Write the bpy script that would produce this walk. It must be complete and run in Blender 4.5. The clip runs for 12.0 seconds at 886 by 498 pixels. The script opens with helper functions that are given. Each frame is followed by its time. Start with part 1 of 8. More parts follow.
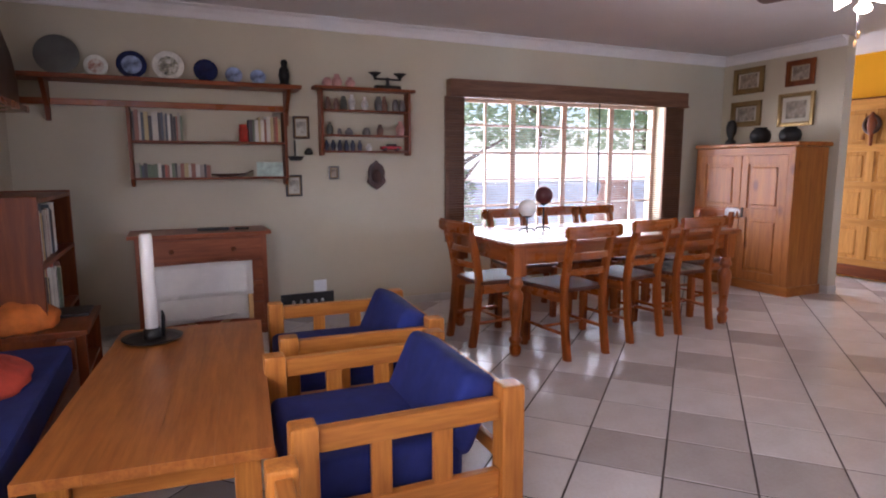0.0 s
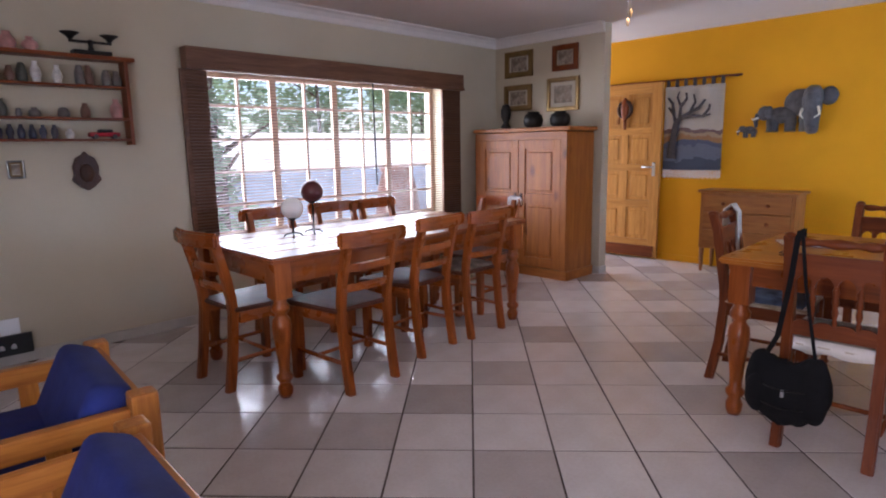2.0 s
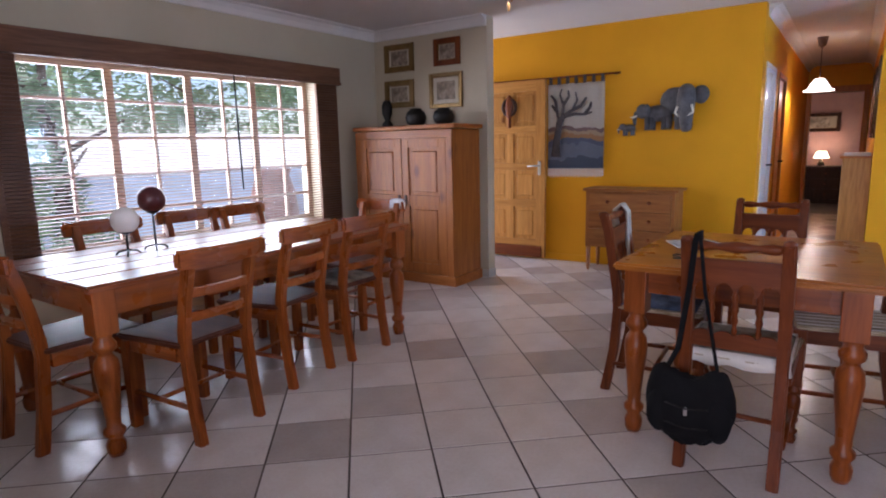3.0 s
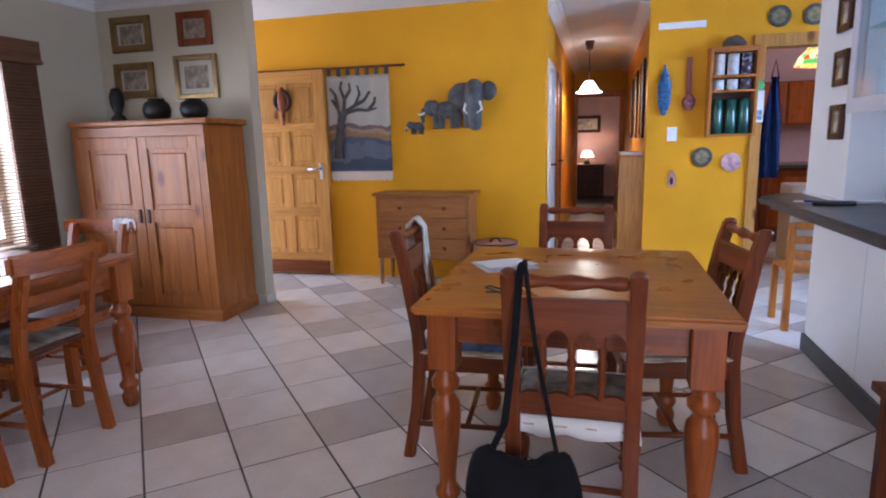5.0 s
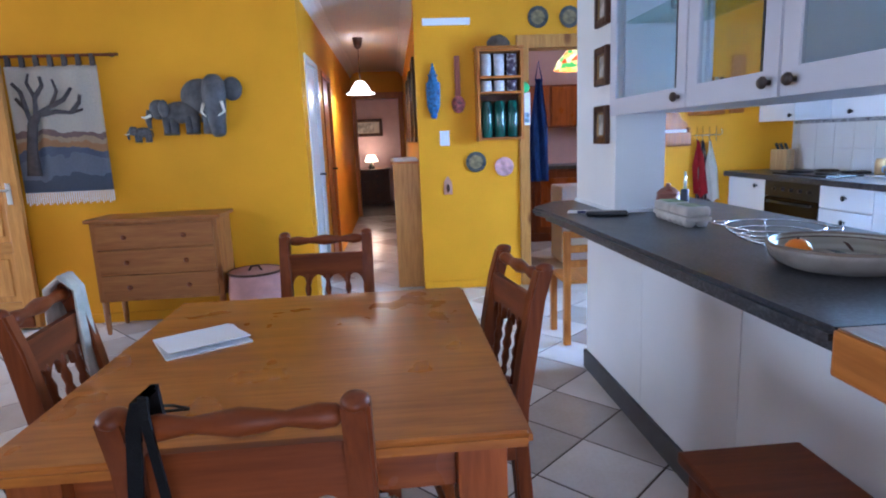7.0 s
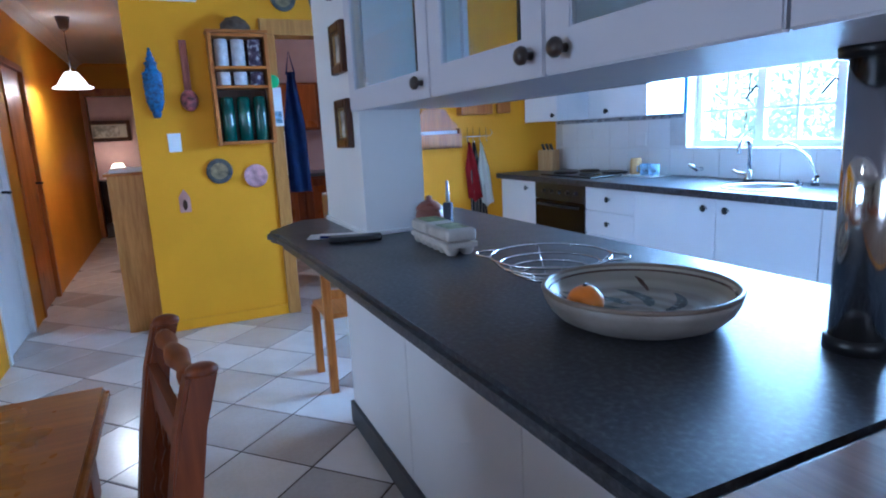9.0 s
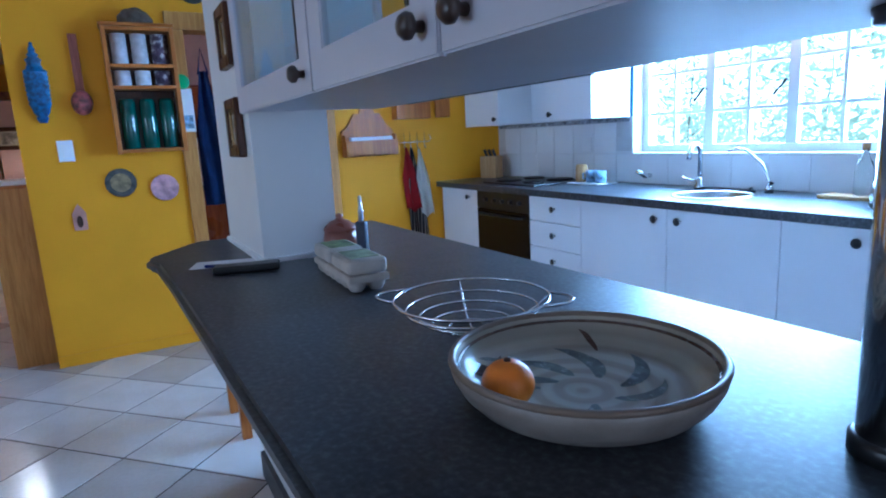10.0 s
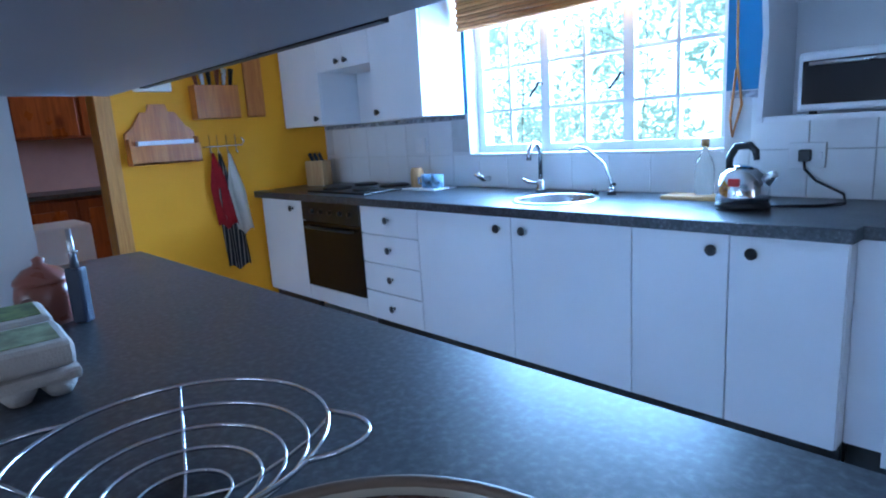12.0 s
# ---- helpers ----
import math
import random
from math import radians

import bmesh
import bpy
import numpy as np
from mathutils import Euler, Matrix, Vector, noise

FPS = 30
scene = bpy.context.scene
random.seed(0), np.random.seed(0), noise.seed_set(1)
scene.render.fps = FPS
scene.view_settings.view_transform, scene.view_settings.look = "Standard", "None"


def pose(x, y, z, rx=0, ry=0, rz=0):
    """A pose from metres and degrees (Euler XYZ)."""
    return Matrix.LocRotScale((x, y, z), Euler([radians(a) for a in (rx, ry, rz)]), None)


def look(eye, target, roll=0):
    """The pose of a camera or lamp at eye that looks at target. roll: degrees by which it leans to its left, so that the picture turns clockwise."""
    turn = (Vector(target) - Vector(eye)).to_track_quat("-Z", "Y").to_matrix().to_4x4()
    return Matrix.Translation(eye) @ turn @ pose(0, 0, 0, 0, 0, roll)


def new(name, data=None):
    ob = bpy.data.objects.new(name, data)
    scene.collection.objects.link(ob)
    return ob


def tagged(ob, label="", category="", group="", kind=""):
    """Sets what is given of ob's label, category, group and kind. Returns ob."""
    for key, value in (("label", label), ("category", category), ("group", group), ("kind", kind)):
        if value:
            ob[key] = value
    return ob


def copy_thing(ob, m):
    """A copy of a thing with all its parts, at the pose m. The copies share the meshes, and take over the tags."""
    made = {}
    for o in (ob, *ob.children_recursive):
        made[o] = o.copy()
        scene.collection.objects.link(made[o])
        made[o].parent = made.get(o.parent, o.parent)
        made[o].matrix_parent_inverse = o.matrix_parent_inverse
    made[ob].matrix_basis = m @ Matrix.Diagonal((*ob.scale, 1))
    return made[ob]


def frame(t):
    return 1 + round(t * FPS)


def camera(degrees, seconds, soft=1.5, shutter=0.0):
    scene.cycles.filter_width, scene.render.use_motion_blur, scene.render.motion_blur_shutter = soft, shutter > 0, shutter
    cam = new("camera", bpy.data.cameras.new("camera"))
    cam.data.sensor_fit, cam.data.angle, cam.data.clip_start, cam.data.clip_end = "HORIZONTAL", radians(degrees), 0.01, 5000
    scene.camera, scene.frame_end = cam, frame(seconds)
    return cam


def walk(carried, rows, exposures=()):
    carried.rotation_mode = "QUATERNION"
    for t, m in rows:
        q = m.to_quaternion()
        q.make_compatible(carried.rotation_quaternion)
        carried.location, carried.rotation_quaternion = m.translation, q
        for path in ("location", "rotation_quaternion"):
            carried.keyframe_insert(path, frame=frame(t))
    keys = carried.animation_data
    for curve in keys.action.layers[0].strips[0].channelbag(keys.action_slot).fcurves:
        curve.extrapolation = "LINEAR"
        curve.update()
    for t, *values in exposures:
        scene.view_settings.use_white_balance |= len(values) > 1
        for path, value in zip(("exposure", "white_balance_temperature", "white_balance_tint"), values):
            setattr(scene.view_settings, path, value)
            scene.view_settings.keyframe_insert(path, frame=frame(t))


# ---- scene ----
cam = camera(73.9, 12.0, 2.0)
PATH = [
    (0, (0.752, 1.106, 1.239), (1.572, 2.909, 0.961), -0.2),
    (0.5, (0.87, 1.242, 1.256), (1.813, 2.979, 0.946), -0.4),
    (1, (1.0, 1.385, 1.254), (2.088, 3.015, 0.939), -0.7),
    (1.5, (1.121, 1.531, 1.267), (2.345, 3.078, 0.94), -0.9),
    (2, (1.268, 1.664, 1.274), (2.659, 3.061, 0.936), -1.0),
    (2.5, (1.458, 1.757, 1.252), (2.981, 3.011, 0.919), -1.1),
    (3, (1.629, 1.855, 1.258), (3.249, 2.977, 0.915), -1.3),
    (3.5, (1.819, 1.962, 1.252), (3.54, 2.92, 0.907), -1.4),
    (3.7, (1.88, 1.993, 1.243), (3.634, 2.889, 0.899), -1.4),
    (5.3, (2.497, 2.108, 1.25), (4.42, 2.52, 0.889), -1.5),
    (5.5, (2.567, 2.093, 1.258), (4.503, 2.439, 0.894), -1.6),
    (6, (2.77, 2.038, 1.252), (4.728, 2.222, 0.888), -1.8),
    (6.5, (2.934, 1.995, 1.26), (4.9, 2.027, 0.893), -2.1),
    (7, (3.101, 1.932, 1.263), (5.061, 1.777, 0.897), -2.3),
    (7.5, (3.251, 1.853, 1.252), (5.185, 1.495, 0.884), -2.5),
    (7.7, (3.3, 1.807, 1.252), (5.216, 1.37, 0.882), -2.5),
    (9.3, (3.778, 1.479, 1.248), (5.546, 0.626, 0.866), -2.8),
    (9.5, (3.826, 1.433, 1.242), (5.582, 0.554, 0.865), -2.8),
    (10, (3.949, 1.296, 1.245), (5.668, 0.346, 0.868), -3.0),
    (10.5, (4.072, 1.187, 1.241), (5.759, 0.182, 0.865), -3.0),
    (11, (4.18, 1.088, 1.239), (5.805, -0.016, 0.86), -3.1),
    (11.5, (4.249, 0.998, 1.228), (5.78, -0.232, 0.852), -3.3),
    (12, (4.279, 0.923, 1.225), (5.697, -0.43, 0.829), -3.6),
]
EXPOSURES = [(0, 0.86, 6150, 28), (1.0, 0.84, 6150, 28), (2.0, 0.62, 6000, 27), (3, 0.46, 5900, 26), (3.6, 0.33, 5850, 25), (5.5, 0.98, 5300, 18), (7.5, 0.82, 4950, 13), (9.5, 0.24, 4600, 9), (10.5, 0.08, 4550, 8), (12, 0.0, 4600, 9)]
walk(cam, [(t, look(eye, target, roll)) for t, eye, target, roll in PATH], EXPOSURES)

# ---- world, sun, lights ----
world = bpy.data.worlds.new("sky")
scene.world = world
world.use_nodes = True
_nt = world.node_tree
_sky = _nt.nodes.new("ShaderNodeTexSky")
_sky.sky_type, _sky.sun_disc = "NISHITA", False
_sky.sun_elevation, _sky.sun_rotation = radians(62), radians(-40)
_bg = _nt.nodes["Background"]
_bg.inputs["Strength"].default_value = 0.15
_nt.links.new(_sky.outputs[0], _bg.inputs["Color"])
_sun = bpy.data.lights.new("sun", "SUN")
_sun.energy, _sun.angle, _sun.color = 5.0, radians(0.6), (1.0, 0.94, 0.85)
sun = new("sun", _sun)
sun.matrix_world = look((0, 0, 20), Vector((0, 0, 20)) - Vector((math.sin(radians(-40)) * math.cos(radians(62)), math.cos(radians(-40)) * math.cos(radians(62)), math.sin(radians(62)))))


def area_lamp(name, x, y, z, target, w, h, watts, color):
    la = bpy.data.lights.new(name, "AREA")
    la.shape, la.size, la.size_y, la.energy, la.color = "RECTANGLE", w, h, watts, color
    ob = new(name, la)
    ob.matrix_world = look((x, y, z), target)
    return ob


def point_lamp(name, x, y, z, watts, color, radius=0.05):
    la = bpy.data.lights.new(name, "POINT")
    la.energy, la.color, la.shadow_soft_size = watts, color, radius
    ob = new(name, la)
    ob.location = (x, y, z)
    return ob


# skylight coming in through the openings; two fill lamps are added below
area_lamp("window_daylight", 4.41, 6.30, 1.24, (4.41, 0, 0.9), 2.4, 1.25, 98, (0.93, 0.97, 1.0))
area_lamp("kitchen_daylight", 5.87, -1.70, 1.55, (5.87, 6, 0.9), 1.38, 0.85, 185, (0.55, 0.76, 1.0))
# added fill from an unseen opening behind the camera
area_lamp("unseen_side_fill", -0.36, 1.1, 1.02, (3.4, 3.1, 0.8), 2.15, 2.0, 39, (1.0, 0.95, 0.98))
area_lamp("entry_daylight", 7.09, 6.2, 1.0, (7.09, 0, 0.8), 0.84, 1.95, 19, (0.85, 0.93, 1.0))
point_lamp("fan_lamp", 4.3, 3.27, 2.08, 4, (1.0, 0.82, 0.6))
point_lamp("hall_lamp", 10.1, 2.25, 1.82, 17, (1.0, 0.85, 0.66))
point_lamp("bedside_lamp", 15.4, 2.36, 1.0, 6, (1.0, 0.72, 0.45))
# no window here: lamp added against the wall to brighten the scullery
area_lamp("scullery_fill", 9.4, -1.58, 1.5, (9.4, 2, 0.9), 1.0, 1.0, 15, (0.95, 0.95, 1.0))

# ---- materials ----
def rgb(c):
    return (c[0], c[1], c[2], 1.0)


class Mat:
    """A node material under construction."""

    def __init__(self, name, color, rough=0.5, metal=0.0):
        self.m = bpy.data.materials.new(name)
        self.m.use_nodes = True
        self.nt = self.m.node_tree
        self.b = self.nt.nodes["Principled BSDF"]
        self.b.inputs["Base Color"].default_value = rgb(color)
        self.b.inputs["Roughness"].default_value = rough
        self.b.inputs["Metallic"].default_value = metal
        self.tc = None

    def node(self, kind, **sets):
        n = self.nt.nodes.new(kind)
        for k, v in sets.items():
            n.inputs[k].default_value = v
        return n

    def link(self, a, b):
        self.nt.links.new(a, b)

    def coords(self, scale=(1, 1, 1), rot=(0, 0, 0)):
        if self.tc is None:
            self.tc = self.nt.nodes.new("ShaderNodeTexCoord")
        mp = self.nt.nodes.new("ShaderNodeMapping")
        mp.inputs["Scale"].default_value = scale
        mp.inputs["Rotation"].default_value = rot
        self.link(self.tc.outputs["Object"], mp.inputs["Vector"])
        return mp.outputs[0]

    def noise(self, scale, detail=4.0, rough=0.55, stretch=(1, 1, 1), distort=0.0):
        n = self.node("ShaderNodeTexNoise", Scale=scale, Detail=detail, Roughness=rough, Distortion=distort)
        self.link(self.coords(stretch), n.inputs["Vector"])
        return n.outputs["Fac"]

    def ramp(self, fac, stops):
        r = self.nt.nodes.new("ShaderNodeValToRGB")
        e = r.color_ramp.elements
        e[0].position, e[0].color = stops[0][0], rgb(stops[0][1])
        e[1].position, e[1].color = stops[-1][0], rgb(stops[-1][1])
        for p, c in stops[1:-1]:
            k = e.new(p)
            k.color = rgb(c)
        self.link(fac, r.inputs[0])
        return r.outputs[0]

    def mix(self, fac, a, b, mode="MIX"):
        x = self.nt.nodes.new("ShaderNodeMix")
        x.data_type, x.blend_type = "RGBA", mode
        for s, v in ((0, fac), (6, a), (7, b)):
            if hasattr(v, "is_linked") or hasattr(v, "links"):
                self.link(v, x.inputs[s])
            else:
                x.inputs[s].default_value = v if s == 0 else rgb(v)
        return x.outputs[2]

    def color(self, out):
        self.link(out, self.b.inputs["Base Color"])

    def bump(self, fac, strength=0.2, dist=0.01):
        n = self.node("ShaderNodeBump", Strength=strength, Distance=dist)
        self.link(fac, n.inputs["Height"])
        self.link(n.outputs[0], self.b.inputs["Normal"])

    def rough(self, fac, lo, hi):
        n = self.nt.nodes.new("ShaderNodeMapRange")
        n.inputs[3].default_value, n.inputs[4].default_value = lo, hi
        self.link(fac, n.inputs[0])
        self.link(n.outputs[0], self.b.inputs["Roughness"])

    def vary(self, col, amount=0.12):
        """A shade of its own for each object."""
        oi = self.nt.nodes.new("ShaderNodeObjectInfo")
        hsv = self.nt.nodes.new("ShaderNodeHueSaturation")
        mr = self.nt.nodes.new("ShaderNodeMapRange")
        mr.inputs[3].default_value, mr.inputs[4].default_value = 1 - amount, 1 + amount
        self.link(oi.outputs["Random"], mr.inputs[0])
        self.link(mr.outputs[0], hsv.inputs["Value"])
        self.link(col, hsv.inputs["Color"])
        return hsv.outputs[0]


def plain(name, color, rough=0.5, metal=0.0, var=0.12, scale=6.0, bump=0.08, bdist=0.004):
    """Paint, plaster, fabric or metal with slight stains and fine relief."""
    m = Mat(name, color, rough, metal)
    big = m.noise(scale, 5.0)
    c = m.ramp(big, [(0.3, [v * (1 - var) for v in color]), (0.7, [min(1, v * (1 + var)) for v in color])])
    m.color(c)
    if bump:
        m.bump(m.noise(scale * 22, 3.0), bump, bdist)
    m.rough(m.noise(scale * 3, 3.0), max(0.02, rough - 0.06), min(1, rough + 0.08))
    return m.m


def wood(name, light, dark, rough=0.3, axis=0, knots=True, scale=1.0):
    """Varnished timber with its grain along one axis."""
    m = Mat(name, light, rough)
    st = [9.0, 9.0, 9.0]
    st[axis] = 0.7
    g = m.noise(2.2 * scale, 6.0, 0.6, st, 0.6)
    fine = m.noise(9.0 * scale, 4.0, 0.6, st)
    c = m.ramp(g, [(0.28, dark), (0.5, [(a + b) / 2 for a, b in zip(light, dark)]), (0.68, light)])
    c2 = m.ramp(fine, [(0.35, (0.72, 0.66, 0.6)), (0.6, (1, 1, 1))])
    c = m.mix(0.7, c, c2, "MULTIPLY")
    if knots:
        v = m.node("ShaderNodeTexVoronoi", Scale=2.5 * scale)
        kst = [1.6, 1.6, 1.6]
        kst[axis] = 0.8
        core, fade = (0.06, 0.115) if axis != 2 else (0.07, 0.15)
        if axis != 2:
            kst[2] = 0.0
        m.link(m.coords(kst), v.inputs["Vector"])
        k = m.ramp(v.outputs["Distance"], [(0.0, (0.16, 0.07, 0.03)), (core, (0.3, 0.14, 0.07)), (fade, (1, 1, 1))])
        c = m.mix(0.75, c, k, "MULTIPLY")
    m.color(m.vary(c, 0.08))
    m.b.inputs["Specular IOR Level"].default_value = 0.28 if rough > 0.26 else 0.4
    m.bump(fine, 0.08, 0.002)
    m.rough(m.noise(5.0, 3.0), rough - 0.07, rough + 0.12)
    return m.m


def glass(name, color=(0.95, 0.98, 0.97), rough=0.02):
    m = Mat(name, color, rough)
    m.b.inputs["Transmission Weight"].default_value = 1.0
    m.b.inputs["IOR"].default_value = 1.45
    return m.m


def pane_glass(name, color=(0.95, 0.98, 0.98)):
    """Thin clear pane: lets all through with a faint mirror of the room."""
    m = bpy.data.materials.new(name)
    m.use_nodes = True
    nt = m.node_tree
    nt.nodes.clear()
    out = nt.nodes.new("ShaderNodeOutputMaterial")
    tr = nt.nodes.new("ShaderNodeBsdfTransparent")
    tr.inputs[0].default_value = rgb(color)
    gl = nt.nodes.new("ShaderNodeBsdfGlossy")
    gl.inputs["Roughness"].default_value = 0.02
    fr = nt.nodes.new("ShaderNodeLayerWeight")
    pw = nt.nodes.new("ShaderNodeMath")
    pw.operation, pw.inputs[1].default_value = "POWER", 5.0
    gain = nt.nodes.new("ShaderNodeMath")
    gain.operation, gain.inputs[1].default_value, gain.inputs[2].default_value = "MULTIPLY_ADD", 0.55, 0.025
    mx = nt.nodes.new("ShaderNodeMixShader")
    nt.links.new(fr.outputs["Facing"], pw.inputs[0])
    nt.links.new(pw.outputs[0], gain.inputs[0])
    nt.links.new(gain.outputs[0], mx.inputs[0])
    nt.links.new(tr.outputs[0], mx.inputs[1])
    nt.links.new(gl.outputs[0], mx.inputs[2])
    nt.links.new(mx.outputs[0], out.inputs[0])
    return m


def glow(name, color, strength):
    m = Mat(name, color, 0.5)
    m.b.inputs["Emission Color"].default_value = rgb(color)
    m.b.inputs["Emission Strength"].default_value = strength
    return m.m


M_GREY = plain("grey_wall_paint", (0.50, 0.445, 0.325), 0.7, var=0.06, scale=1.4, bump=0.12)
M_YELLOW = plain("yellow_wall_paint", (0.72, 0.328, 0.006), 0.55, var=0.07, scale=1.6, bump=0.12)
M_YELLOW.node_tree.nodes["Principled BSDF"].inputs["Specular IOR Level"].default_value = 0.2
M_CEIL = plain("ceiling_white", (0.66, 0.64, 0.62), 0.8, var=0.04, scale=1.5)
M_CORNICE = plain("cornice_white", (0.72, 0.70, 0.68), 0.6, var=0.04)
M_WHITE = plain("white_wall_paint", (0.74, 0.74, 0.74), 0.5, var=0.05, scale=1.6)
M_BLUEWALL = plain("blue_wall_paint", (0.06, 0.22, 0.46), 0.55, var=0.08, scale=2.0)
M_PINKWALL = plain("dusky_pink_wall_paint", (0.55, 0.36, 0.33), 0.7, var=0.06)
M_GROUT = plain("grout", (0.07, 0.05, 0.042), 0.85, var=0.25, scale=14)
M_PINE = wood("orange_pine", (0.38, 0.100, 0.018), (0.19, 0.044, 0.009), 0.27, 2)
M_PINE_X = wood("orange_pine_along_x", (0.38, 0.100, 0.018), (0.19, 0.044, 0.009), 0.25, 0)
M_PINE_Y = wood("orange_pine_along_y", (0.38, 0.100, 0.018), (0.19, 0.044, 0.009), 0.25, 1)
M_HONEY = wood("honey_pine", (0.56, 0.215, 0.040), (0.36, 0.115, 0.021), 0.32, 2)
M_HONEY_X = wood("honey_pine_along_x", (0.56, 0.215, 0.040), (0.36, 0.115, 0.021), 0.32, 0)
M_HONEY_Y = wood("honey_pine_along_y", (0.56, 0.215, 0.040), (0.36, 0.115, 0.021), 0.32, 1)
M_RED = wood("red_brown_wood", (0.235, 0.056, 0.011), (0.115, 0.025, 0.005), 0.38, 2, False)
M_RED_X = wood("red_brown_wood_along_x", (0.235, 0.056, 0.011), (0.115, 0.025, 0.005), 0.38, 0, False)
M_RED_Y = wood("red_brown_wood_along_y", (0.235, 0.056, 0.011), (0.115, 0.025, 0.005), 0.38, 1, False)
M_REDPINE = wood("red_stained_pine", (0.36, 0.105, 0.042), (0.22, 0.055, 0.022), 0.35, 2)
M_REDPINE_X = wood("red_stained_pine_along_x", (0.36, 0.105, 0.042), (0.22, 0.055, 0.022), 0.35, 0)
M_CHEST = wood("dull_brown_pine", (0.42, 0.17, 0.045), (0.27, 0.095, 0.025), 0.4, 2)
M_CHEST_Y = wood("dull_brown_pine_along_y", (0.42, 0.17, 0.045), (0.27, 0.095, 0.025), 0.4, 1)
M_CUP = wood("brown_honey_pine", (0.42, 0.15, 0.032), (0.24, 0.075, 0.016), 0.33, 2)
M_CUP_Y = wood("brown_honey_pine_along_y", (0.42, 0.15, 0.032), (0.24, 0.075, 0.016), 0.33, 1)
M_GOLDP = wood("golden_door_pine", (0.60, 0.30, 0.075), (0.42, 0.185, 0.042), 0.32, 2)
M_GOLDP_Y = wood("golden_door_pine_along_y", (0.60, 0.30, 0.075), (0.42, 0.185, 0.042), 0.32, 1)
M_DARKW = wood("dark_brown_wood", (0.075, 0.028, 0.013), (0.032, 0.012, 0.007), 0.35, 2, False)
M_PALEW = wood("pale_pine", (0.62, 0.42, 0.2), (0.47, 0.27, 0.11), 0.4, 2)
M_PALEW_X = wood("pale_pine_along_x", (0.62, 0.42, 0.2), (0.47, 0.27, 0.11), 0.4, 0)
M_BLIND = wood("brown_blind_wood", (0.20, 0.10, 0.055), (0.11, 0.05, 0.028), 0.5, 0, False)
M_NAVY = plain("navy_cotton", (0.008, 0.016, 0.115), 0.9, var=0.25, scale=9, bump=0.5, bdist=0.003)
M_MELA = plain("white_cabinet_paint", (0.81, 0.82, 0.85), 0.32, var=0.03, scale=2.5, bump=0.03)
M_BLACK = plain("black_plastic", (0.012, 0.012, 0.013), 0.35, var=0.2)
M_OVEN = plain("black_oven_glass", (0.010, 0.006, 0.005), 0.2, var=0.1, bump=0)
M_OVEN.node_tree.nodes["Principled BSDF"].inputs["Specular IOR Level"].default_value = 0.22
M_CHROME = plain("chrome", (0.75, 0.76, 0.78), 0.12, 1.0, 0.04, bump=0)
M_STEEL = plain("brushed_steel", (0.62, 0.63, 0.65), 0.28, 1.0, 0.08, bump=0.03)
M_IRON = plain("blackened_iron", (0.02, 0.018, 0.016), 0.45, 0.6, 0.3)
M_GILT = plain("gilt_frame", (0.24, 0.15, 0.055), 0.35, 0.7, 0.2, bump=0.2)
M_PAPER = plain("white_paper", (0.82, 0.82, 0.84), 0.8, var=0.03)
M_CREAM = plain("cream_canvas", (0.85, 0.81, 0.74), 0.85, var=0.06, scale=8, bump=0.35)
M_GLASS = pane_glass("window_glass")
M_WINFRAME = plain("window_steel_paint", (0.42, 0.30, 0.22), 0.5, var=0.1)
M_WINWHITE = plain("white_window_paint", (0.80, 0.81, 0.82), 0.4, var=0.04)


def laminate():
    m = Mat("charcoal_speckled_laminate", (0.05, 0.055, 0.065), 0.3)
    a = m.noise(90, 3.0)
    b = m.noise(14, 5.0)
    c = m.ramp(a, [(0.34, (0.022, 0.024, 0.029)), (0.52, (0.045, 0.049, 0.058)), (0.7, (0.095, 0.1, 0.11))])
    c = m.mix(0.6, c, m.ramp(b, [(0.3, (0.5, 0.5, 0.52)), (0.7, (1.15, 1.12, 1.1))]), "MULTIPLY")
    m.color(c)
    m.bump(a, 0.06, 0.001)
    m.rough(b, 0.28, 0.42)
    return m.m


M_LAM = laminate()


def tile_material():
    m = Mat("glazed_floor_tile", (0.6, 0.55, 0.5), 0.18)
    oi = m.nt.nodes.new("ShaderNodeObjectInfo")
    base = m.ramp(oi.outputs["Random"], [(0.0, (0.72, 0.685, 0.66)), (0.6, (0.81, 0.775, 0.75)), (0.66, (0.58, 0.535, 0.505)), (1.0, (0.49, 0.445, 0.415))])
    st = m.noise(5, 6.0)
    sp = m.noise(60, 4.0)
    c = m.mix(0.75, base, m.ramp(st, [(0.3, (0.86, 0.83, 0.8)), (0.65, (1.0, 1.0, 1.0))]), "MULTIPLY")
    c = m.mix(0.5, c, m.ramp(sp, [(0.35, (0.9, 0.88, 0.86)), (0.6, (1, 1, 1))]), "MULTIPLY")
    m.color(c)
    m.bump(m.noise(3.5, 3.0), 0.05, 0.01)
    m.rough(st, 0.12, 0.26)
    return m.m


M_TILE = tile_material()

# ---- mesh helpers ----
def bx(bm, x0, x1, y0, y1, z0, z1, bevel=0.0, seg=2):
    r = bmesh.ops.create_cube(bm, size=1.0, matrix=Matrix.Translation(((x0 + x1) / 2, (y0 + y1) / 2, (z0 + z1) / 2)) @ Matrix.Diagonal((abs(x1 - x0), abs(y1 - y0), abs(z1 - z0), 1)))
    if bevel:
        es = {e for v in r["verts"] for e in v.link_edges}
        bmesh.ops.bevel(bm, geom=list(es), offset=bevel, segments=seg, affect="EDGES", profile=0.6)
    return bm


def box(x0, x1, y0, y1, z0, z1, bevel=0.0, seg=2):
    return bx(bmesh.new(), x0, x1, y0, y1, z0, z1, bevel, seg)


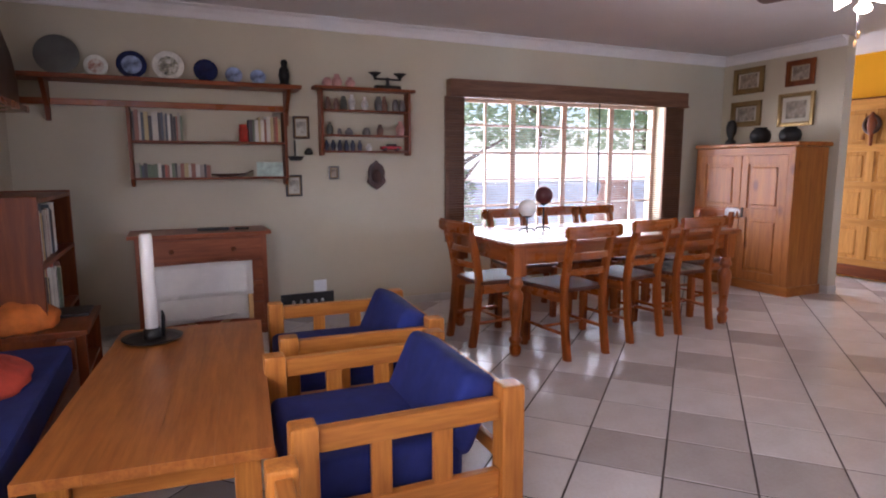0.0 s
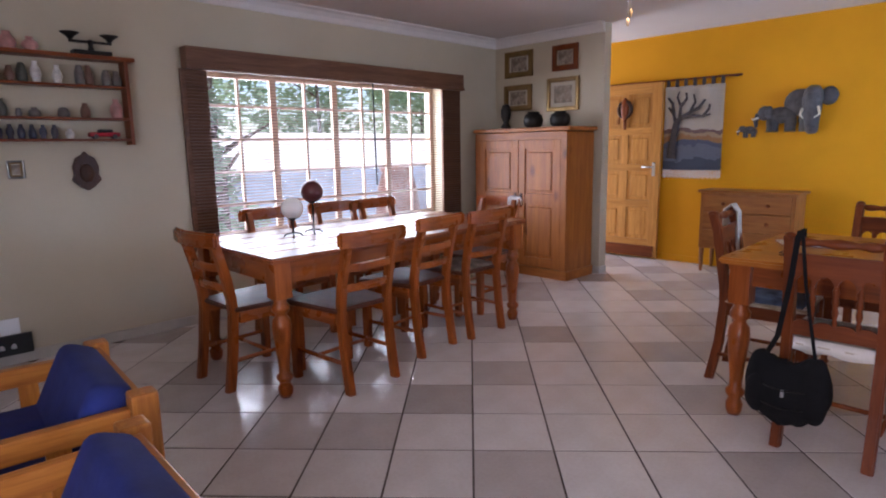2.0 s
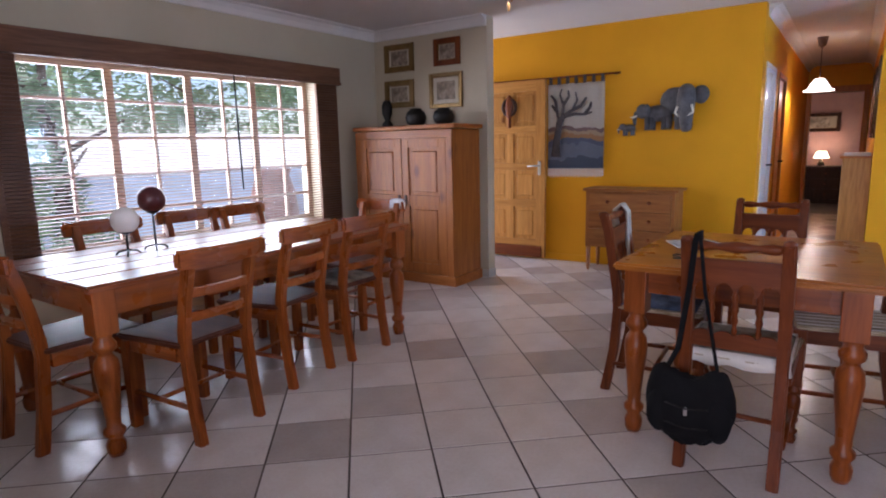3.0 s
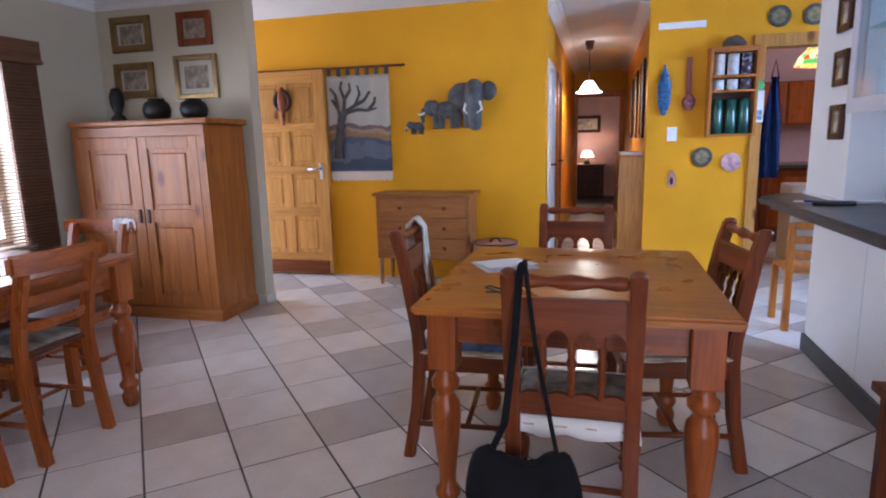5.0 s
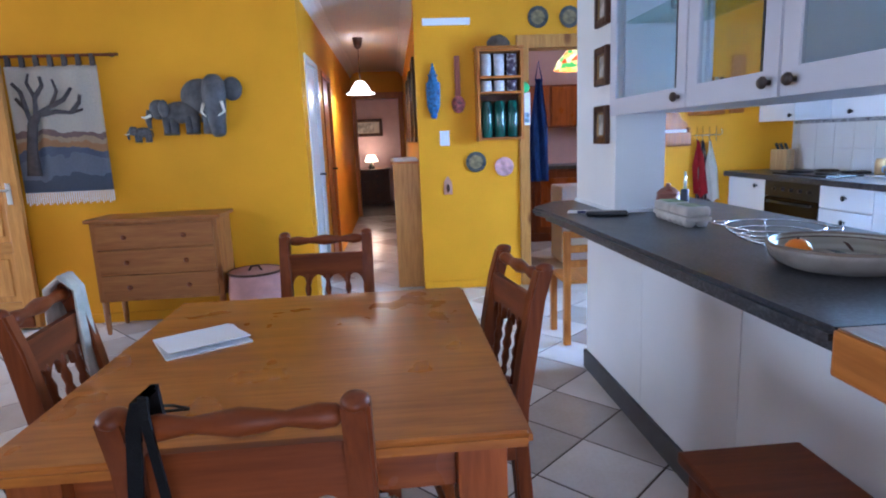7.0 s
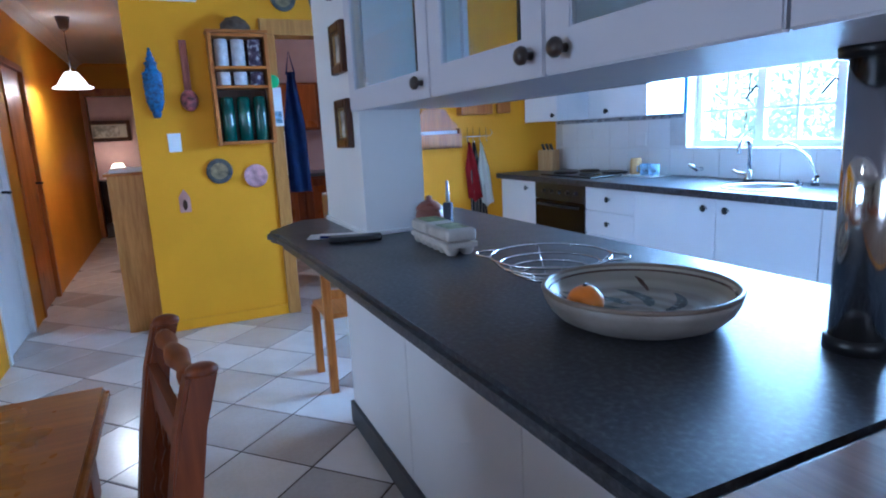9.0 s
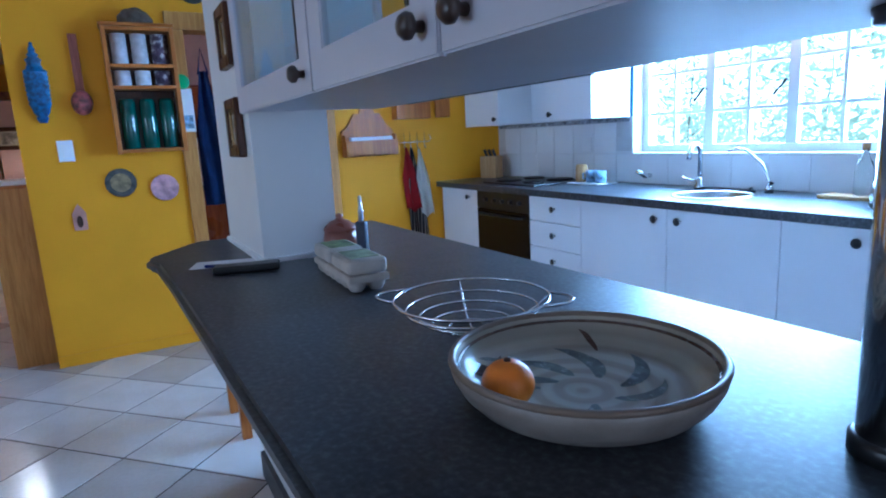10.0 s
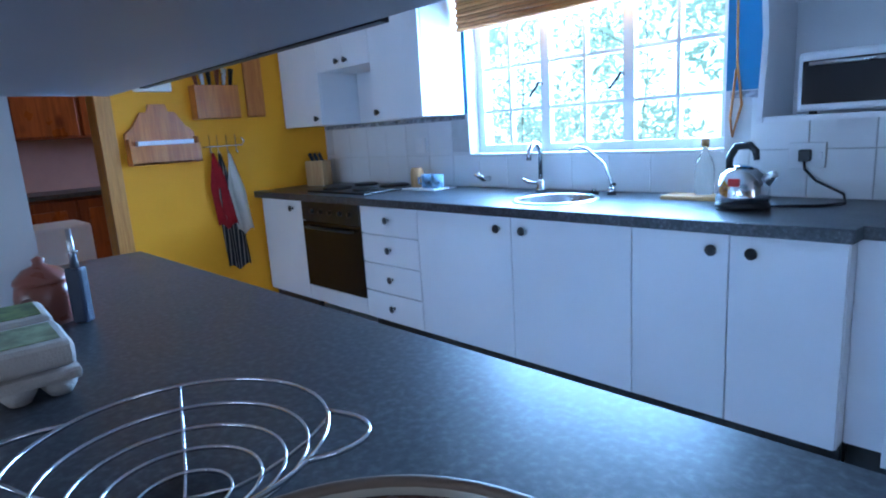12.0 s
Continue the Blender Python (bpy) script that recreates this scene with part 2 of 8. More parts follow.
def lathe(profile, seg=24, at=(0, 0, 0), bm=None, caps=True):
    """A body turned from (radius, height) pairs."""
    bm = bm or bmesh.new()
    rings = []
    for r, z in profile:
        if r < 1e-5:
            rings.append([bm.verts.new((at[0], at[1], at[2] + z))])
        else:
            rings.append([bm.verts.new((at[0] + r * math.cos(2 * math.pi * k / seg), at[1] + r * math.sin(2 * math.pi * k / seg), at[2] + z)) for k in range(seg)])
    for a, b in zip(rings, rings[1:]):
        for k in range(seg):
            j = (k + 1) % seg
            if len(a) == 1 and len(b) == 1:
                continue
            if len(a) == 1:
                f = bm.faces.new((a[0], b[j], b[k]))
            elif len(b) == 1:
                f = bm.faces.new((a[k], a[j], b[0]))
            else:
                f = bm.faces.new((a[k], a[j], b[j], b[k]))
            f.smooth = True
    if caps and len(rings[0]) > 1:
        bm.faces.new(rings[0][::-1])
    if caps and len(rings[-1]) > 1:
        bm.faces.new(rings[-1])
    return bm


def tube(points, radius, seg=8, bm=None, closed=False):
    """A round bar along points; radius may be a list."""
    bm = bm or bmesh.new()
    pts = [Vector(p) for p in points]
    n = len(pts)
    rad = radius if isinstance(radius, (list, tuple)) else [radius] * n
    rings = []
    side = None
    for i, p in enumerate(pts):
        a = pts[(i - 1) % n] if (closed or i > 0) else p
        b = pts[(i + 1) % n] if (closed or i < n - 1) else p
        d = (b - a).normalized()
        if side is None:
            side = d.orthogonal().normalized()
        side = (side - d * side.dot(d)).normalized()
        up = d.cross(side)
        rings.append([bm.verts.new(p + rad[i] * (math.cos(2 * math.pi * k / seg) * side + math.sin(2 * math.pi * k / seg) * up)) for k in range(seg)])
    for i in range(n if closed else n - 1):
        a, b = rings[i], rings[(i + 1) % n]
        for k in range(seg):
            f = bm.faces.new((a[k], a[(k + 1) % seg], b[(k + 1) % seg], b[k]))
            f.smooth = True
    if not closed:
        bm.faces.new(rings[0][::-1])
        bm.faces.new(rings[-1])
    return bm


def slab(outline, z0, z1, bevel=0.0, plane="xy"):
    """A plate of the given outline between two levels; plane xz lays it upright."""
    bm = bmesh.new()
    vs = [bm.verts.new((x, y, z0)) for x, y in outline]
    f = bm.faces.new(vs)
    r = bmesh.ops.extrude_face_region(bm, geom=[f])
    bmesh.ops.translate(bm, vec=(0, 0, z1 - z0), verts=[v for v in r["geom"] if isinstance(v, bmesh.types.BMVert)])
    bmesh.ops.recalc_face_normals(bm, faces=bm.faces)
    if bevel:
        bmesh.ops.bevel(bm, geom=[e for e in bm.edges if e.calc_face_angle(0) > 0.6], offset=bevel, segments=2, affect="EDGES")
    if plane == "xz":
        bmesh.ops.transform(bm, matrix=Matrix.Rotation(radians(90), 4, "X"), verts=bm.verts)
    if plane == "yz":
        bmesh.ops.transform(bm, matrix=Matrix(((0, 0, 1, 0), (1, 0, 0, 0), (0, 1, 0, 0), (0, 0, 0, 1))), verts=bm.verts)
    return bm


def ball(rx, ry, rz, at=(0, 0, 0), seg=16, bm=None):
    bm = bm or bmesh.new()
    r = bmesh.ops.create_uvsphere(bm, u_segments=seg, v_segments=seg // 2 + 2, radius=1.0, matrix=Matrix.Translation(at) @ Matrix.Diagonal((rx, ry, rz, 1)))
    for v in r["verts"]:
        for f in v.link_faces:
            f.smooth = True
    return bm


def moved(bm, m):
    bmesh.ops.transform(bm, matrix=m, verts=bm.verts)
    return bm


def link(name, bm, mat):
    me = bpy.data.meshes.new(name)
    bm.to_mesh(me)
    bm.free()
    if mat is not None:
        me.materials.append(mat)
    return new(name, me)


def part(name, bm, mat, parent, label=""):
    ob = link(name, bm, mat)
    ob.parent = parent
    if label:
        ob["label"] = label
    return ob


def thing(name, label, category, m=None, group=""):
    ob = new(name)
    ob.empty_display_size = 0.1
    if m is not None:
        ob.matrix_world = m
    return tagged(ob, label, category, group)


def structure(name, bm, mat, label="", category=""):
    return tagged(link(name, bm, mat), label, category, "", "structure")


def solid(name, bm, mat, label, category, m=None, group=""):
    """A thing of one mesh."""
    ob = link(name, bm, mat)
    if m is not None:
        ob.matrix_world = m
    return tagged(ob, label, category, group)


def shared(name, mesh, parent, m, label=""):
    ob = new(name, mesh)
    ob.parent = parent
    ob.matrix_local = m
    if label:
        ob["label"] = label
    return ob


# ---- large structure ----
CEIL = 2.42
NORTH, SOUTH, WEST, EAST = 6.02, -1.52, -0.25, 8.0

def wall(name, bm, mat, label):
    return structure(name, bm, mat, label, "wall")

def holed_y(name, x0, x1, y0, y1, z0, z1, holes, mat, label):
    """A wall along x with oblong openings (x0, x1, z0, z1), left to right."""
    bm = bmesh.new()
    x = x0
    for hx0, hx1, hz0, hz1 in holes:
        bx(bm, x, hx0, y0, y1, z0, z1)
        if hz0 > z0:
            bx(bm, hx0, hx1, y0, y1, z0, hz0)
        if hz1 < z1:
            bx(bm, hx0, hx1, y0, y1, hz1, z1)
        x = hx1
    bx(bm, x, x1, y0, y1, z0, z1)
    return wall(name, bm, mat, label)


def holed_x(name, x0, x1, y0, y1, z0, z1, holes, mat, label):
    bm = bmesh.new()
    y = y0
    for hy0, hy1, hz0, hz1 in holes:
        bx(bm, x0, x1, y, hy0, z0, z1)
        if hz0 > z0:
            bx(bm, x0, x1, hy0, hy1, z0, hz0)
        if hz1 < z1:
            bx(bm, x0, x1, hy0, hy1, hz1, z1)
        y = hy1
    bx(bm, x0, x1, y, y1, z0, z1)
    return wall(name, bm, mat, label)


WIN = (3.20, 5.62, 0.60, 1.88)
KWIN = (5.195, 6.565, 1.08, 1.98)
holed_y("wall_north", WEST, 6.48, NORTH, NORTH + 0.25, 0, CEIL, [WIN], M_GREY, "warm grey plastered wall with a wide window")
wall("wall_stub", box(6.48, 6.60, 4.68, NORTH + 0.25, 0, CEIL), M_GREY, "grey plastered wall end beside the entrance")
holed_y("wall_entry", 6.60, 7.60, 6.1, 6.27, 0, CEIL, [(6.66, 7.52, 0.0, 2.02)], M_GREY, "entrance wall with an open doorway")
wall("wall_entrance_east", box(7.60, 7.75, 2.56, 6.27, 0, CEIL), M_YELLOW, "bright yellow plastered wall of the entrance")
# its opening is unseen, made to hold the added fill lamp
holed_x("wall_west", WEST - 0.15, WEST, -0.4, NORTH + 0.25, 0, CEIL, [(0.0, 2.2, 0.0, 2.05)], M_GREY, "grey plastered wall with an added, unseen opening for fill light")
wall("wall_living_south", box(WEST - 0.15, 2.9, -0.4, -0.25, 0, CEIL), M_GREY, "grey plastered wall behind the seating")
holed_x("wall_east", EAST, EAST + 0.12, SOUTH - 0.2, 1.71, 0, CEIL, [(-0.04, 0.79, 0.0, 1.96)], M_YELLOW, "bright yellow wall with a doorway to the scullery")
holed_y("wall_kitchen_south", 2.9, 8.12, SOUTH - 0.2, SOUTH, 0, CEIL, [KWIN], M_WHITE, "white tiled and painted kitchen wall with a window")
wall("wall_kitchen_west", box(2.75, 2.9, SOUTH - 0.2, -0.25, 0, CEIL), M_WHITE, "white kitchen wall")

# hallway and the rooms past it
holed_y("wall_hall_north", 7.75, 13.4, 2.56, 2.70, 0, CEIL, [(7.83, 8.60, 0.0, 1.95), (8.95, 9.72, 0.0, 1.95)], M_YELLOW, "yellow hallway wall with doors")
wall("wall_hall_south", box(8.12, 13.4, 1.55, 1.69, 0, CEIL), M_YELLOW, "yellow hallway wall with hung pictures")
holed_x("wall_hall_end", 13.4, 13.55, 1.5, 3.2, 0, CEIL, [(1.78, 2.50, 0.0, 1.98)], M_YELLOW, "yellow wall at the end of the hallway")
wall("wall_bedroom", box(15.8, 15.95, 0.6, 3.6, 0, CEIL), M_PINKWALL, "dusky pink bedroom wall")
wall("wall_bedroom_north", box(13.55, 15.8, 3.2, 3.35, 0, CEIL), M_PINKWALL, "dusky pink bedroom side wall")
wall("wall_bedroom_south", box(13.55, 15.8, 0.8, 0.95, 0, CEIL), M_PINKWALL, "dusky pink bedroom side wall")
wall("wall_scullery_east", box(10.6, 10.75, -1.6, 1.55, 0, CEIL), M_PINKWALL, "mauve grey wall of the scullery")
wall("wall_scullery_south", box(8.12, 10.6, -1.75, -1.6, 0, CEIL), M_PINKWALL, "mauve grey wall of the scullery")

structure("floor", box(-0.6, 16.0, -1.9, 6.3, -0.12, -0.0025), M_GROUT, "dark grout bed under the floor tiles", "floor")
structure("ceiling", box(-0.4, 16.0, -1.75, 6.27, CEIL, CEIL + 0.15), M_CEIL, "white plastered ceiling", "ceiling")
structure("ground", box(-120, 130, -120, 140, -0.4, -0.13), plain("pale_ground", (0.35, 0.33, 0.27), 0.9, var=0.25, scale=0.6, bump=0.4), "sunlit pale ground round the house", "ground")

# ---- cornice, skirting, window, doors ----
def cornice(name, pts_xy, n):
    """A curved plaster cornice along a straight run; n points into the room."""
    (x0, y0), (x1, y1) = pts_xy
    bm = bmesh.new()
    prof = [(0.0, -0.09), (0.012, -0.085), (0.03, -0.05), (0.06, -0.02), (0.095, -0.01), (0.1, 0.0), (0.0, 0.0)]
    ends = []
    for x, y in ((x0, y0), (x1, y1)):
        ends.append([bm.verts.new((x + n[0] * d, y + n[1] * d, CEIL + h)) for d, h in prof])
    for k in range(len(prof)):
        j = (k + 1) % len(prof)
        bm.faces.new((ends[0][k], ends[0][j], ends[1][j], ends[1][k]))
    bm.faces.new(ends[0])
    bm.faces.new(ends[1][::-1])
    bmesh.ops.recalc_face_normals(bm, faces=bm.faces)
    return structure(name, bm, M_CORNICE, "white plaster cornice under the ceiling", "cornice")


cornice("trim_1", ((WEST, NORTH), (6.48, NORTH)), (0, -1))
cornice("trim_2", ((6.48, 4.68), (6.48, NORTH)), (-1, 0))
cornice("trim_3", ((WEST, -0.25), (WEST, NORTH)), (1, 0))
cornice("trim_4", ((8.12, 1.69), (13.4, 1.69)), (0, 1))
cornice("trim_5", ((7.75, 2.56), (13.4, 2.56)), (0, -1))
cornice("trim_6", ((2.9, SOUTH), (8.0, SOUTH)), (0, 1))

def skirting(name, x0, x1, y0, y1, mat, h=0.07):
    structure(name, box(x0, x1, y0, y1, 0.0, h, 0.003), mat, "low skirting along the wall foot", "skirting")

M_SKIRT = plain("grey_skirting", (0.45, 0.42, 0.37), 0.5)
skirting("baseboard_1", WEST, 6.48, NORTH - 0.014, NORTH, M_SKIRT)
skirting("baseboard_2", 6.466, 6.48, 4.68, NORTH - 0.014, M_SKIRT)
skirting("baseboard_3", 6.466, 6.60, 4.666, 4.68, M_SKIRT)
skirting("baseboard_4", 7.586, 7.60, 2.56, 6.1, M_YELLOW)
skirting("baseboard_5", 7.986, 8.0, 0.88, 1.71, M_YELLOW)
skirting("baseboard_6", 7.986, 8.0, -0.9, -0.13, M_YELLOW)

def cottage_window(name, label, along, x0, x1, y, z0, z1, cols, rows, heavy, mat, sill_depth, sill_dir):
    """A steel window with small panes set in its wall opening; heavy: columns where a thick post stands."""
    w = tagged(new(name), label, "window", "", "structure")
    fr = bmesh.new()
    t = 0.045
    bx(fr, x0, x1, y - 0.02, y + 0.02, z0, z0 + t)
    bx(fr, x0, x1, y - 0.02, y + 0.02, z1 - t, z1)
    bx(fr, x0, x0 + t, y - 0.02, y + 0.02, z0 + t, z1 - t)
    bx(fr, x1 - t, x1, y - 0.02, y + 0.02, z0 + t, z1 - t)
    part("window_frame", fr, mat, w)
    dx, dz = (x1 - x0) / cols, (z1 - z0) / rows
    for c in range(1, cols):
        hw = 0.028 if c in heavy else 0.010
        part("mullion", box(x0 + c * dx - hw, x0 + c * dx + hw, y - 0.016, y + 0.016, z0 + t, z1 - t, 0.003), mat, w)
    for r in range(1, rows):
        part("glazing_bar", box(x0 + t, x1 - t, y - 0.012, y + 0.012, z0 + r * dz - 0.010, z0 + r * dz + 0.010, 0.003), mat, w)
    for c in range(cols):
        for r in range(rows):
            p = part("pane", box(x0 + c * dx + 0.008, x0 + (c + 1) * dx - 0.008, y - 0.002, y + 0.002, z0 + r * dz + 0.008, z0 + (r + 1) * dz - 0.008), M_GLASS, w)
            p.visible_shadow = False
    return w


win = cottage_window("window_1", "brown steel cottage-pane window in the grey wall", 0, WIN[0], WIN[1], 6.17, WIN[2], WIN[3], 8, 5, (2, 4, 6), M_WINFRAME, 0.1, 1)
part("window_sill", box(WIN[0] - 0.05, WIN[1] + 0.05, 5.985, 6.14, WIN[2] - 0.03, WIN[2], 0.004), M_GREY, win)
kw = cottage_window("window_2", "white steel cottage-pane kitchen window", 0, KWIN[0], KWIN[1], -1.62, KWIN[2], KWIN[3], 6, 4, (2, 4), M_WINWHITE, 0.1, -1)
part("window_sill", box(KWIN[0], KWIN[1], -1.61, -1.50, KWIN[2] - 0.012, KWIN[2] + 0.004, 0.003), M_WHITE, kw)
for hx in (5.67, 6.12):
    part("window_catch", tube([(hx, -1.59, 1.42), (hx - 0.01, -1.56, 1.43), (hx + 0.05, -1.555, 1.36)], 0.007), M_IRON, kw, "dark iron window catch")

# timber venetian blind over the whole window
blind = thing("venetian_blind", "brown wooden venetian blind with open slats over the window", "blind", pose(4.43, 5.97, 0))
part("valance", box(-1.41, 1.41, -0.06, 0.045, 1.86, 2.005, 0.006), M_BLIND, blind)
part("valance_lip", box(-1.415, 1.415, -0.068, 0.0, 1.85, 1.875, 0.004), M_BLIND, blind)
slat_bm = box(-1.40, 1.40, -0.0125, 0.0125, -0.0012, 0.0012)
slat0 = part("slat", slat_bm, M_BLIND, blind)
slat0.matrix_local = pose(0, 0, 0.56, 9)
for k in range(1, 56):
    shared("slat", slat0.data, blind, pose(0, 0, 0.56 + k * 0.0232, 9))
for cx in (-1.28, -0.45, 0.38, 1.28):
    part("ladder_cord", box(cx - 0.002, cx + 0.002, -0.014, -0.0128, 0.55, 1.86), M_BLIND, blind)
part("bottom_rail", box(-1.40, 1.40, -0.016, 0.016, 0.525, 0.55, 0.004), M_BLIND, blind)
part("tilt_wand", tube([(0.23, -0.05, 1.86), (0.232, -0.052, 1.4), (0.24, -0.05, 0.95)], [0.006, 0.008, 0.006]), M_IRON, blind, "dark tilt wand and pull cords")
part("blind_side", box(-1.43, -1.24, 0.016, 0.04, 0.55, 1.86), M_BLIND, blind)
part("blind_side", box(1.17, 1.43, 0.016, 0.04, 0.55, 1.86), M_BLIND, blind)

# front door, standing open along the yellow wall
def panelled_leaf(name, label, y0, y1, x0, x1, z1, mat, matx, cols, rows, m=None):
    """A framed door leaf in the yz plane with raised fields."""
    d = tagged(new(name), label, "door", "", "structure")
    w, mid = y1 - y0, (x0 + x1) / 2
    st, rail = 0.105, 0.1
    for a, b in ((y0, y0 + st), (y1 - st, y1)):
        part("stile", box(x0, x1, a, b, 0.02, z1, 0.004), mat, d)
    zs = [0.02] + [0.24 + k * (z1 - 0.24 - 0.11) / rows for k in range(rows)] + [z1 - 0.11]
    part("rail", box(x0, x1, y0 + st, y1 - st, 0.02, 0.22, 0.004), matx, d)
    part("rail", box(x0, x1, y0 + st, y1 - st, z1 - 0.11, z1, 0.004), matx, d)
    h = (z1 - 0.11 - 0.22) / rows
    for r in range(1, rows):
        part("rail", box(x0, x1, y0 + st, y1 - st, 0.22 + r * h - 0.04, 0.22 + r * h + 0.04, 0.004), matx, d)
    part("muntin", box(x0 + 0.001, x1 - 0.001, (y0 + y1) / 2 - 0.04, (y0 + y1) / 2 + 0.04, 0.22, z1 - 0.11, 0.004), mat, d)
    pw = (w - 2 * st - 0.08) / 2
    for r in range(rows):
        for c in range(2):
            a = y0 + st + c * (pw + 0.08)
            b = a + pw
            lo, hi = 0.22 + r * h + (0.04 if r else 0), 0.22 + (r + 1) * h - (0.04 if r < rows - 1 else 0)
            bm = box(mid - 0.008, mid + 0.008, a - 0.004, b + 0.004, lo - 0.004, hi + 0.004)
            bx(bm, x0 + 0.006, x1 - 0.006, a + 0.035, b - 0.035, lo + 0.035, hi - 0.035, 0.012, 1)
            part("field", bm, mat, d)
    return d


fd = panelled_leaf("door_1", "honey pine panelled front door standing open", 4.57, 5.40, 7.50, 7.545, 1.93, M_GOLDP, M_GOLDP_Y, 2, 4)
bm = box(7.494, 7.5, 4.615, 4.65, 0.93, 1.08, 0.002)
part("lock_plate", bm, M_STEEL, fd, "steel lock plate")
part("door_handle", tube([(7.5, 4.632, 1.03), (7.455, 4.632, 1.03), (7.45, 4.66, 1.03), (7.45, 4.75, 1.028)], 0.009), M_STEEL, fd, "steel lever handle")
part("weather_bar", box(7.475, 7.5, 4.60, 5.38, 0.03, 0.15, 0.006), M_RED_Y, fd, "darker weather bar")

def casing(name, label, x0, x1, y0, y1, z1, w, mat):
    """A timber surround of a doorway in a wall across x."""
    c = tagged(new(name), label, "door frame", "", "structure")
    part("jamb", box(x0, x1, y1, y1 + w, 0, z1, 0.004), mat, c)
    part("jamb", box(x0, x1, y0 - w, y0, 0, z1, 0.004), mat, c)
    part("lintel", box(x0, x1, y0 - w - 0.01, y1 + w + 0.012, z1, z1 + w + 0.02, 0.004), mat, c)
    return c


casing("door_frame_1", "honey pine doorway surround in the yellow wall", 7.975, 8.14, -0.04, 0.79, 1.955, 0.085, M_GOLDP)
casing("door_frame_2", "honey pine doorway at the hallway end", 13.37, 13.56, 1.78, 2.50, 1.98, 0.08, M_HONEY)

def flush_door(name, label, x0, x1, y, z1, mat, leaf_mat):
    d = tagged(new(name), label, "door", "", "structure")
    part("leaf", box(x0 + 0.05, x1 - 0.05, y + 0.02, y + 0.06, 0.01, z1 - 0.05, 0.003), leaf_mat, d)
    part("jamb", box(x0, x0 + 0.05, y - 0.012, y + 0.09, 0, z1, 0.003), mat, d)
    part("jamb", box(x1 - 0.05, x1, y - 0.012, y + 0.09, 0, z1, 0.003), mat, d)
    part("head", box(x0 + 0.05, x1 - 0.05, y - 0.012, y + 0.09, z1 - 0.05, z1, 0.003), mat, d)
    part("door_handle", tube([(x1 - 0.11, y + 0.02, 1.0), (x1 - 0.11, y - 0.03, 1.0), (x1 - 0.2, y - 0.035, 1.0)], 0.009), M_IRON, d)
    return d


M_DOORWHITE = plain("white_door_paint", (0.72, 0.71, 0.69), 0.4, var=0.04)
flush_door("door_2", "white flush hallway door with its frame", 7.83, 8.60, 2.56, 1.95, M_DOORWHITE, M_DOORWHITE)
flush_door("door_3", "pine-framed door further down the hallway", 8.95, 9.72, 2.56, 1.95, M_HONEY, M_HONEY)

# ---- dining chairs and tables ----
def post_curve(x, ys, zs, w, d):
    """A sawn square post following (y, z) pairs."""
    bm = bmesh.new()
    rings = []
    for y, z in zip(ys, zs):
        rings.append([bm.verts.new((x + sx * w / 2, y + sy * d / 2, z)) for sx, sy in ((-1, -1), (1, -1), (1, 1), (-1, 1))])
    for a, b in zip(rings, rings[1:]):
        for k in range(4):
            bm.faces.new((a[k], a[(k + 1) % 4], b[(k + 1) % 4], b[k]))
    bm.faces.new(rings[0][::-1])
    bm.faces.new(rings[-1])
    bmesh.ops.bevel(bm, geom=[e for e in bm.edges if abs(e.verts[0].co.z - e.verts[1].co.z) > 0.01], offset=0.006, segments=2, affect="EDGES")
    return bm


def curved_rail(x0, x1, y, z0, z1, bow, t, mat_bevel=0.004, n=8):
    """A board across the back, bowed rearwards in plan."""
    bm = bmesh.new()
    rows = []
    for k in range(n + 1):
        u = k / n
        x = x0 + (x1 - x0) * u
        yy = y - bow * 4 * u * (1 - u)
        rows.append([bm.verts.new((x, yy + s * t / 2, z)) for s, z in ((-1, z0), (1, z0), (1, z1), (-1, z1))])
    for a, b in zip(rows, rows[1:]):
        for k in range(4):
            f = bm.faces.new((a[k], a[(k + 1) % 4], b[(k + 1) % 4], b[k]))
    bm.faces.new(rows[0][::-1])
    bm.faces.new(rows[-1])
    bmesh.ops.recalc_face_normals(bm, faces=bm.faces)
    bmesh.ops.bevel(bm, geom=[e for e in bm.edges if e.calc_face_angle(0) > 0.9], offset=min(mat_bevel, t * 0.4), segments=2, affect="EDGES")
    return bm


M_SEATLEATHER = wood("dark_polished_seat", (0.13, 0.04, 0.02), (0.07, 0.02, 0.011), 0.45, 1, False)

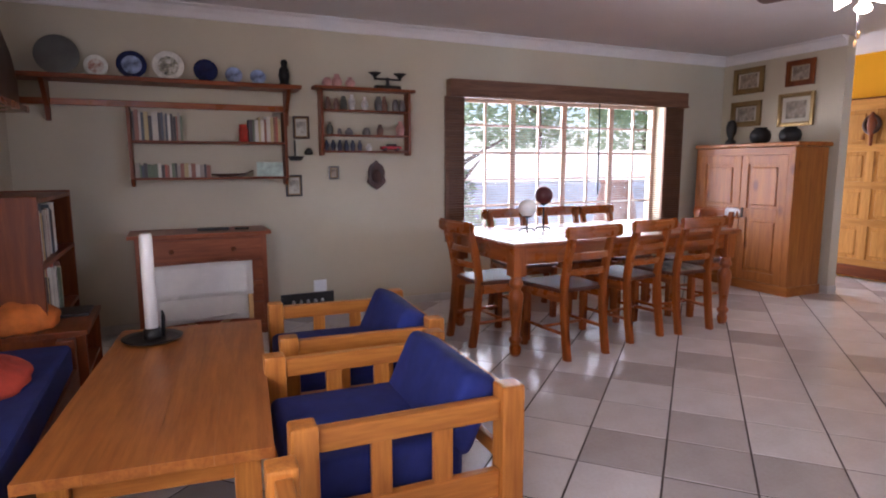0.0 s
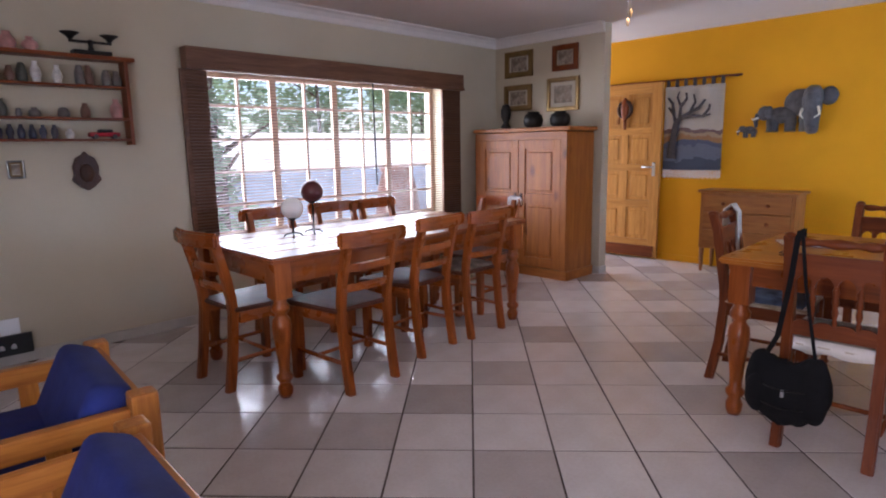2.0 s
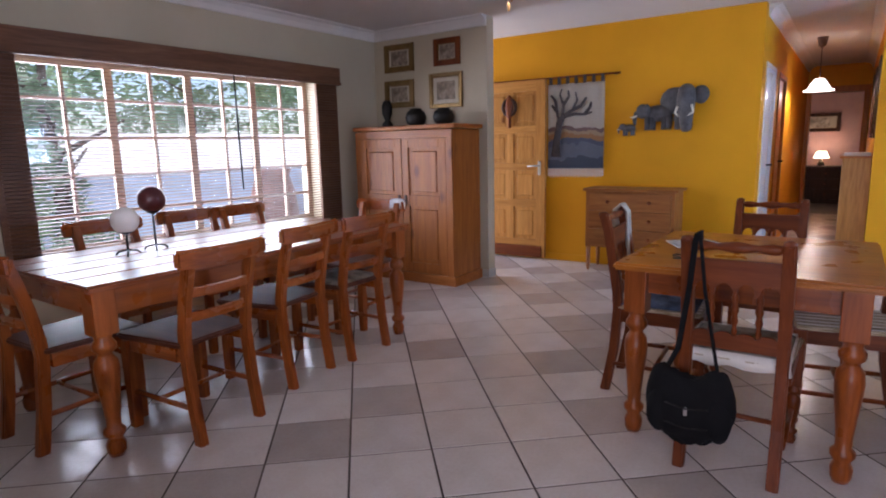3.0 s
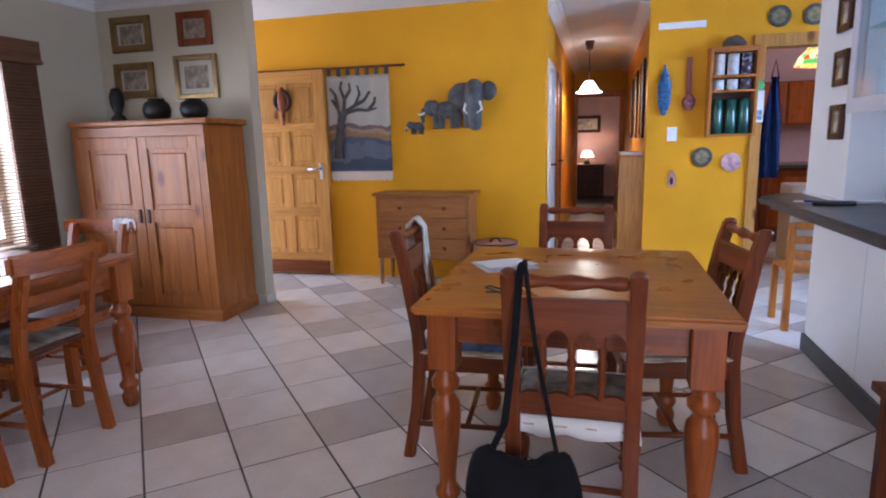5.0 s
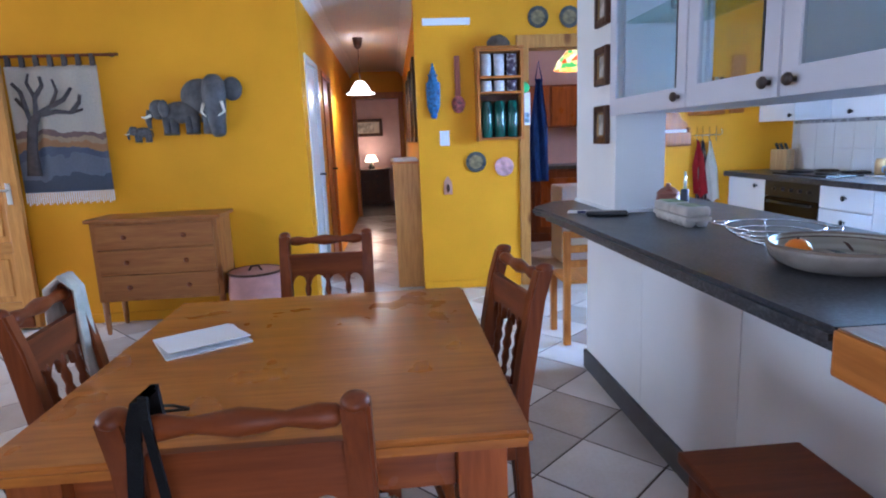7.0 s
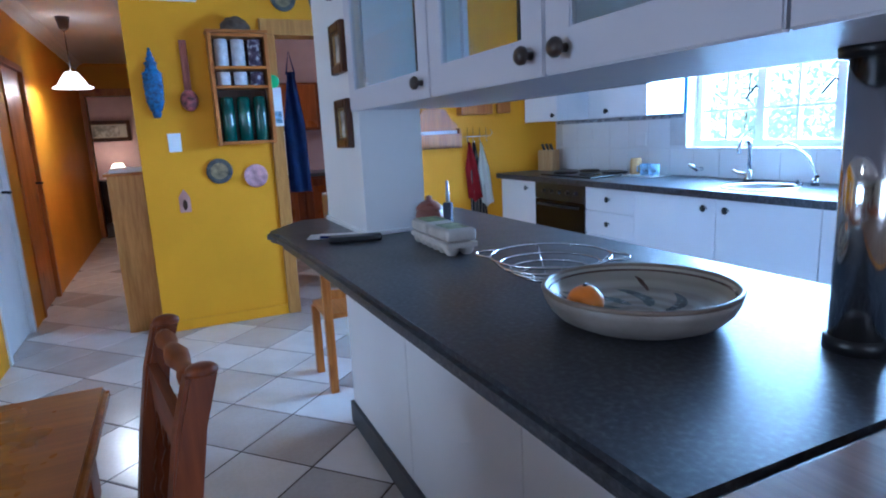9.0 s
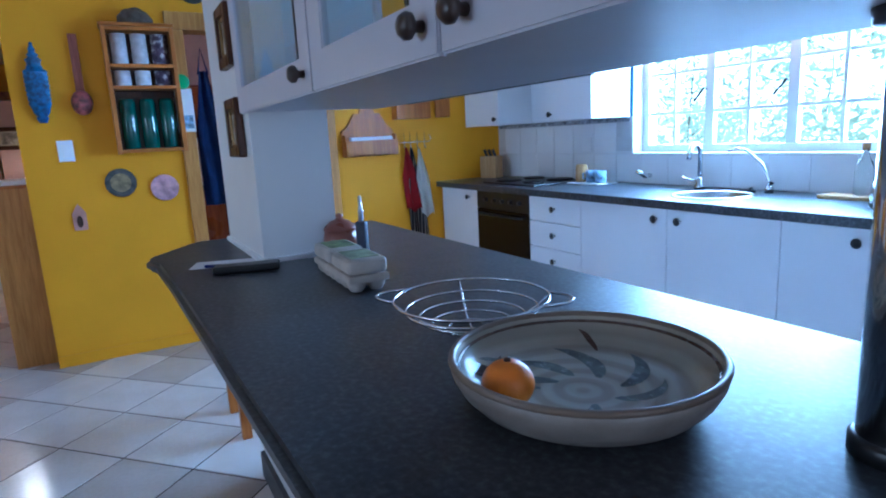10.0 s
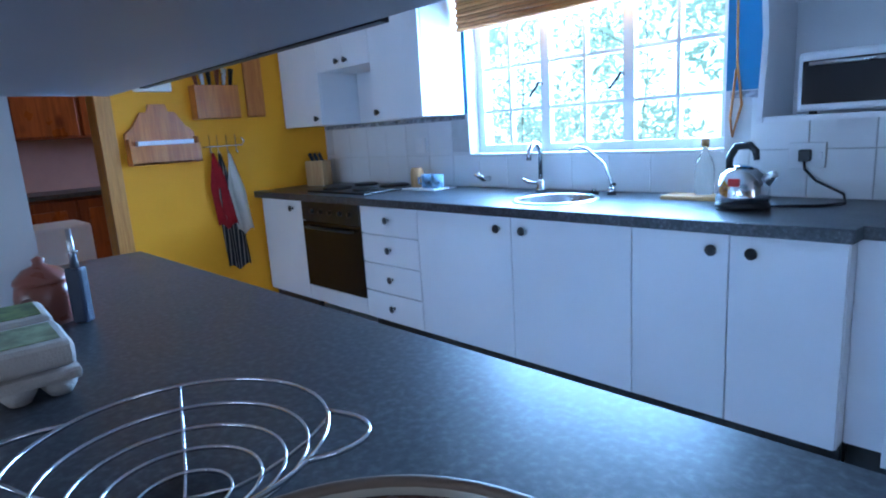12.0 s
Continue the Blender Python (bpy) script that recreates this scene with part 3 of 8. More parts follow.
def ladder_chair():
    c = thing("dining_chair", "orange-stained pine ladder-back dining chair with a wooden seat", "chair", group="chairs round the long table")
    for sx in (-1, 1):
        part("back_leg", post_curve(sx * 0.163, [-0.245, -0.215, -0.195, -0.2, -0.225, -0.265, -0.285], [0, 0.2, 0.42, 0.5, 0.64, 0.79, 0.85], 0.042, 0.05), M_PINE, c)
        part("front_leg", post_curve(sx * 0.185, [0.19, 0.19, 0.19], [0, 0.2, 0.42], 0.045, 0.045), M_PINE, c)
        part("side_rail", box(sx * 0.18 - 0.011, sx * 0.18 + 0.011, -0.17, 0.17, 0.37, 0.43, 0.003), M_PINE_Y, c)
        part("side_stretcher", tube([(sx * 0.18, -0.2, 0.17), (sx * 0.182, 0.18, 0.17)], 0.012), M_PINE_Y, c)
    part("middle_stretcher", tube([(-0.18, 0.0, 0.17), (0.18, 0.0, 0.17)], 0.011), M_PINE_X, c)
    part("front_rail", box(-0.165, 0.165, 0.178, 0.2, 0.37, 0.43, 0.003), M_PINE_X, c)
    seat = slab([(-0.19, -0.2), (0.19, -0.2), (0.225, 0.2), (0.2, 0.235), (-0.2, 0.235), (-0.225, 0.2)], 0.432, 0.458, 0.007)
    part("seat", seat, M_SEATLEATHER, c, "dark polished seat")
    crest = curved_rail(-0.235, 0.235, -0.285, 0.79, 0.872, 0.035, 0.034, 0.012)
    part("crest_rail", crest, M_PINE_X, c)
    for z, y in ((0.545, -0.212), (0.655, -0.24)):
        part("back_slat", curved_rail(-0.165, 0.165, y, z, z + 0.042, 0.025, 0.016), M_PINE_X, c)
    return c


chair = ladder_chair()
spots = [(3.13, 4.35, 4), (3.745, 4.49, 8), (4.25, 4.49, 1), (3.37, 5.26, 180), (3.93, 5.28, 177), (4.36, 5.27, 183), (2.80, 4.78, -87), (4.76, 4.78, 92)]
chair.matrix_world = pose(spots[0][0], spots[0][1], 0, 0, 0, spots[0][2])
for x, y, r in spots[1:]:
    copy_thing(chair, pose(x, y, 0, 0, 0, r))

LEG = [(0.026, 0.0), (0.034, 0.02), (0.036, 0.05), (0.026, 0.075), (0.040, 0.095), (0.040, 0.11), (0.026, 0.125), (0.027, 0.16), (0.034, 0.23), (0.043, 0.31), (0.046, 0.355), (0.042, 0.39), (0.027, 0.41), (0.027, 0.42), (0.042, 0.435), (0.043, 0.455), (0.030, 0.475), (0.036, 0.5)]

def turned_leg(x, y, top, s=1.0):
    bm = lathe([(r * s, z * (top - 0.18) / 0.5) for r, z in LEG], 18, (x, y, 0))
    bx(bm, x - 0.043 * s, x + 0.043 * s, y - 0.043 * s, y + 0.043 * s, top - 0.185, top, 0.004)
    return bm


def dining_table(name, label, x0, x1, y0, y1, top, leg_scale, inset, mat_top, apron, n):
    t = thing(name, label, "table", pose((x0 + x1) / 2, (y0 + y1) / 2, 0))
    hx, hy = (x1 - x0) / 2, (y1 - y0) / 2
    for k in range(n):
        a, b = -hy + 2 * hy * k / n, -hy + 2 * hy * (k + 1) / n
        bm = box(-hx, hx, a + 0.0002, b - 0.0002, top - 0.032, top, 0.0)
        edge = [e for e in bm.edges if (abs(abs(e.verts[0].co.x) - hx) < 1e-4 and abs(abs(e.verts[1].co.x) - hx) < 1e-4 and abs(e.verts[0].co.z - e.verts[1].co.z) < 1e-5) or (k in (0, n - 1) and abs(e.verts[0].co.y - e.verts[1].co.y) < 1e-5 and abs(e.verts[0].co.y) > hy - 0.001)]
        bmesh.ops.bevel(bm, geom=edge, offset=0.010, segments=3, affect="EDGES")
        part("tabletop_board", bm, mat_top, t)
    for sx in (-1, 1):
        for sy in (-1, 1):
            part("leg", turned_leg(sx * (hx - inset), sy * (hy - inset), top - 0.033, leg_scale), M_PINE, t)
    ix, iy = hx - inset, hy - inset
    for s in (-1, 1):
        part("apron", box(-ix + 0.045, ix - 0.045, s * iy - 0.012, s * iy + 0.012, top - 0.033 - apron, top - 0.033, 0.003), M_PINE_X, t)
        part("apron", box(s * ix - 0.012, s * ix + 0.012, -iy + 0.045, iy - 0.045, top - 0.033 - apron, top - 0.033, 0.003), M_PINE_Y, t)
    return t


M_TOP = wood("polished_tabletop_red", (0.32, 0.085, 0.022), (0.17, 0.042, 0.011), 0.3, 0)
M_TOP2 = wood("polished_tabletop_amber", (0.46, 0.165, 0.024), (0.28, 0.085, 0.013), 0.27, 1)
dining_table("long_dining_table", "long red-varnished pine dining table with turned legs", 2.665, 4.72, 4.255, 5.235, 0.752, 1.1, 0.075, M_TOP, 0.115, 5)
dining_table("square_table", "square amber-varnished pine table with turned legs", 4.02, 5.057, 1.715, 2.65, 0.765, 1.05, 0.085, M_TOP2, 0.1, 1)

def rush_material():
    m = Mat("woven_rush", (0.62, 0.52, 0.36), 0.8)
    w = m.node("ShaderNodeTexWave", Scale=38.0, Distortion=0.6)
    m.link(m.coords(), w.inputs["Vector"])
    m.color(m.ramp(w.outputs["Fac"], [(0.2, (0.36, 0.27, 0.16)), (0.7, (0.7, 0.6, 0.44))]))
    m.bump(w.outputs["Fac"], 0.6, 0.004)
    return m.m


M_RUSH = rush_material()
SPIN = [(0.008, 0.0), (0.011, 0.02), (0.007, 0.035), (0.013, 0.06), (0.009, 0.085), (0.014, 0.1), (0.014, 0.11), (0.009, 0.125), (0.013, 0.15), (0.007, 0.175), (0.011, 0.19), (0.008, 0.21)]
M_CUSH = plain("patterned_cushion_cloth", (0.30, 0.27, 0.22), 0.9, var=0.6, scale=14, bump=0.4)
M_CUSHB = plain("blue_patterned_cushion", (0.08, 0.12, 0.2), 0.9, var=0.8, scale=12, bump=0.4)

def scalloped_board(x0, x1, z0, z1, y, t, n, depth, up=False):
    """A back board with a row of arches cut into one edge."""
    pts = []
    m = 8 * n
    for k in range(m + 1):
        u = k / m
        arch = abs(math.sin(math.pi * u * n)) ** 0.6 * depth
        pts.append((x0 + (x1 - x0) * u, (z0 + arch) if not up else (z1 - depth + arch)))
    out = pts + ([(x1, z1), (x0, z1)] if not up else [(x1, z0), (x0, z0)])
    bm = slab(out, -t / 2, t / 2, 0, "xz")
    return moved(bm, Matrix.Translation((0, y, 0)))


def spindle_chair(frill):
    c = thing("spindle_back_chair", "red-brown wooden chair with a turned spindle back", "chair", group="chairs round the square table")
    for sx in (-1, 1):
        part("back_leg", post_curve(sx * 0.163, [-0.24, -0.2, -0.185, -0.19, -0.215, -0.24, -0.265], [0, 0.22, 0.43, 0.52, 0.68, 0.82, 0.905], 0.042, 0.046), M_RED, c)
        part("finial", ball(0.022, 0.026, 0.014, (sx * 0.163, -0.268, 0.908), 12), M_RED, c)
        part("front_leg", turned_leg(sx * 0.185, 0.19, 0.44, 0.62), M_RED, c)
        part("side_rail", box(sx * 0.18 - 0.012, sx * 0.18 + 0.012, -0.165, 0.165, 0.375, 0.44, 0.003), M_RED_Y, c)
        part("side_stretcher", tube([(sx * 0.18, -0.2, 0.15), (sx * 0.182, 0.18, 0.15)], [0.011, 0.011]), M_RED_Y, c)
    part("cross_stretcher", tube([(-0.18, 0.0, 0.15), (0.18, 0.0, 0.15)], 0.011), M_RED_X, c)
    part("front_rail", box(-0.165, 0.165, 0.178, 0.2, 0.375, 0.44, 0.003), M_RED_X, c)
    xs = [-0.145, -0.135, -0.11, -0.065, -0.035, 0, 0.035, 0.065, 0.11, 0.135, 0.145]
    rs = [0.008, 0.017, 0.02, 0.012, 0.017, 0.022, 0.017, 0.012, 0.02, 0.017, 0.008]
    part("turned_top_rail", tube([(x, -0.258, 0.885) for x in xs], rs, 10), M_RED_X, c)
    part("back_board", scalloped_board(-0.145, 0.145, 0.70, 0.835, -0.232, 0.018, 4, 0.05), M_RED_X, c)
    for k in range(3):
        s = lathe(SPIN, 10)
        moved(s, Matrix.Translation((-0.08 + 0.08 * k, -0.2, 0.545)) @ Matrix.Rotation(radians(8), 4, "X"))
        part("spindle", s, M_RED, c)
    part("lower_board", scalloped_board(-0.145, 0.145, 0.49, 0.556, -0.197, 0.018, 4, 0.015, True), M_RED_X, c)
    part("seat", slab([(-0.185, -0.185), (0.185, -0.185), (0.205, 0.205), (-0.205, 0.205)], 0.438, 0.455, 0.006), M_RUSH, c, "cream woven thong seat")
    for k in range(7):
        u = -0.16 + k * 0.0533
        part("thong", box(u - 0.006, u + 0.006, -0.18, 0.2, 0.4555, 0.459), M_CREAM, c, "cream seat thong")
    return c


sc = spindle_chair(True)
sc.matrix_world = pose(4.15, 2.165, 0, 0, 0, -90)
copy_thing(sc, pose(4.66, 2.595, 0, 0, 0, 184))
copy_thing(sc, pose(5.215, 2.215, 0, 0, 0, 90))
copy_thing(sc, pose(4.754, 1.827, 0, 0, 0, 9))

def cushion(name, label, w, d, h, mat, m, frilled=None):
    bm = bmesh.new()
    bmesh.ops.create_grid(bm, x_segments=14, y_segments=14, size=0.5)
    top = [v for v in bm.verts]
    for v in top:
        u = min(1, max(0, 1 - max(abs(v.co.x), abs(v.co.y)) * 2))
        v.co = Vector((v.co.x * w, v.co.y * d, h * (u ** 0.35) + 0.004 * noise.noise(v.co * 9)))
    r = bmesh.ops.extrude_face_region(bm, geom=list(bm.faces))
    for v in r["geom"]:
        if isinstance(v, bmesh.types.BMVert):
            v.co.z = -0.002
    bmesh.ops.recalc_face_normals(bm, faces=bm.faces)
    for f in bm.faces:
        f.smooth = True
    c = thing(name, label, "cushion", m)
    part("pad", bm, mat, c)
    if frilled:
        n = 60
        fb = bmesh.new()
        a, b = [], []
        for k in range(n):
            u = 4 * k / n
            s, f = int(u), u - int(u)
            px, py = [(-w / 2 + w * f, -d / 2), (w / 2, -d / 2 + d * f), (w / 2 - w * f, d / 2), (-w / 2, d / 2 - d * f)][s]
            o = 1.03 + 0.03 * math.sin(k * 1.7)
            a.append(fb.verts.new((px, py, 0.012)))
            b.append(fb.verts.new((px * o, py * o, -0.045 + 0.006 * math.sin(k * 1.1))))
        for k in range(n):
            f = fb.faces.new((a[k], a[(k + 1) % n], b[(k + 1) % n], b[k]))
            f.smooth = True
        fo = part("frill", fb, frilled, c, "cream gathered frill")
        so = fo.modifiers.new("cloth", "SOLIDIFY")
        so.thickness = 0.003
    return c


cushion("seat_cushion", "patterned cushion with a cream frill on the chair", 0.36, 0.36, 0.035, M_CUSH, pose(4.15, 2.165, 0.462, 0, 0, -90), M_CREAM)
cushion("seat_cushion", "blue and white patterned cushion on the chair", 0.36, 0.36, 0.035, M_CUSHB, pose(4.66, 2.595, 0.462, 0, 0, 184))
cushion("seat_cushion", "flat grey cushion on the dining chair", 0.36, 0.36, 0.03, M_CUSH, pose(4.25, 4.49, 0.46, 0, 0, 1))

# black shoulder bag hung on the chair
bag = thing("shoulder_bag", "black fabric shoulder bag hanging from the chair back", "bag", pose(3.84, 2.21, 0.0))
bb = bmesh.new()
bmesh.ops.create_uvsphere(bb, u_segments=36, v_segments=22, radius=1.0)
for v in bb.verts:
    x, y, z = v.co
    up = max(0.0, z)
    sag = 0.012 * noise.noise(Vector((x * 2, y * 4, z * 3))) + 0.006 * noise.noise(Vector((x * 5, y * 11, z * 4)))
    v.co = Vector((x * (0.06 - 0.028 * up) + sag, 0.075 + y * (0.16 - 0.02 * up), 0.285 + z * 0.155 + 0.085 * up * (2.2 * y * y - 0.5) + 0.012 * y * y + sag))
for f in bb.faces:
    f.smooth = True
M_BAG = plain("black_bag_cloth", (0.005, 0.005, 0.006), 0.8, var=0.3, scale=12, bump=0.5)
M_BAG.node_tree.nodes["Principled BSDF"].inputs["Specular IOR Level"].default_value = 0.22
part("bag_body", bb, M_BAG, bag)
for yy in (-0.06, 0.21):
    pk = ball(0.034, 0.045, 0.085, (-0.024, yy + (0.03 if yy < 0 else -0.03), 0.255), 16)
    for v in pk.verts:
        v.co += 0.006 * Vector((noise.noise(v.co * 14), noise.noise(v.co * 17), 0))
    part("side_pocket", pk, M_BAG, bag)


def ribbon(points, w, t):
    """A flat webbing strap along points, broad across y."""
    bm = bmesh.new()
    rows = [[bm.verts.new(Vector(p) + Vector((a * t, b * w, 0))) for a, b in ((-1, -1), (1, -1), (1, 1), (-1, 1))] for p in points]
    for a, b in zip(rows, rows[1:]):
        for k in range(4):
            bm.faces.new((a[k], a[(k + 1) % 4], b[(k + 1) % 4], b[k]))
    bm.faces.new(rows[0][::-1])
    bm.faces.new(rows[-1])
    return bm


part("strap", ribbon([(0.0, 0.185, 0.36), (0.01, 0.16, 0.42), (0.005, 0.125, 0.5), (0.02, 0.1, 0.72), (0.03, 0.088, 0.9), (0.045, 0.085, 0.928), (0.085, 0.083, 0.928), (0.1, 0.085, 0.86)], 0.010, 0.003), M_BAG, bag)
part("strap", ribbon([(0.0, -0.05, 0.36), (0.0, -0.015, 0.43), (0.005, 0.0, 0.5), (0.02, 0.045, 0.72), (0.026, 0.07, 0.91), (0.045, 0.078, 0.934), (0.088, 0.08, 0.934), (0.104, 0.08, 0.86)], 0.006, 0.003), M_BAG, bag)
part("buckle", box(-0.066, -0.056, 0.07, 0.082, 0.27, 0.3, 0.002), M_STEEL, bag, "small steel buckle")
for z0 in (0.23, 0.305):
    part("zip", tube([(-0.058, 0.0, z0), (-0.066, 0.075, z0 - 0.008), (-0.058, 0.15, z0)], 0.003, 6), M_IRON, bag, "dark zip line")

# cloth over the chair back
def draped(name, label, pts, width, axis, mat, m):
    """A narrow cloth laid along points, rippled a little."""
    bm = bmesh.new()
    rows = []
    for i, p in enumerate(pts):
        row = []
        for k in range(9):
            u = k / 8 - 0.5
            w = width * (1 + 0.12 * math.sin(i * 1.3))
            o = Vector((u * w, 0, 0)) if axis == 0 else Vector((0, u * w, 0))
            ripple = 0.008 * math.sin(k * 2.1 + i)
            row.append(bm.verts.new(Vector(p) + o + (Vector((0, ripple, 0)) if axis == 0 else Vector((ripple, 0, 0)))))
        rows.append(row)
    for a, b in zip(rows, rows[1:]):
        for k in range(8):
            f = bm.faces.new((a[k], a[k + 1], b[k + 1], b[k]))
            f.smooth = True
    ob = solid(name, bm, mat, label, "cloth", m)
    s = ob.modifiers.new("cloth", "SOLIDIFY")
    s.thickness = 0.005
    return ob


draped("dish_cloth", "grey and cream cloth draped over a chair back", [(0, 0.035, -0.25), (0, 0.03, -0.12), (0, 0.028, -0.02), (0, 0.0, 0.008), (0, -0.03, -0.03), (0, -0.035, -0.14), (0, -0.045, -0.24), (0, -0.05, -0.30)], 0.09, 0, plain("grey_cream_cloth", (0.5, 0.46, 0.38), 0.9, var=0.3, scale=12, bump=0.5), pose(4.78, 2.857, 0.925, 0, 0, 4))

# ---- cabinets, chests, seating ----
def knob(bm_at, r, direction, mat, parent, name="knob"):
    b = lathe([(r * 0.45, 0.0), (r * 0.4, r * 0.6), (r * 0.95, r * 1.0), (r, r * 1.4), (r * 0.7, r * 1.8), (0, r * 1.9)], 14)
    q = Vector((0, 0, 1)).rotation_difference(Vector(direction)).to_matrix().to_4x4()
    moved(b, Matrix.Translation(bm_at) @ q)
    return part(name, b, mat, parent)


def panel_door(parent, x, y0, y1, z0, z1, mat, maty, fields, out=-1, name="door"):
    """A framed cupboard door in the yz plane; fields are (z0, z1) of its sunk panels."""
    t = 0.022
    st = 0.075
    bm = box(x, x + out * t, y0, y0 + st, z0, z1, 0.003)
    bx(bm, x, x + out * t, y1 - st, y1, z0, z1, 0.003)
    edges = [z0] + [v for f in fields for v in f] + [z1]
    for a, b in zip(edges[0::2], edges[1::2]):
        bx(bm, x, x + out * t, y0 + st, y1 - st, a, b, 0.003)
    d = part(name, bm, mat, parent)
    for a, b in fields:
        pb = box(x, x + out * 0.008, y0 + st - 0.003, y1 - st + 0.003, a - 0.003, b + 0.003)
        bx(pb, x, x + out * 0.017, y0 + st + 0.03, y1 - st - 0.03, a + 0.03, b - 0.03, 0.007, 1)
        part("panel", pb, mat, d)
    return d


arm = thing("pine_cupboard", "tall honey pine two-door cupboard beside the entrance", "cupboard")
bm = box(5.975, 6.42, 4.735, 5.86, 0.07, 1.41)
part("body", bm, M_CUP, arm)
part("plinth", box(5.955, 6.43, 4.72, 5.87, 0.0, 0.09, 0.005), M_CUP_Y, arm)
part("cornice", box(5.945, 6.43, 4.70, 5.885, 1.415, 1.455, 0.012), M_CUP_Y, arm)
part("frieze", box(5.955, 5.975, 4.735, 5.86, 1.34, 1.41, 0.003), M_CUP_Y, arm)
for a, b in ((4.80, 5.29), (5.296, 5.80)):
    panel_door(arm, 5.974, a, b, 0.10, 1.335, M_CUP, M_CUP_Y, [(0.19, 0.72), (0.82, 1.25)])
for a, b in ((4.735, 4.80), (5.80, 5.86)):
    part("side_stile", box(5.953, 5.975, a, b, 0.09, 1.34, 0.003), M_CUP, arm)
for y in (5.255, 5.33):
    part("handle", box(5.940, 5.953, y - 0.012, y + 0.012, 0.72, 0.82, 0.005), M_DARKW, arm, "dark wooden pull")

def drawer_chest(name, label, x0, x1, y0, y1, z0, z1, face, rows, mat, matw, legs, over=0.02, split=()):
    """A chest of drawers; face is 'W' or 'S', the side that its drawers are on."""
    c = thing(name, label, "chest of drawers")
    part("body", box(x0 + 0.012, x1 - 0.004, y0 + 0.012, y1 - 0.004, z0 + (legs or 0.05), z1 - 0.025), mat, c)
    part("top", box(x0 - over, x1 + (over if face != "W" else 0), y0 - over, y1 + (over if face != "S" else 0), z1 - 0.025, z1, 0.006), matw, c)
    if legs:
        for x in (x0 + 0.03, x1 - 0.03):
            for y in (y0 + 0.03, y1 - 0.03):
                part("leg", lathe([(0.012, 0), (0.018, 0.05), (0.022, legs)], 10, (x, y, z0)), mat, c)
    else:
        part("plinth", box(x0, x1, y0, y1, z0, z0 + 0.07, 0.004), matw, c)
    zb, zt = z0 + (legs or 0.07) + 0.015, z1 - 0.04
    h = (zt - zb) / rows
    for r in range(rows):
        a, b = zb + r * h + 0.005, zb + (r + 1) * h - 0.005
        if face == "W":
            d = part("drawer", box(x0 - 0.004, x0 + 0.012, y0 + 0.04, y1 - 0.04, a, b, 0.004), matw, c)
            for y in (y0 + (y1 - y0) * 0.27, y1 - (y1 - y0) * 0.27):
                knob((x0 - 0.004, y, (a + b) / 2), 0.017, (-1, 0, 0), M_RED, d)
        else:
            d = part("drawer", box(x0 + 0.04, x1 - 0.04, y0 - 0.004, y0 + 0.012, a, b, 0.004), matw, c)
            for x in (x0 + (x1 - x0) * 0.27, x1 - (x1 - x0) * 0.27):
                knob((x, y0 - 0.004, (a + b) / 2), 0.017, (0, -1, 0), M_RED, d)
    return c


drawer_chest("pine_chest", "honey pine chest of three drawers on short legs", 7.24, 7.58, 3.15, 4.01, 0, 0.82, "W", 3, M_CHEST, M_CHEST_Y, 0.24, 0.02)
drawer_chest("red_chest", "red-stained wooden chest of drawers against the grey wall", 0.47, 1.36, 5.60, 6.0, 0, 0.775, "S", 4, M_REDPINE, M_REDPINE_X, 0, 0.03)

# coffee table
ct = thing("coffee_table", "long knotty pine coffee table with square legs", "table", pose(0.726, 3.52, 0, 0, 0, -6) @ Matrix.Diagonal((0.95, 0.98, 1, 1)))
n = 4
for k in range(n):
    a, b = -0.34 + 0.68 * k / n, -0.34 + 0.68 * (k + 1) / n
    part("tabletop_board", box(a + 0.0002, b - 0.0002, -0.76, 0.76, 0.418, 0.45, 0.0), wood("coffee_table_pine", (0.42, 0.145, 0.030), (0.26, 0.075, 0.016), 0.33, 1), ct)
for x in (-0.26, 0.26):
    for y in (-0.66, 0.66):
        part("leg", box(x - 0.04, x + 0.04, y - 0.04, y + 0.04, 0, 0.418, 0.006), M_HONEY, ct)
for x in (-0.26, 0.26):
    part("apron", box(x - 0.012, x + 0.012, -0.62, 0.62, 0.33, 0.418, 0.003), M_HONEY_Y, ct)
for y in (-0.66, 0.66):
    part("apron", box(-0.22, 0.22, y - 0.012, y + 0.012, 0.33, 0.418, 0.003), M_HONEY_X, ct)
cd = thing("candle_holder", "white pillar candle on a black iron dish", "candle", pose(0.622, 4.06, 0.45))
part("dish", lathe([(0.03, 0.0), (0.11, 0.004), (0.128, 0.014), (0.13, 0.018), (0.11, 0.012), (0.03, 0.01), (0, 0.01)], 28), M_IRON, cd)
part("socket", lathe([(0.04, 0.009), (0.04, 0.03), (0.034, 0.06), (0.032, 0.06), (0.032, 0.012)], 18), M_IRON, cd)
part("candle", lathe([(0.028, 0.015), (0.0275, 0.47), (0.026, 0.49), (0.02, 0.494), (0, 0.488)], 20), plain("candle_wax", (0.8, 0.77, 0.7), 0.5, var=0.04), cd, "tall ivory candle")
part("snuffer", tube([(0.045, 0.02, 0.01), (0.05, 0.022, 0.1), (0.046, 0.02, 0.13)], [0.008, 0.009, 0.004]), M_IRON, cd)

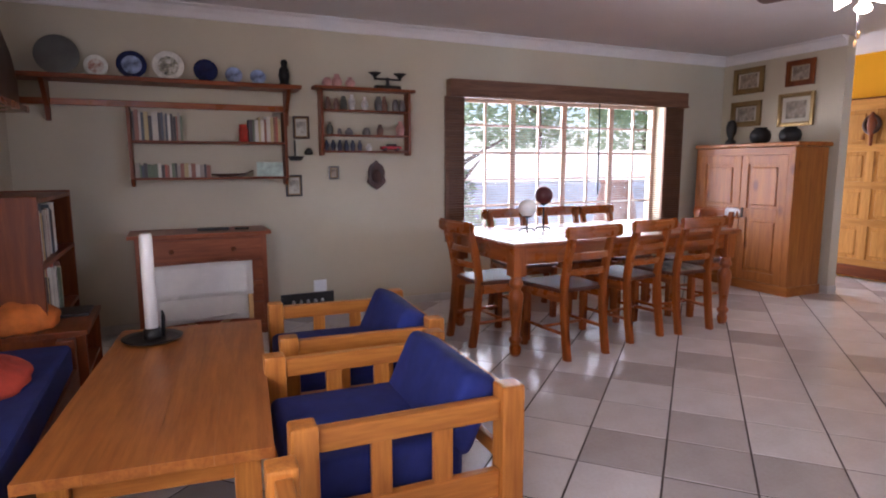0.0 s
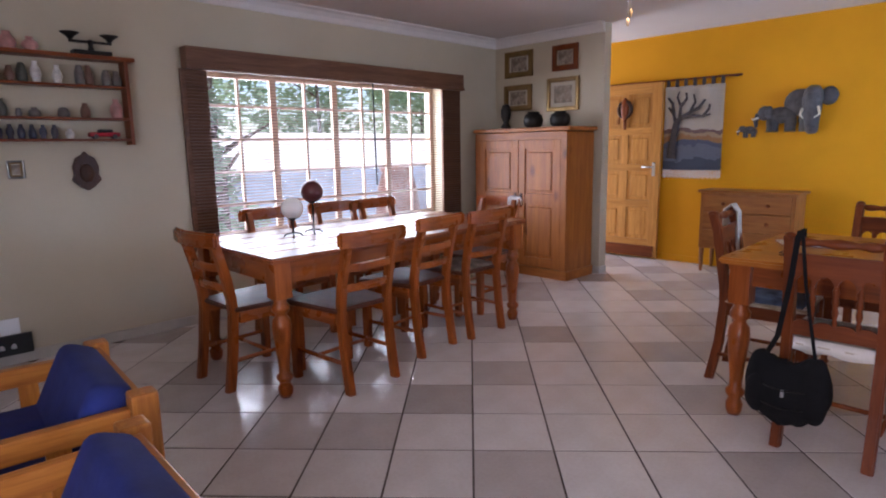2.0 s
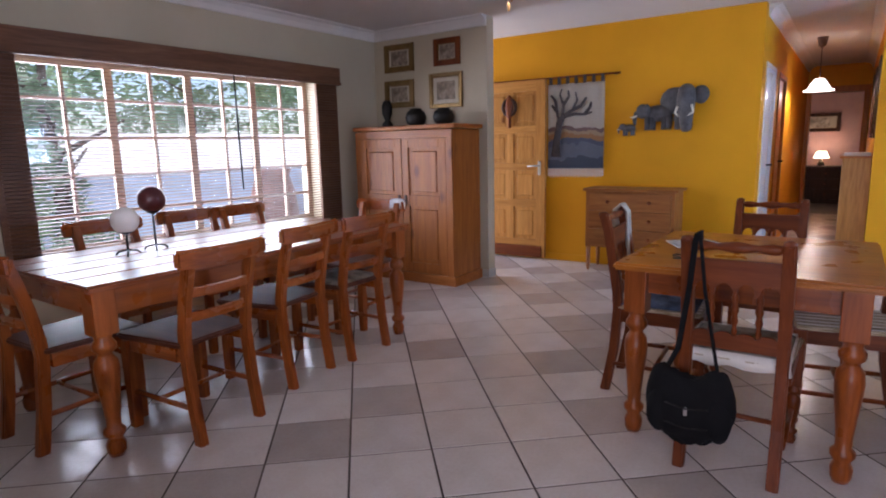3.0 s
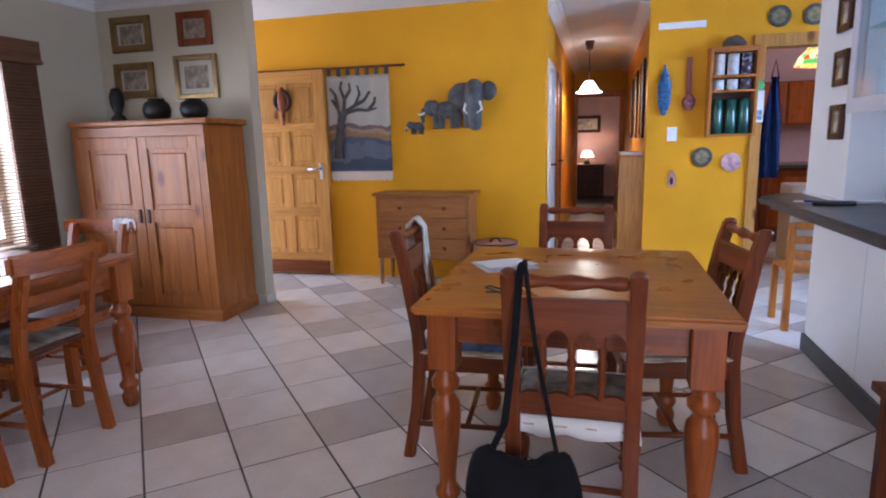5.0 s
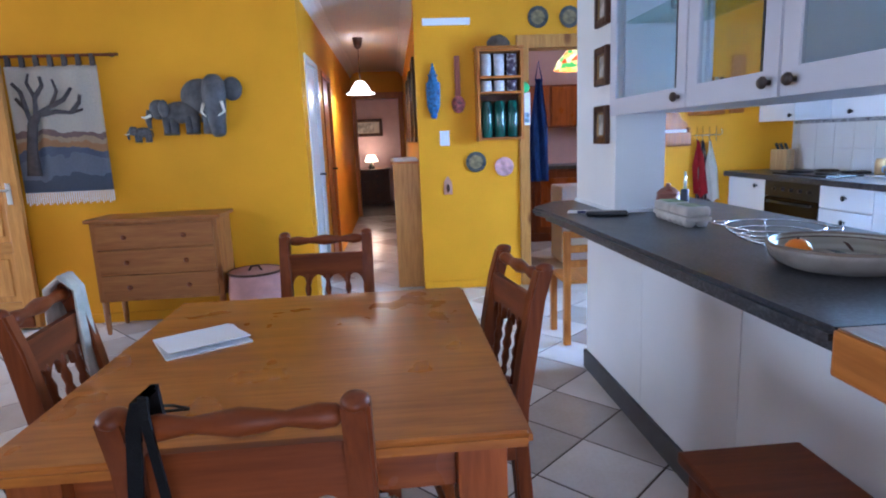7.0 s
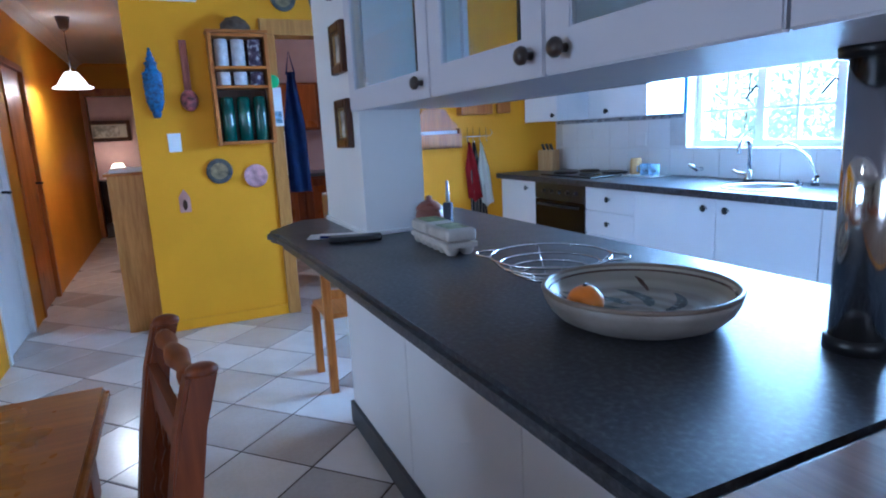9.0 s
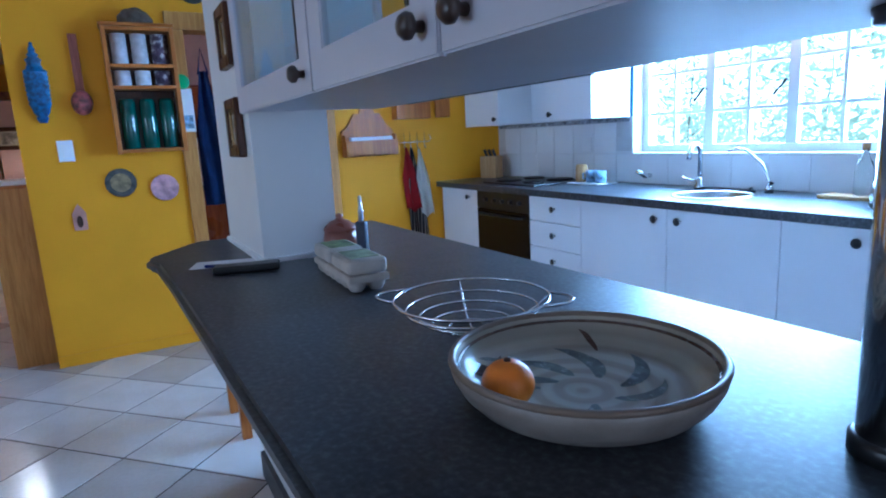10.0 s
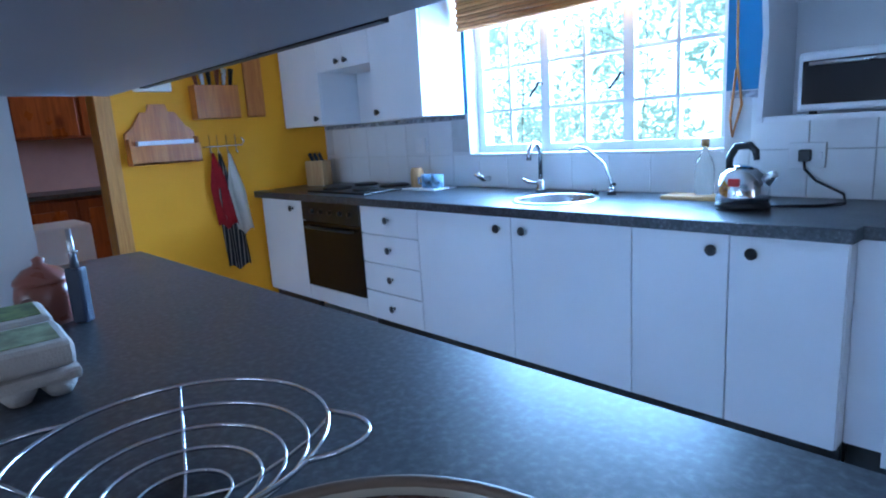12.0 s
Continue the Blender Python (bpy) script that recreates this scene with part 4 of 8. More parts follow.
def armchair(m):
    """A slatted pine armchair, open to -x, with a loose seat and back cushion."""
    c = thing("armchair", "slatted honey pine armchair with navy cushions", "armchair", m @ Matrix.Diagonal((1, 1, 0.94, 1)), "armchairs at the coffee table")
    for sy in (-1, 1):
        y = sy * 0.335
        for x, h in ((-0.33, 0.55), (0.335, 0.575)):
            part("post", box(x - 0.04, x + 0.04, y - 0.04, y + 0.04, 0.0, h, 0.01), M_HONEY, c)
        part("arm_rail", box(-0.29, 0.295, y - 0.022, y + 0.022, 0.455, 0.53, 0.008), M_HONEY_X, c)
        part("lower_rail", box(-0.29, 0.295, y - 0.018, y + 0.018, 0.17, 0.27, 0.006), M_HONEY_X, c)
        for x in (-0.1, 0.1):
            part("slat", box(x - 0.032, x + 0.032, y - 0.011, y + 0.011, 0.27, 0.455, 0.003), M_HONEY, c)
    for z in (0.27, 0.40, 0.50):
        part("back_rail", box(0.32, 0.345, -0.295, 0.295, z, z + 0.055, 0.005), M_HONEY_Y, c)
    part("front_rail", box(-0.345, -0.32, -0.295, 0.295, 0.17, 0.26, 0.005), M_HONEY_Y, c)
    sb = box(-0.36, 0.2, -0.295, 0.295, 0.22, 0.39, 0.045, 4)
    for f in sb.faces:
        f.smooth = True
    part("seat_cushion", sb, M_NAVY, c, "navy seat cushion")
    bb = box(-0.07, 0.07, -0.295, 0.295, -0.15, 0.15, 0.05, 4)
    for f in bb.faces:
        f.smooth = True
    moved(bb, Matrix.Translation((0.215, 0, 0.455)) @ Matrix.Rotation(radians(24), 4, "Y"))
    part("back_cushion", bb, M_NAVY, c, "navy back cushion leaning back")
    return c


a1 = armchair(pose(1.385, 3.04, 0, 0, 0, -2))
copy_thing(a1, pose(1.515, 3.93, 0, 0, 0, -4))
copy_thing(a1, pose(0.60, 2.20, 0, 0, 0, -93))

# sofa bed, bookcase and clutter along the west wall
sofa = thing("sofa", "low wooden sofa with a navy mattress and red throws", "sofa", pose(0, 0, 0))
sb = box(-0.24, 0.27, 2.2, 4.28, 0.24, 0.42, 0.03, 3)
part("mattress", moved(sb, Matrix.Translation((0, 0, 0))), M_NAVY, sofa, "navy mattress")
part("front_rail", box(0.25, 0.285, 2.15, 4.31, 0.12, 0.3, 0.006), M_RED_Y, sofa)
for y in (2.18, 4.28):
    part("leg", box(0.21, 0.285, y - 0.03, y + 0.03, 0, 0.44, 0.006), M_RED, sofa)
bcm = plain("red_orange_throw", (0.42, 0.045, 0.02), 0.9, var=0.5, scale=7, bump=0.6, bdist=0.01)
def blob(name, label, cat, w, d, h, mat, m, seedv=0):
    bm = bmesh.new()
    bmesh.ops.create_icosphere(bm, subdivisions=4, radius=1.0)
    for v in bm.verts:
        k = 1 + 0.16 * noise.noise(v.co * 2.2 + Vector((seedv, 0, 0))) + 0.05 * noise.noise(v.co * 7)
        v.co = Vector((v.co.x * w * k, v.co.y * d * k, max(-0.25, v.co.z) * h * k + 0.25 * h))
    for f in bm.faces:
        f.smooth = True
    return solid(name, bm, mat, label, cat, m)


blob("throw", "crumpled red and orange throw on the sofa", "throw", 0.2, 0.26, 0.09, bcm, pose(0.0, 3.72, 0.422))
blob("throw", "folded orange throw on the sofa end", "throw", 0.16, 0.16, 0.12, plain("orange_throw", (0.55, 0.14, 0.02), 0.9, var=0.4, scale=8, bump=0.5), pose(0.02, 4.55, 0.456))
side = thing("side_shelf", "low red-brown shelf unit with magazines on it", "shelf", pose(0, 0, 0))
part("top", box(-0.24, 0.33, 4.36, 4.94, 0.43, 0.455, 0.004), M_RED_Y, side)
for y in (4.375, 4.925):
    part("side_panel", box(-0.24, 0.32, y - 0.012, y + 0.012, 0, 0.43, 0.003), M_RED, side)
part("shelf", box(-0.24, 0.31, 4.39, 4.91, 0.2, 0.22, 0.003), M_RED_Y, side)
def books(parent_fn, name, label, start, step_axis, count, h, d, seedv, z, palette):
    rnd = random.Random(seedv)
    p = 0.0
    for k in range(count):
        w = rnd.uniform(0.012, 0.03)
        hh = h * rnd.uniform(0.8, 1.0)
        dd = d * rnd.uniform(0.85, 1.0)
        col = palette[rnd.randrange(len(palette))]
        bm = box(0, w - 0.001, 0, dd, 0, hh, 0.0015, 1) if step_axis == 0 else box(0, dd, 0, w - 0.001, 0, hh, 0.0015, 1)
        o = Vector((p, 0, 0)) if step_axis == 0 else Vector((0, p, 0))
        solid(name, bm, col, label, "book", Matrix.Translation(Vector(start) + o), label.split(" on ")[-1])
        p += w
    return p


BOOKM = [plain("book_cover", c, 0.6, var=0.15, scale=10) for c in ((0.6, 0.56, 0.48), (0.35, 0.3, 0.25), (0.45, 0.12, 0.08), (0.1, 0.12, 0.14), (0.7, 0.66, 0.56), (0.16, 0.2, 0.13), (0.5, 0.4, 0.2), (0.08, 0.07, 0.07), (0.3, 0.13, 0.09))]
bc = thing("bookcase", "dark red-brown bookcase holding records and books", "bookcase", pose(0, 0, 0))
for y in (4.5, 5.50):
    part("side_panel", box(-0.245, 0.15, y - 0.014, y + 0.014, 0, 1.10, 0.003), M_RED, bc)
for z in (0.06, 0.42, 0.76, 1.085):
    part("shelf", box(-0.245, 0.15, 4.514, 5.486, z - 0.02, z + 0.004, 0.003), M_RED_Y, bc)
part("back_panel", box(-0.247, -0.24, 4.5, 5.50, 0.03, 1.09), M_DARKW, bc)
books(0, "book", "thin magazine or record on the bookcase shelf", (-0.1, 4.62, 0.425), 1, 26, 0.3, 0.23, 3, 0, BOOKM)
books(0, "book", "thin magazine or record on the bookcase shelf", (-0.1, 4.62, 0.765), 1, 26, 0.29, 0.23, 5, 0, BOOKM)
books(0, "magazine", "magazine leaning on the low shelf unit", (0.08, 4.5, 0.225), 1, 9, 0.17, 0.2, 6, 0, BOOKM[:4])
solid("magazine", box(0.05, 0.3, 4.68, 4.9, 0.456, 0.47, 0.002), M_BLACK, "dark magazine lying on the low shelf unit", "magazine")

# canvas director's chair
dc = thing("canvas_chair", "folding pine chair with a white canvas back", "chair", pose(0.88, 4.86, 0, 0, 0, 3))
for sx in (-1, 1):
    part("back_post", box(sx * 0.27 - 0.014, sx * 0.27 + 0.014, 0.0, 0.028, 0.3, 0.665, 0.003), M_PALEW, dc)
    part("arm_rest", box(sx * 0.27 - 0.025, sx * 0.27 + 0.025, 0.0, 0.42, 0.5, 0.522, 0.004), M_PALEW, dc)
    part("front_post", box(sx * 0.27 - 0.014, sx * 0.27 + 0.014, 0.37, 0.4, 0.3, 0.5, 0.003), M_PALEW, dc)
    part("foot_rail", box(sx * 0.27 - 0.016, sx * 0.27 + 0.016, 0.0, 0.42, 0.0, 0.03, 0.004), M_PALEW, dc)
    part("cross_leg", moved(box(-0.012, 0.012, -0.32, 0.32, -0.012, 0.012, 0.003), Matrix.Translation((sx * 0.03, 0.1 + 0.18 * (sx > 0), 0.18)) @ Matrix.Rotation(radians(90), 4, "Z") @ Matrix.Rotation(radians(sx * 32), 4, "X")), M_PALEW, dc)
def canvas(x0, x1, y, z0, z1, sag):
    bm = bmesh.new()
    g = [[bm.verts.new((x0 + (x1 - x0) * i / 12, y + sag * math.sin(math.pi * i / 12) + 0.006 * noise.noise(Vector((i * 0.6, j * 0.7, y))), z0 + (z1 - z0) * j / 6)) for i in range(13)] for j in range(7)]
    for j in range(6):
        for i in range(12):
            f = bm.faces.new((g[j][i], g[j][i + 1], g[j + 1][i + 1], g[j + 1][i]))
            f.smooth = True
    bmesh.ops.solidify(bm, geom=bm.faces[:], thickness=0.005)
    return bm
part("canvas_back", canvas(-0.285, 0.285, -0.012, 0.46, 0.67, 0.03), M_CREAM, dc, "white canvas back")
part("canvas_skirt", canvas(-0.27, 0.27, 0.02, 0.30, 0.47, 0.05), M_CREAM, dc, "white canvas hanging panel")
part("canvas_seat", moved(canvas(-0.27, 0.27, 0, 0, 0.38, 0.03), Matrix.Translation((0, 0.03, 0.35)) @ Matrix.Rotation(radians(-90), 4, "X")), M_CREAM, dc, "white canvas seat")

# ---- peninsula and its wall cupboards ----
pen = thing("breakfast_counter", "white panelled kitchen counter with a dark plinth", "counter", pose(0, 0, 0))
for a, b in ((3.40, 4.05), (4.05, 4.70), (4.70, 5.40), (5.40, 6.105)):
    part("panel", box(a + 0.0015, b - 0.0015, 0.50, 0.925, 0.10, 0.862, 0.002), M_MELA, pen)
part("plinth", box(3.40, 6.115, 0.495, 0.94, 0.0, 0.1, 0.002), plain("charcoal_plinth", (0.06, 0.062, 0.068), 0.5, var=0.15), pen, "charcoal plinth")
top = slab([(4.05, 0.31), (6.33, 0.32), (6.33, 1.05), (6.1, 1.22), (6.05, 1.232), (5.96, 1.21), (5.6, 1.195), (4.05, 1.16)], 0.862, 0.9, 0.012)
pen_top = thing("worktop", "charcoal speckled laminate worktop on the breakfast counter", "worktop")
part("surface", top, M_LAM, pen_top)
part("under_edge", slab([(4.06, 1.09), (5.6, 1.125), (5.95, 1.14), (5.95, 1.19), (5.6, 1.175), (4.06, 1.14)], 0.848, 0.8618), M_LAM, pen_top)
blk = thing("butcher_block", "thick pine butcher block at the counter end", "worktop", pose(0, 0, 0))
part("block", box(3.46, 4.047, 0.40, 1.165, 0.815, 0.902, 0.006), M_HONEY_X, blk)
part("top_sheet", box(3.465, 4.042, 0.405, 1.16, 0.9025, 0.906, 0.0015), wood("worn_grey_wood", (0.33, 0.2, 0.12), (0.22, 0.12, 0.07), 0.35, 0), blk, "worn darker top")
wall("wall_column", box(5.71, 6.27, 0.70, 0.93, 0.9, CEIL), M_WHITE, "white painted column on the counter")
structure("trim_7", box(5.695, 6.275, 0.692, 0.942, 0.9, 0.915, 0.002), M_WINWHITE, "white sealing strip at the column foot", "trim")

post = thing("chrome_post", "polished chrome post between counter and cupboards", "post", pose(4.21, 0.635, 0.9))
part("tube", lathe([(0.037, 0.012), (0.037, 0.43)], 28), M_CHROME, post)
part("collar", lathe([(0.043, 0.0), (0.043, 0.018), (0.038, 0.022), (0.0, 0.022)], 28), M_BLACK, post)
part("collar", lathe([(0.0, 0.42), (0.05, 0.425), (0.052, 0.443), (0.0, 0.443)], 28), M_BLACK, post)

# boards and doors in a darker lilac grey than the white uprights
M_UPGREY = plain("lilac_grey_cupboard", (0.56, 0.56, 0.62), 0.42, var=0.03, scale=2.5, bump=0.04)
up = thing("glazed_wall_cupboard", "white wall cupboards with glazed doors over the counter", "cupboard", pose(0, 0, 0))
UZ, UT = 1.340, 2.10
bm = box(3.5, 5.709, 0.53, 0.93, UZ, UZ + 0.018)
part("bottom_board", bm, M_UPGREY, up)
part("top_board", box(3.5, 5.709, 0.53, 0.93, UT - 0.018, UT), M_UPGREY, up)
part("shelf", box(3.52, 5.69, 0.55, 0.90, 1.72, 1.726), pane_glass("shelf_glass", (0.8, 0.92, 0.88)), up, "glass shelf")
for x in (3.5, 4.557, 5.690):
    part("upright", box(x, x + 0.018, 0.535, 0.90, UZ + 0.018, UT - 0.018), M_MELA, up)
part("light_strip", box(4.79, 5.55, 0.494, 0.507, UZ + 0.001, UZ + 0.014), M_BLACK, up, "black strip under the cupboards")
def framed_ring(x0, x1, y0, y1, z0, z1, w):
    """A closed rectangular frame of width w in the xz plane."""
    bm = bmesh.new()
    rims = []
    for y in (y0, y1):
        for d in (0, w):
            rims.append([bm.verts.new(p) for p in ((x0 + d, y, z0 + d), (x1 - d, y, z0 + d), (x1 - d, y, z1 - d), (x0 + d, y, z1 - d))])
    for a, b in ((0, 1), (1, 3), (3, 2), (2, 0)):
        for k in range(4):
            bm.faces.new((rims[a][k], rims[a][(k + 1) % 4], rims[b][(k + 1) % 4], rims[b][k]))
    bmesh.ops.recalc_face_normals(bm, faces=bm.faces)
    bmesh.ops.bevel(bm, geom=[e for e in bm.edges if e.calc_face_angle(0) > 0.6], offset=0.003, segments=2, affect="EDGES")
    return bm


for x0, x1 in ((3.5, 4.125), (4.13, 4.562), (4.567, 5.044), (5.049, 5.745)):
    for back in (0, 1):
        y0, y1 = ((0.931, 0.947), (0.508, 0.528))[back]
        z0, z1, s = UZ - 0.004 + 0.006 * back, UT, 0.07
        fr = framed_ring(x0, x1, y0, y1, z0, z1, s)
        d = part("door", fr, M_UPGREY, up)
        g = part("pane", box(x0 + s - 0.004, x1 - s + 0.004, y0 + 0.008, y0 + 0.012, z0 + s - 0.004, z1 - s + 0.004), M_GLASS, d)
        part("bead", box(x0 + s, x0 + s + 0.008, y0 + 0.002, y1 + 0.001, z0 + s, z1 - s), M_BLACK, d)
M_KNOB = plain("dark_knob_wood", (0.035, 0.022, 0.017), 0.35, var=0.3, scale=20, bump=0)
for x in (5.095, 4.603, 4.503, 4.05):
    knob((x, 0.947, UZ + 0.034), 0.0168, (0, 1, 0), M_KNOB, up, "knob")

def glass_dish(name, label, prof, at, mat):
    return solid(name, lathe(prof, 24), mat, label, "glassware", pose(*at))

M_CLEAR = glass("clear_glass")
for k, x in enumerate((5.42, 5.32, 5.22)):
    glass_dish("wine_glass", "clear drinking glass on the cupboard shelf", [(0.025, 0), (0.028, 0.004), (0.03, 0.09), (0.028, 0.09), (0.023, 0.008), (0, 0.008)], (x, 0.8, 1.726), M_CLEAR)
M_PURPLE = plain("mauve_stoneware", (0.3, 0.2, 0.22), 0.3, var=0.5, scale=14)
for x, m_, nm in ((5.18, M_CLEAR, "clear glass plate stack in the cupboard"), (4.92, M_CLEAR, "clear glass bowl in the cupboard"), (4.80, M_CLEAR, "clear glass jug in the cupboard"), (4.40, M_PURPLE, "mauve patterned dish in the cupboard"), (4.22, M_PURPLE, "mauve patterned bowl in the cupboard")):
    glass_dish("dish", nm, [(0.05, 0), (0.07, 0.01), (0.085, 0.05), (0.082, 0.05), (0.066, 0.014), (0, 0.012)], (x, 0.78, UZ + 0.018), m_)

# pictures on the column
M_MAT = plain("cream_mount", (0.5, 0.455, 0.36), 0.8, var=0.08)
def art_material(name, a, b, c, scale=9.0):
    m = Mat(name, a, 0.7)
    n1 = m.noise(scale, 6.0, 0.6)
    m.color(m.ramp(n1, [(0.35, a), (0.5, b), (0.65, c)]))
    return m.m

M_ART1 = art_material("faded_print", (0.12, 0.11, 0.1), (0.35, 0.31, 0.25), (0.62, 0.57, 0.48))
M_ART2 = art_material("sepia_print", (0.1, 0.075, 0.05), (0.24, 0.19, 0.14), (0.42, 0.36, 0.28), 14)

def picture(name, label, w, h, fw, frame_mat, mount, art, m, group=""):
    """A framed picture in the xz plane that looks to -y."""
    p = thing(name, label, "picture", m, group)
    fr = bmesh.new()
    for a in ((-w / 2, -w / 2 + fw, -h / 2, h / 2), (w / 2 - fw, w / 2, -h / 2, h / 2), (-w / 2 + fw, w / 2 - fw, -h / 2, -h / 2 + fw), (-w / 2 + fw, w / 2 - fw, h / 2 - fw, h / 2)):
        bx(fr, a[0], a[1], -0.024, 0.0, a[2], a[3], 0.006)
    part("frame", fr, frame_mat, p)
    inner = bmesh.new()
    f2 = 0.008
    for a in ((-w / 2 + fw, -w / 2 + fw + f2, -h / 2 + fw, h / 2 - fw), (w / 2 - fw - f2, w / 2 - fw, -h / 2 + fw, h / 2 - fw), (-w / 2 + fw + f2, w / 2 - fw - f2, -h / 2 + fw, -h / 2 + fw + f2), (-w / 2 + fw + f2, w / 2 - fw - f2, h / 2 - fw - f2, h / 2 - fw)):
        bx(inner, a[0], a[1], -0.017, -0.001, a[2], a[3], 0.002, 1)
    part("slip", inner, M_GILT, p, "gilt inner slip")
    part("mount", box(-w / 2 + fw + f2, w / 2 - fw - f2, -0.008, -0.001, -h / 2 + fw + f2, h / 2 - fw - f2), M_MAT, p)
    k = 0.36
    part("print", box(-w * k / 1.3, w * k / 1.3, -0.0095, -0.008, -h * k / 1.4, h * k / 1.4), art, p)
    return p


for z in (1.83, 1.565, 1.30):
    picture("small_picture", "small dark-framed print hung on the white column", 0.165, 0.175, 0.032, M_DARKW, 0, M_ART1, pose(5.86, 0.931, z, 0, 0, 180), "pictures on the column")
for (y, z, w, h, gm, nm) in ((5.69, 2.14, 0.37, 0.27, M_DARKW, "dark and gilt"), (5.11, 2.145, 0.3, 0.25, M_RED, "brown and gilt"), (5.70, 1.79, 0.37, 0.27, M_DARKW, "dark and gilt"), (5.13, 1.79, 0.38, 0.33, M_GILT, "gilt")):
    picture("framed_print", "small landscape print in a %s frame above the cupboard" % nm, w, h, 0.05 if gm is not M_GILT else 0.035, gm if gm is M_GILT else M_GILT if nm.startswith("dark") else gm, 0, M_ART2, pose(6.475, y, z, 0, 0, -90), "prints above the cupboard")

# ---- kitchen units along the south wall ----
KF = -0.938
def base_unit(x0, x1, label, fronts, knobs, name="kitchen_cabinet", top=0.86):
    """A floor unit with slab fronts; fronts are (x0, x1, z0, z1), knobs are (x, z)."""
    c = thing(name, label, "cabinet", pose(0, 0, 0), "kitchen floor units")
    part("body", box(x0, x1, SOUTH, KF - 0.02, 0.235, top), M_MELA, c)
    part("plinth", box(x0, x1, KF - 0.09, KF - 0.06, 0.0, 0.235), M_BLACK, c)
    for k, (a, b, z0, z1) in enumerate(fronts):
        d = part("drawer_front" if len(fronts) > 2 else "door", box(a + 0.002, b - 0.002, KF - 0.019, KF, z0, z1, 0.002), M_MELA, c)
        if k < len(knobs):
            kx, kz = knobs[k]
            o = part("knob", moved(lathe([(0.008, 0), (0.007, 0.012), (0.017, 0.016), (0.018, 0.024), (0.0, 0.026)], 14), Matrix.Translation((kx, KF, kz)) @ Matrix.Rotation(radians(-90), 4, "X")), M_BLACK, d)
            part("knob_rim", moved(lathe([(0.018, 0.017), (0.0195, 0.02), (0.018, 0.023)], 14), Matrix.Translation((kx, KF, kz)) @ Matrix.Rotation(radians(-90), 4, "X")), M_CHROME, d)
    return c


base_unit(7.455, 7.985, "narrow white kitchen floor unit with one door", [(7.455, 7.95, 0.24, 0.857)], [(7.56, 0.805)])
base_unit(6.40, 6.86, "white kitchen unit with four drawers", [(6.40, 6.86, 0.24 + 0.1565 * k, 0.24 + 0.1565 * k + 0.15) for k in range(4)], [(6.625, 0.318 + 0.157 * k) for k in range(4)])
base_unit(5.818, 6.40, "white kitchen sink unit with one door", [(5.818, 6.40, 0.24, 0.857)], [(5.882, 0.805)], top=0.70)
base_unit(5.278, 5.818, "white kitchen sink unit with one door", [(5.278, 5.818, 0.24, 0.857)], [(5.748, 0.805)], top=0.70)
base_unit(4.952, 5.278, "white kitchen unit with a narrow door", [(4.952, 5.278, 0.24, 0.857)], [(5.0, 0.805)])
base_unit(4.64, 4.952, "white kitchen unit with a narrow door", [(4.64, 4.952, 0.24, 0.857)], [(4.882, 0.805)])
end = thing("kitchen_cabinet", "set-back white kitchen end unit", "cabinet", pose(0, 0, 0), "kitchen floor units")
part("body", box(3.6, 4.638, SOUTH, -1.02, 0.235, 0.86, 0.002), M_MELA, end)
part("plinth", box(3.6, 4.638, -1.1, -1.07, 0, 0.235), M_BLACK, end)
part("door", box(3.6, 4.54, -1.018, -1.0, 0.20, 0.855, 0.002), M_MELA, end)

oven = thing("oven", "black built-in electric oven with a dark glass door", "oven", pose(0, 0, 0))
part("body", box(6.865, 7.45, SOUTH, KF - 0.02, 0.235, 0.86), M_BLACK, oven)
part("glass_door", box(6.865, 7.45, KF - 0.019, KF + 0.004, 0.335, 0.735, 0.004), M_OVEN, oven)
part("control_panel", box(6.865, 7.45, KF - 0.019, KF + 0.004, 0.74, 0.86, 0.004), M_BLACK, oven)
part("kick_board", box(6.865, 7.45, KF - 0.019, KF - 0.001, 0.24, 0.33, 0.002), M_MELA, oven, "white board under the oven")
part("handle", tube([(6.93, KF + 0.004, 0.705), (6.93, KF + 0.03, 0.705), (7.38, KF + 0.03, 0.705), (7.38, KF + 0.004, 0.705)], 0.008), M_BLACK, oven)
for k in range(5):
    part("dial", moved(lathe([(0.016, 0), (0.014, 0.016), (0, 0.017)], 12), Matrix.Translation((6.95 + k * 0.095, KF + 0.004, 0.80)) @ Matrix.Rotation(radians(-90), 4, "X")), M_BLACK, oven)

SINK = (5.77, -1.19, 0.166)


def sink_arc(a0, a1):
    return [(SINK[0] + SINK[2] * math.cos(a0 + (a1 - a0) * k / 20), SINK[1] + SINK[2] * math.sin(a0 + (a1 - a0) * k / 20)) for k in range(21)]


kitchen_top = thing("worktop", "charcoal laminate worktop along the kitchen wall", "worktop")
half = math.pi / 2
part("surface", slab([(3.6, SOUTH), (SINK[0], SOUTH)] + sink_arc(-half, -3 * half) + [(SINK[0], -0.912), (4.625, -0.912), (4.62, -0.98), (3.6, -0.98)], 0.862, 0.9), M_LAM, kitchen_top)
part("surface", slab([(SINK[0], -0.912)] + sink_arc(half, -half) + [(SINK[0], SOUTH), (7.985, SOUTH), (7.985, -0.912)], 0.862, 0.9), M_LAM, kitchen_top)
part("front_edge", box(4.626, 7.985, -0.9118, -0.905, 0.8605, 0.8995, 0.003), M_LAM, kitchen_top)
hob = thing("hob", "black electric hob with solid plates on the worktop", "hob", pose(7.18, -1.22, 0.9))
part("tray", box(-0.29, 0.29, -0.25, 0.22, 0.0, 0.012, 0.004), M_BLACK, hob)
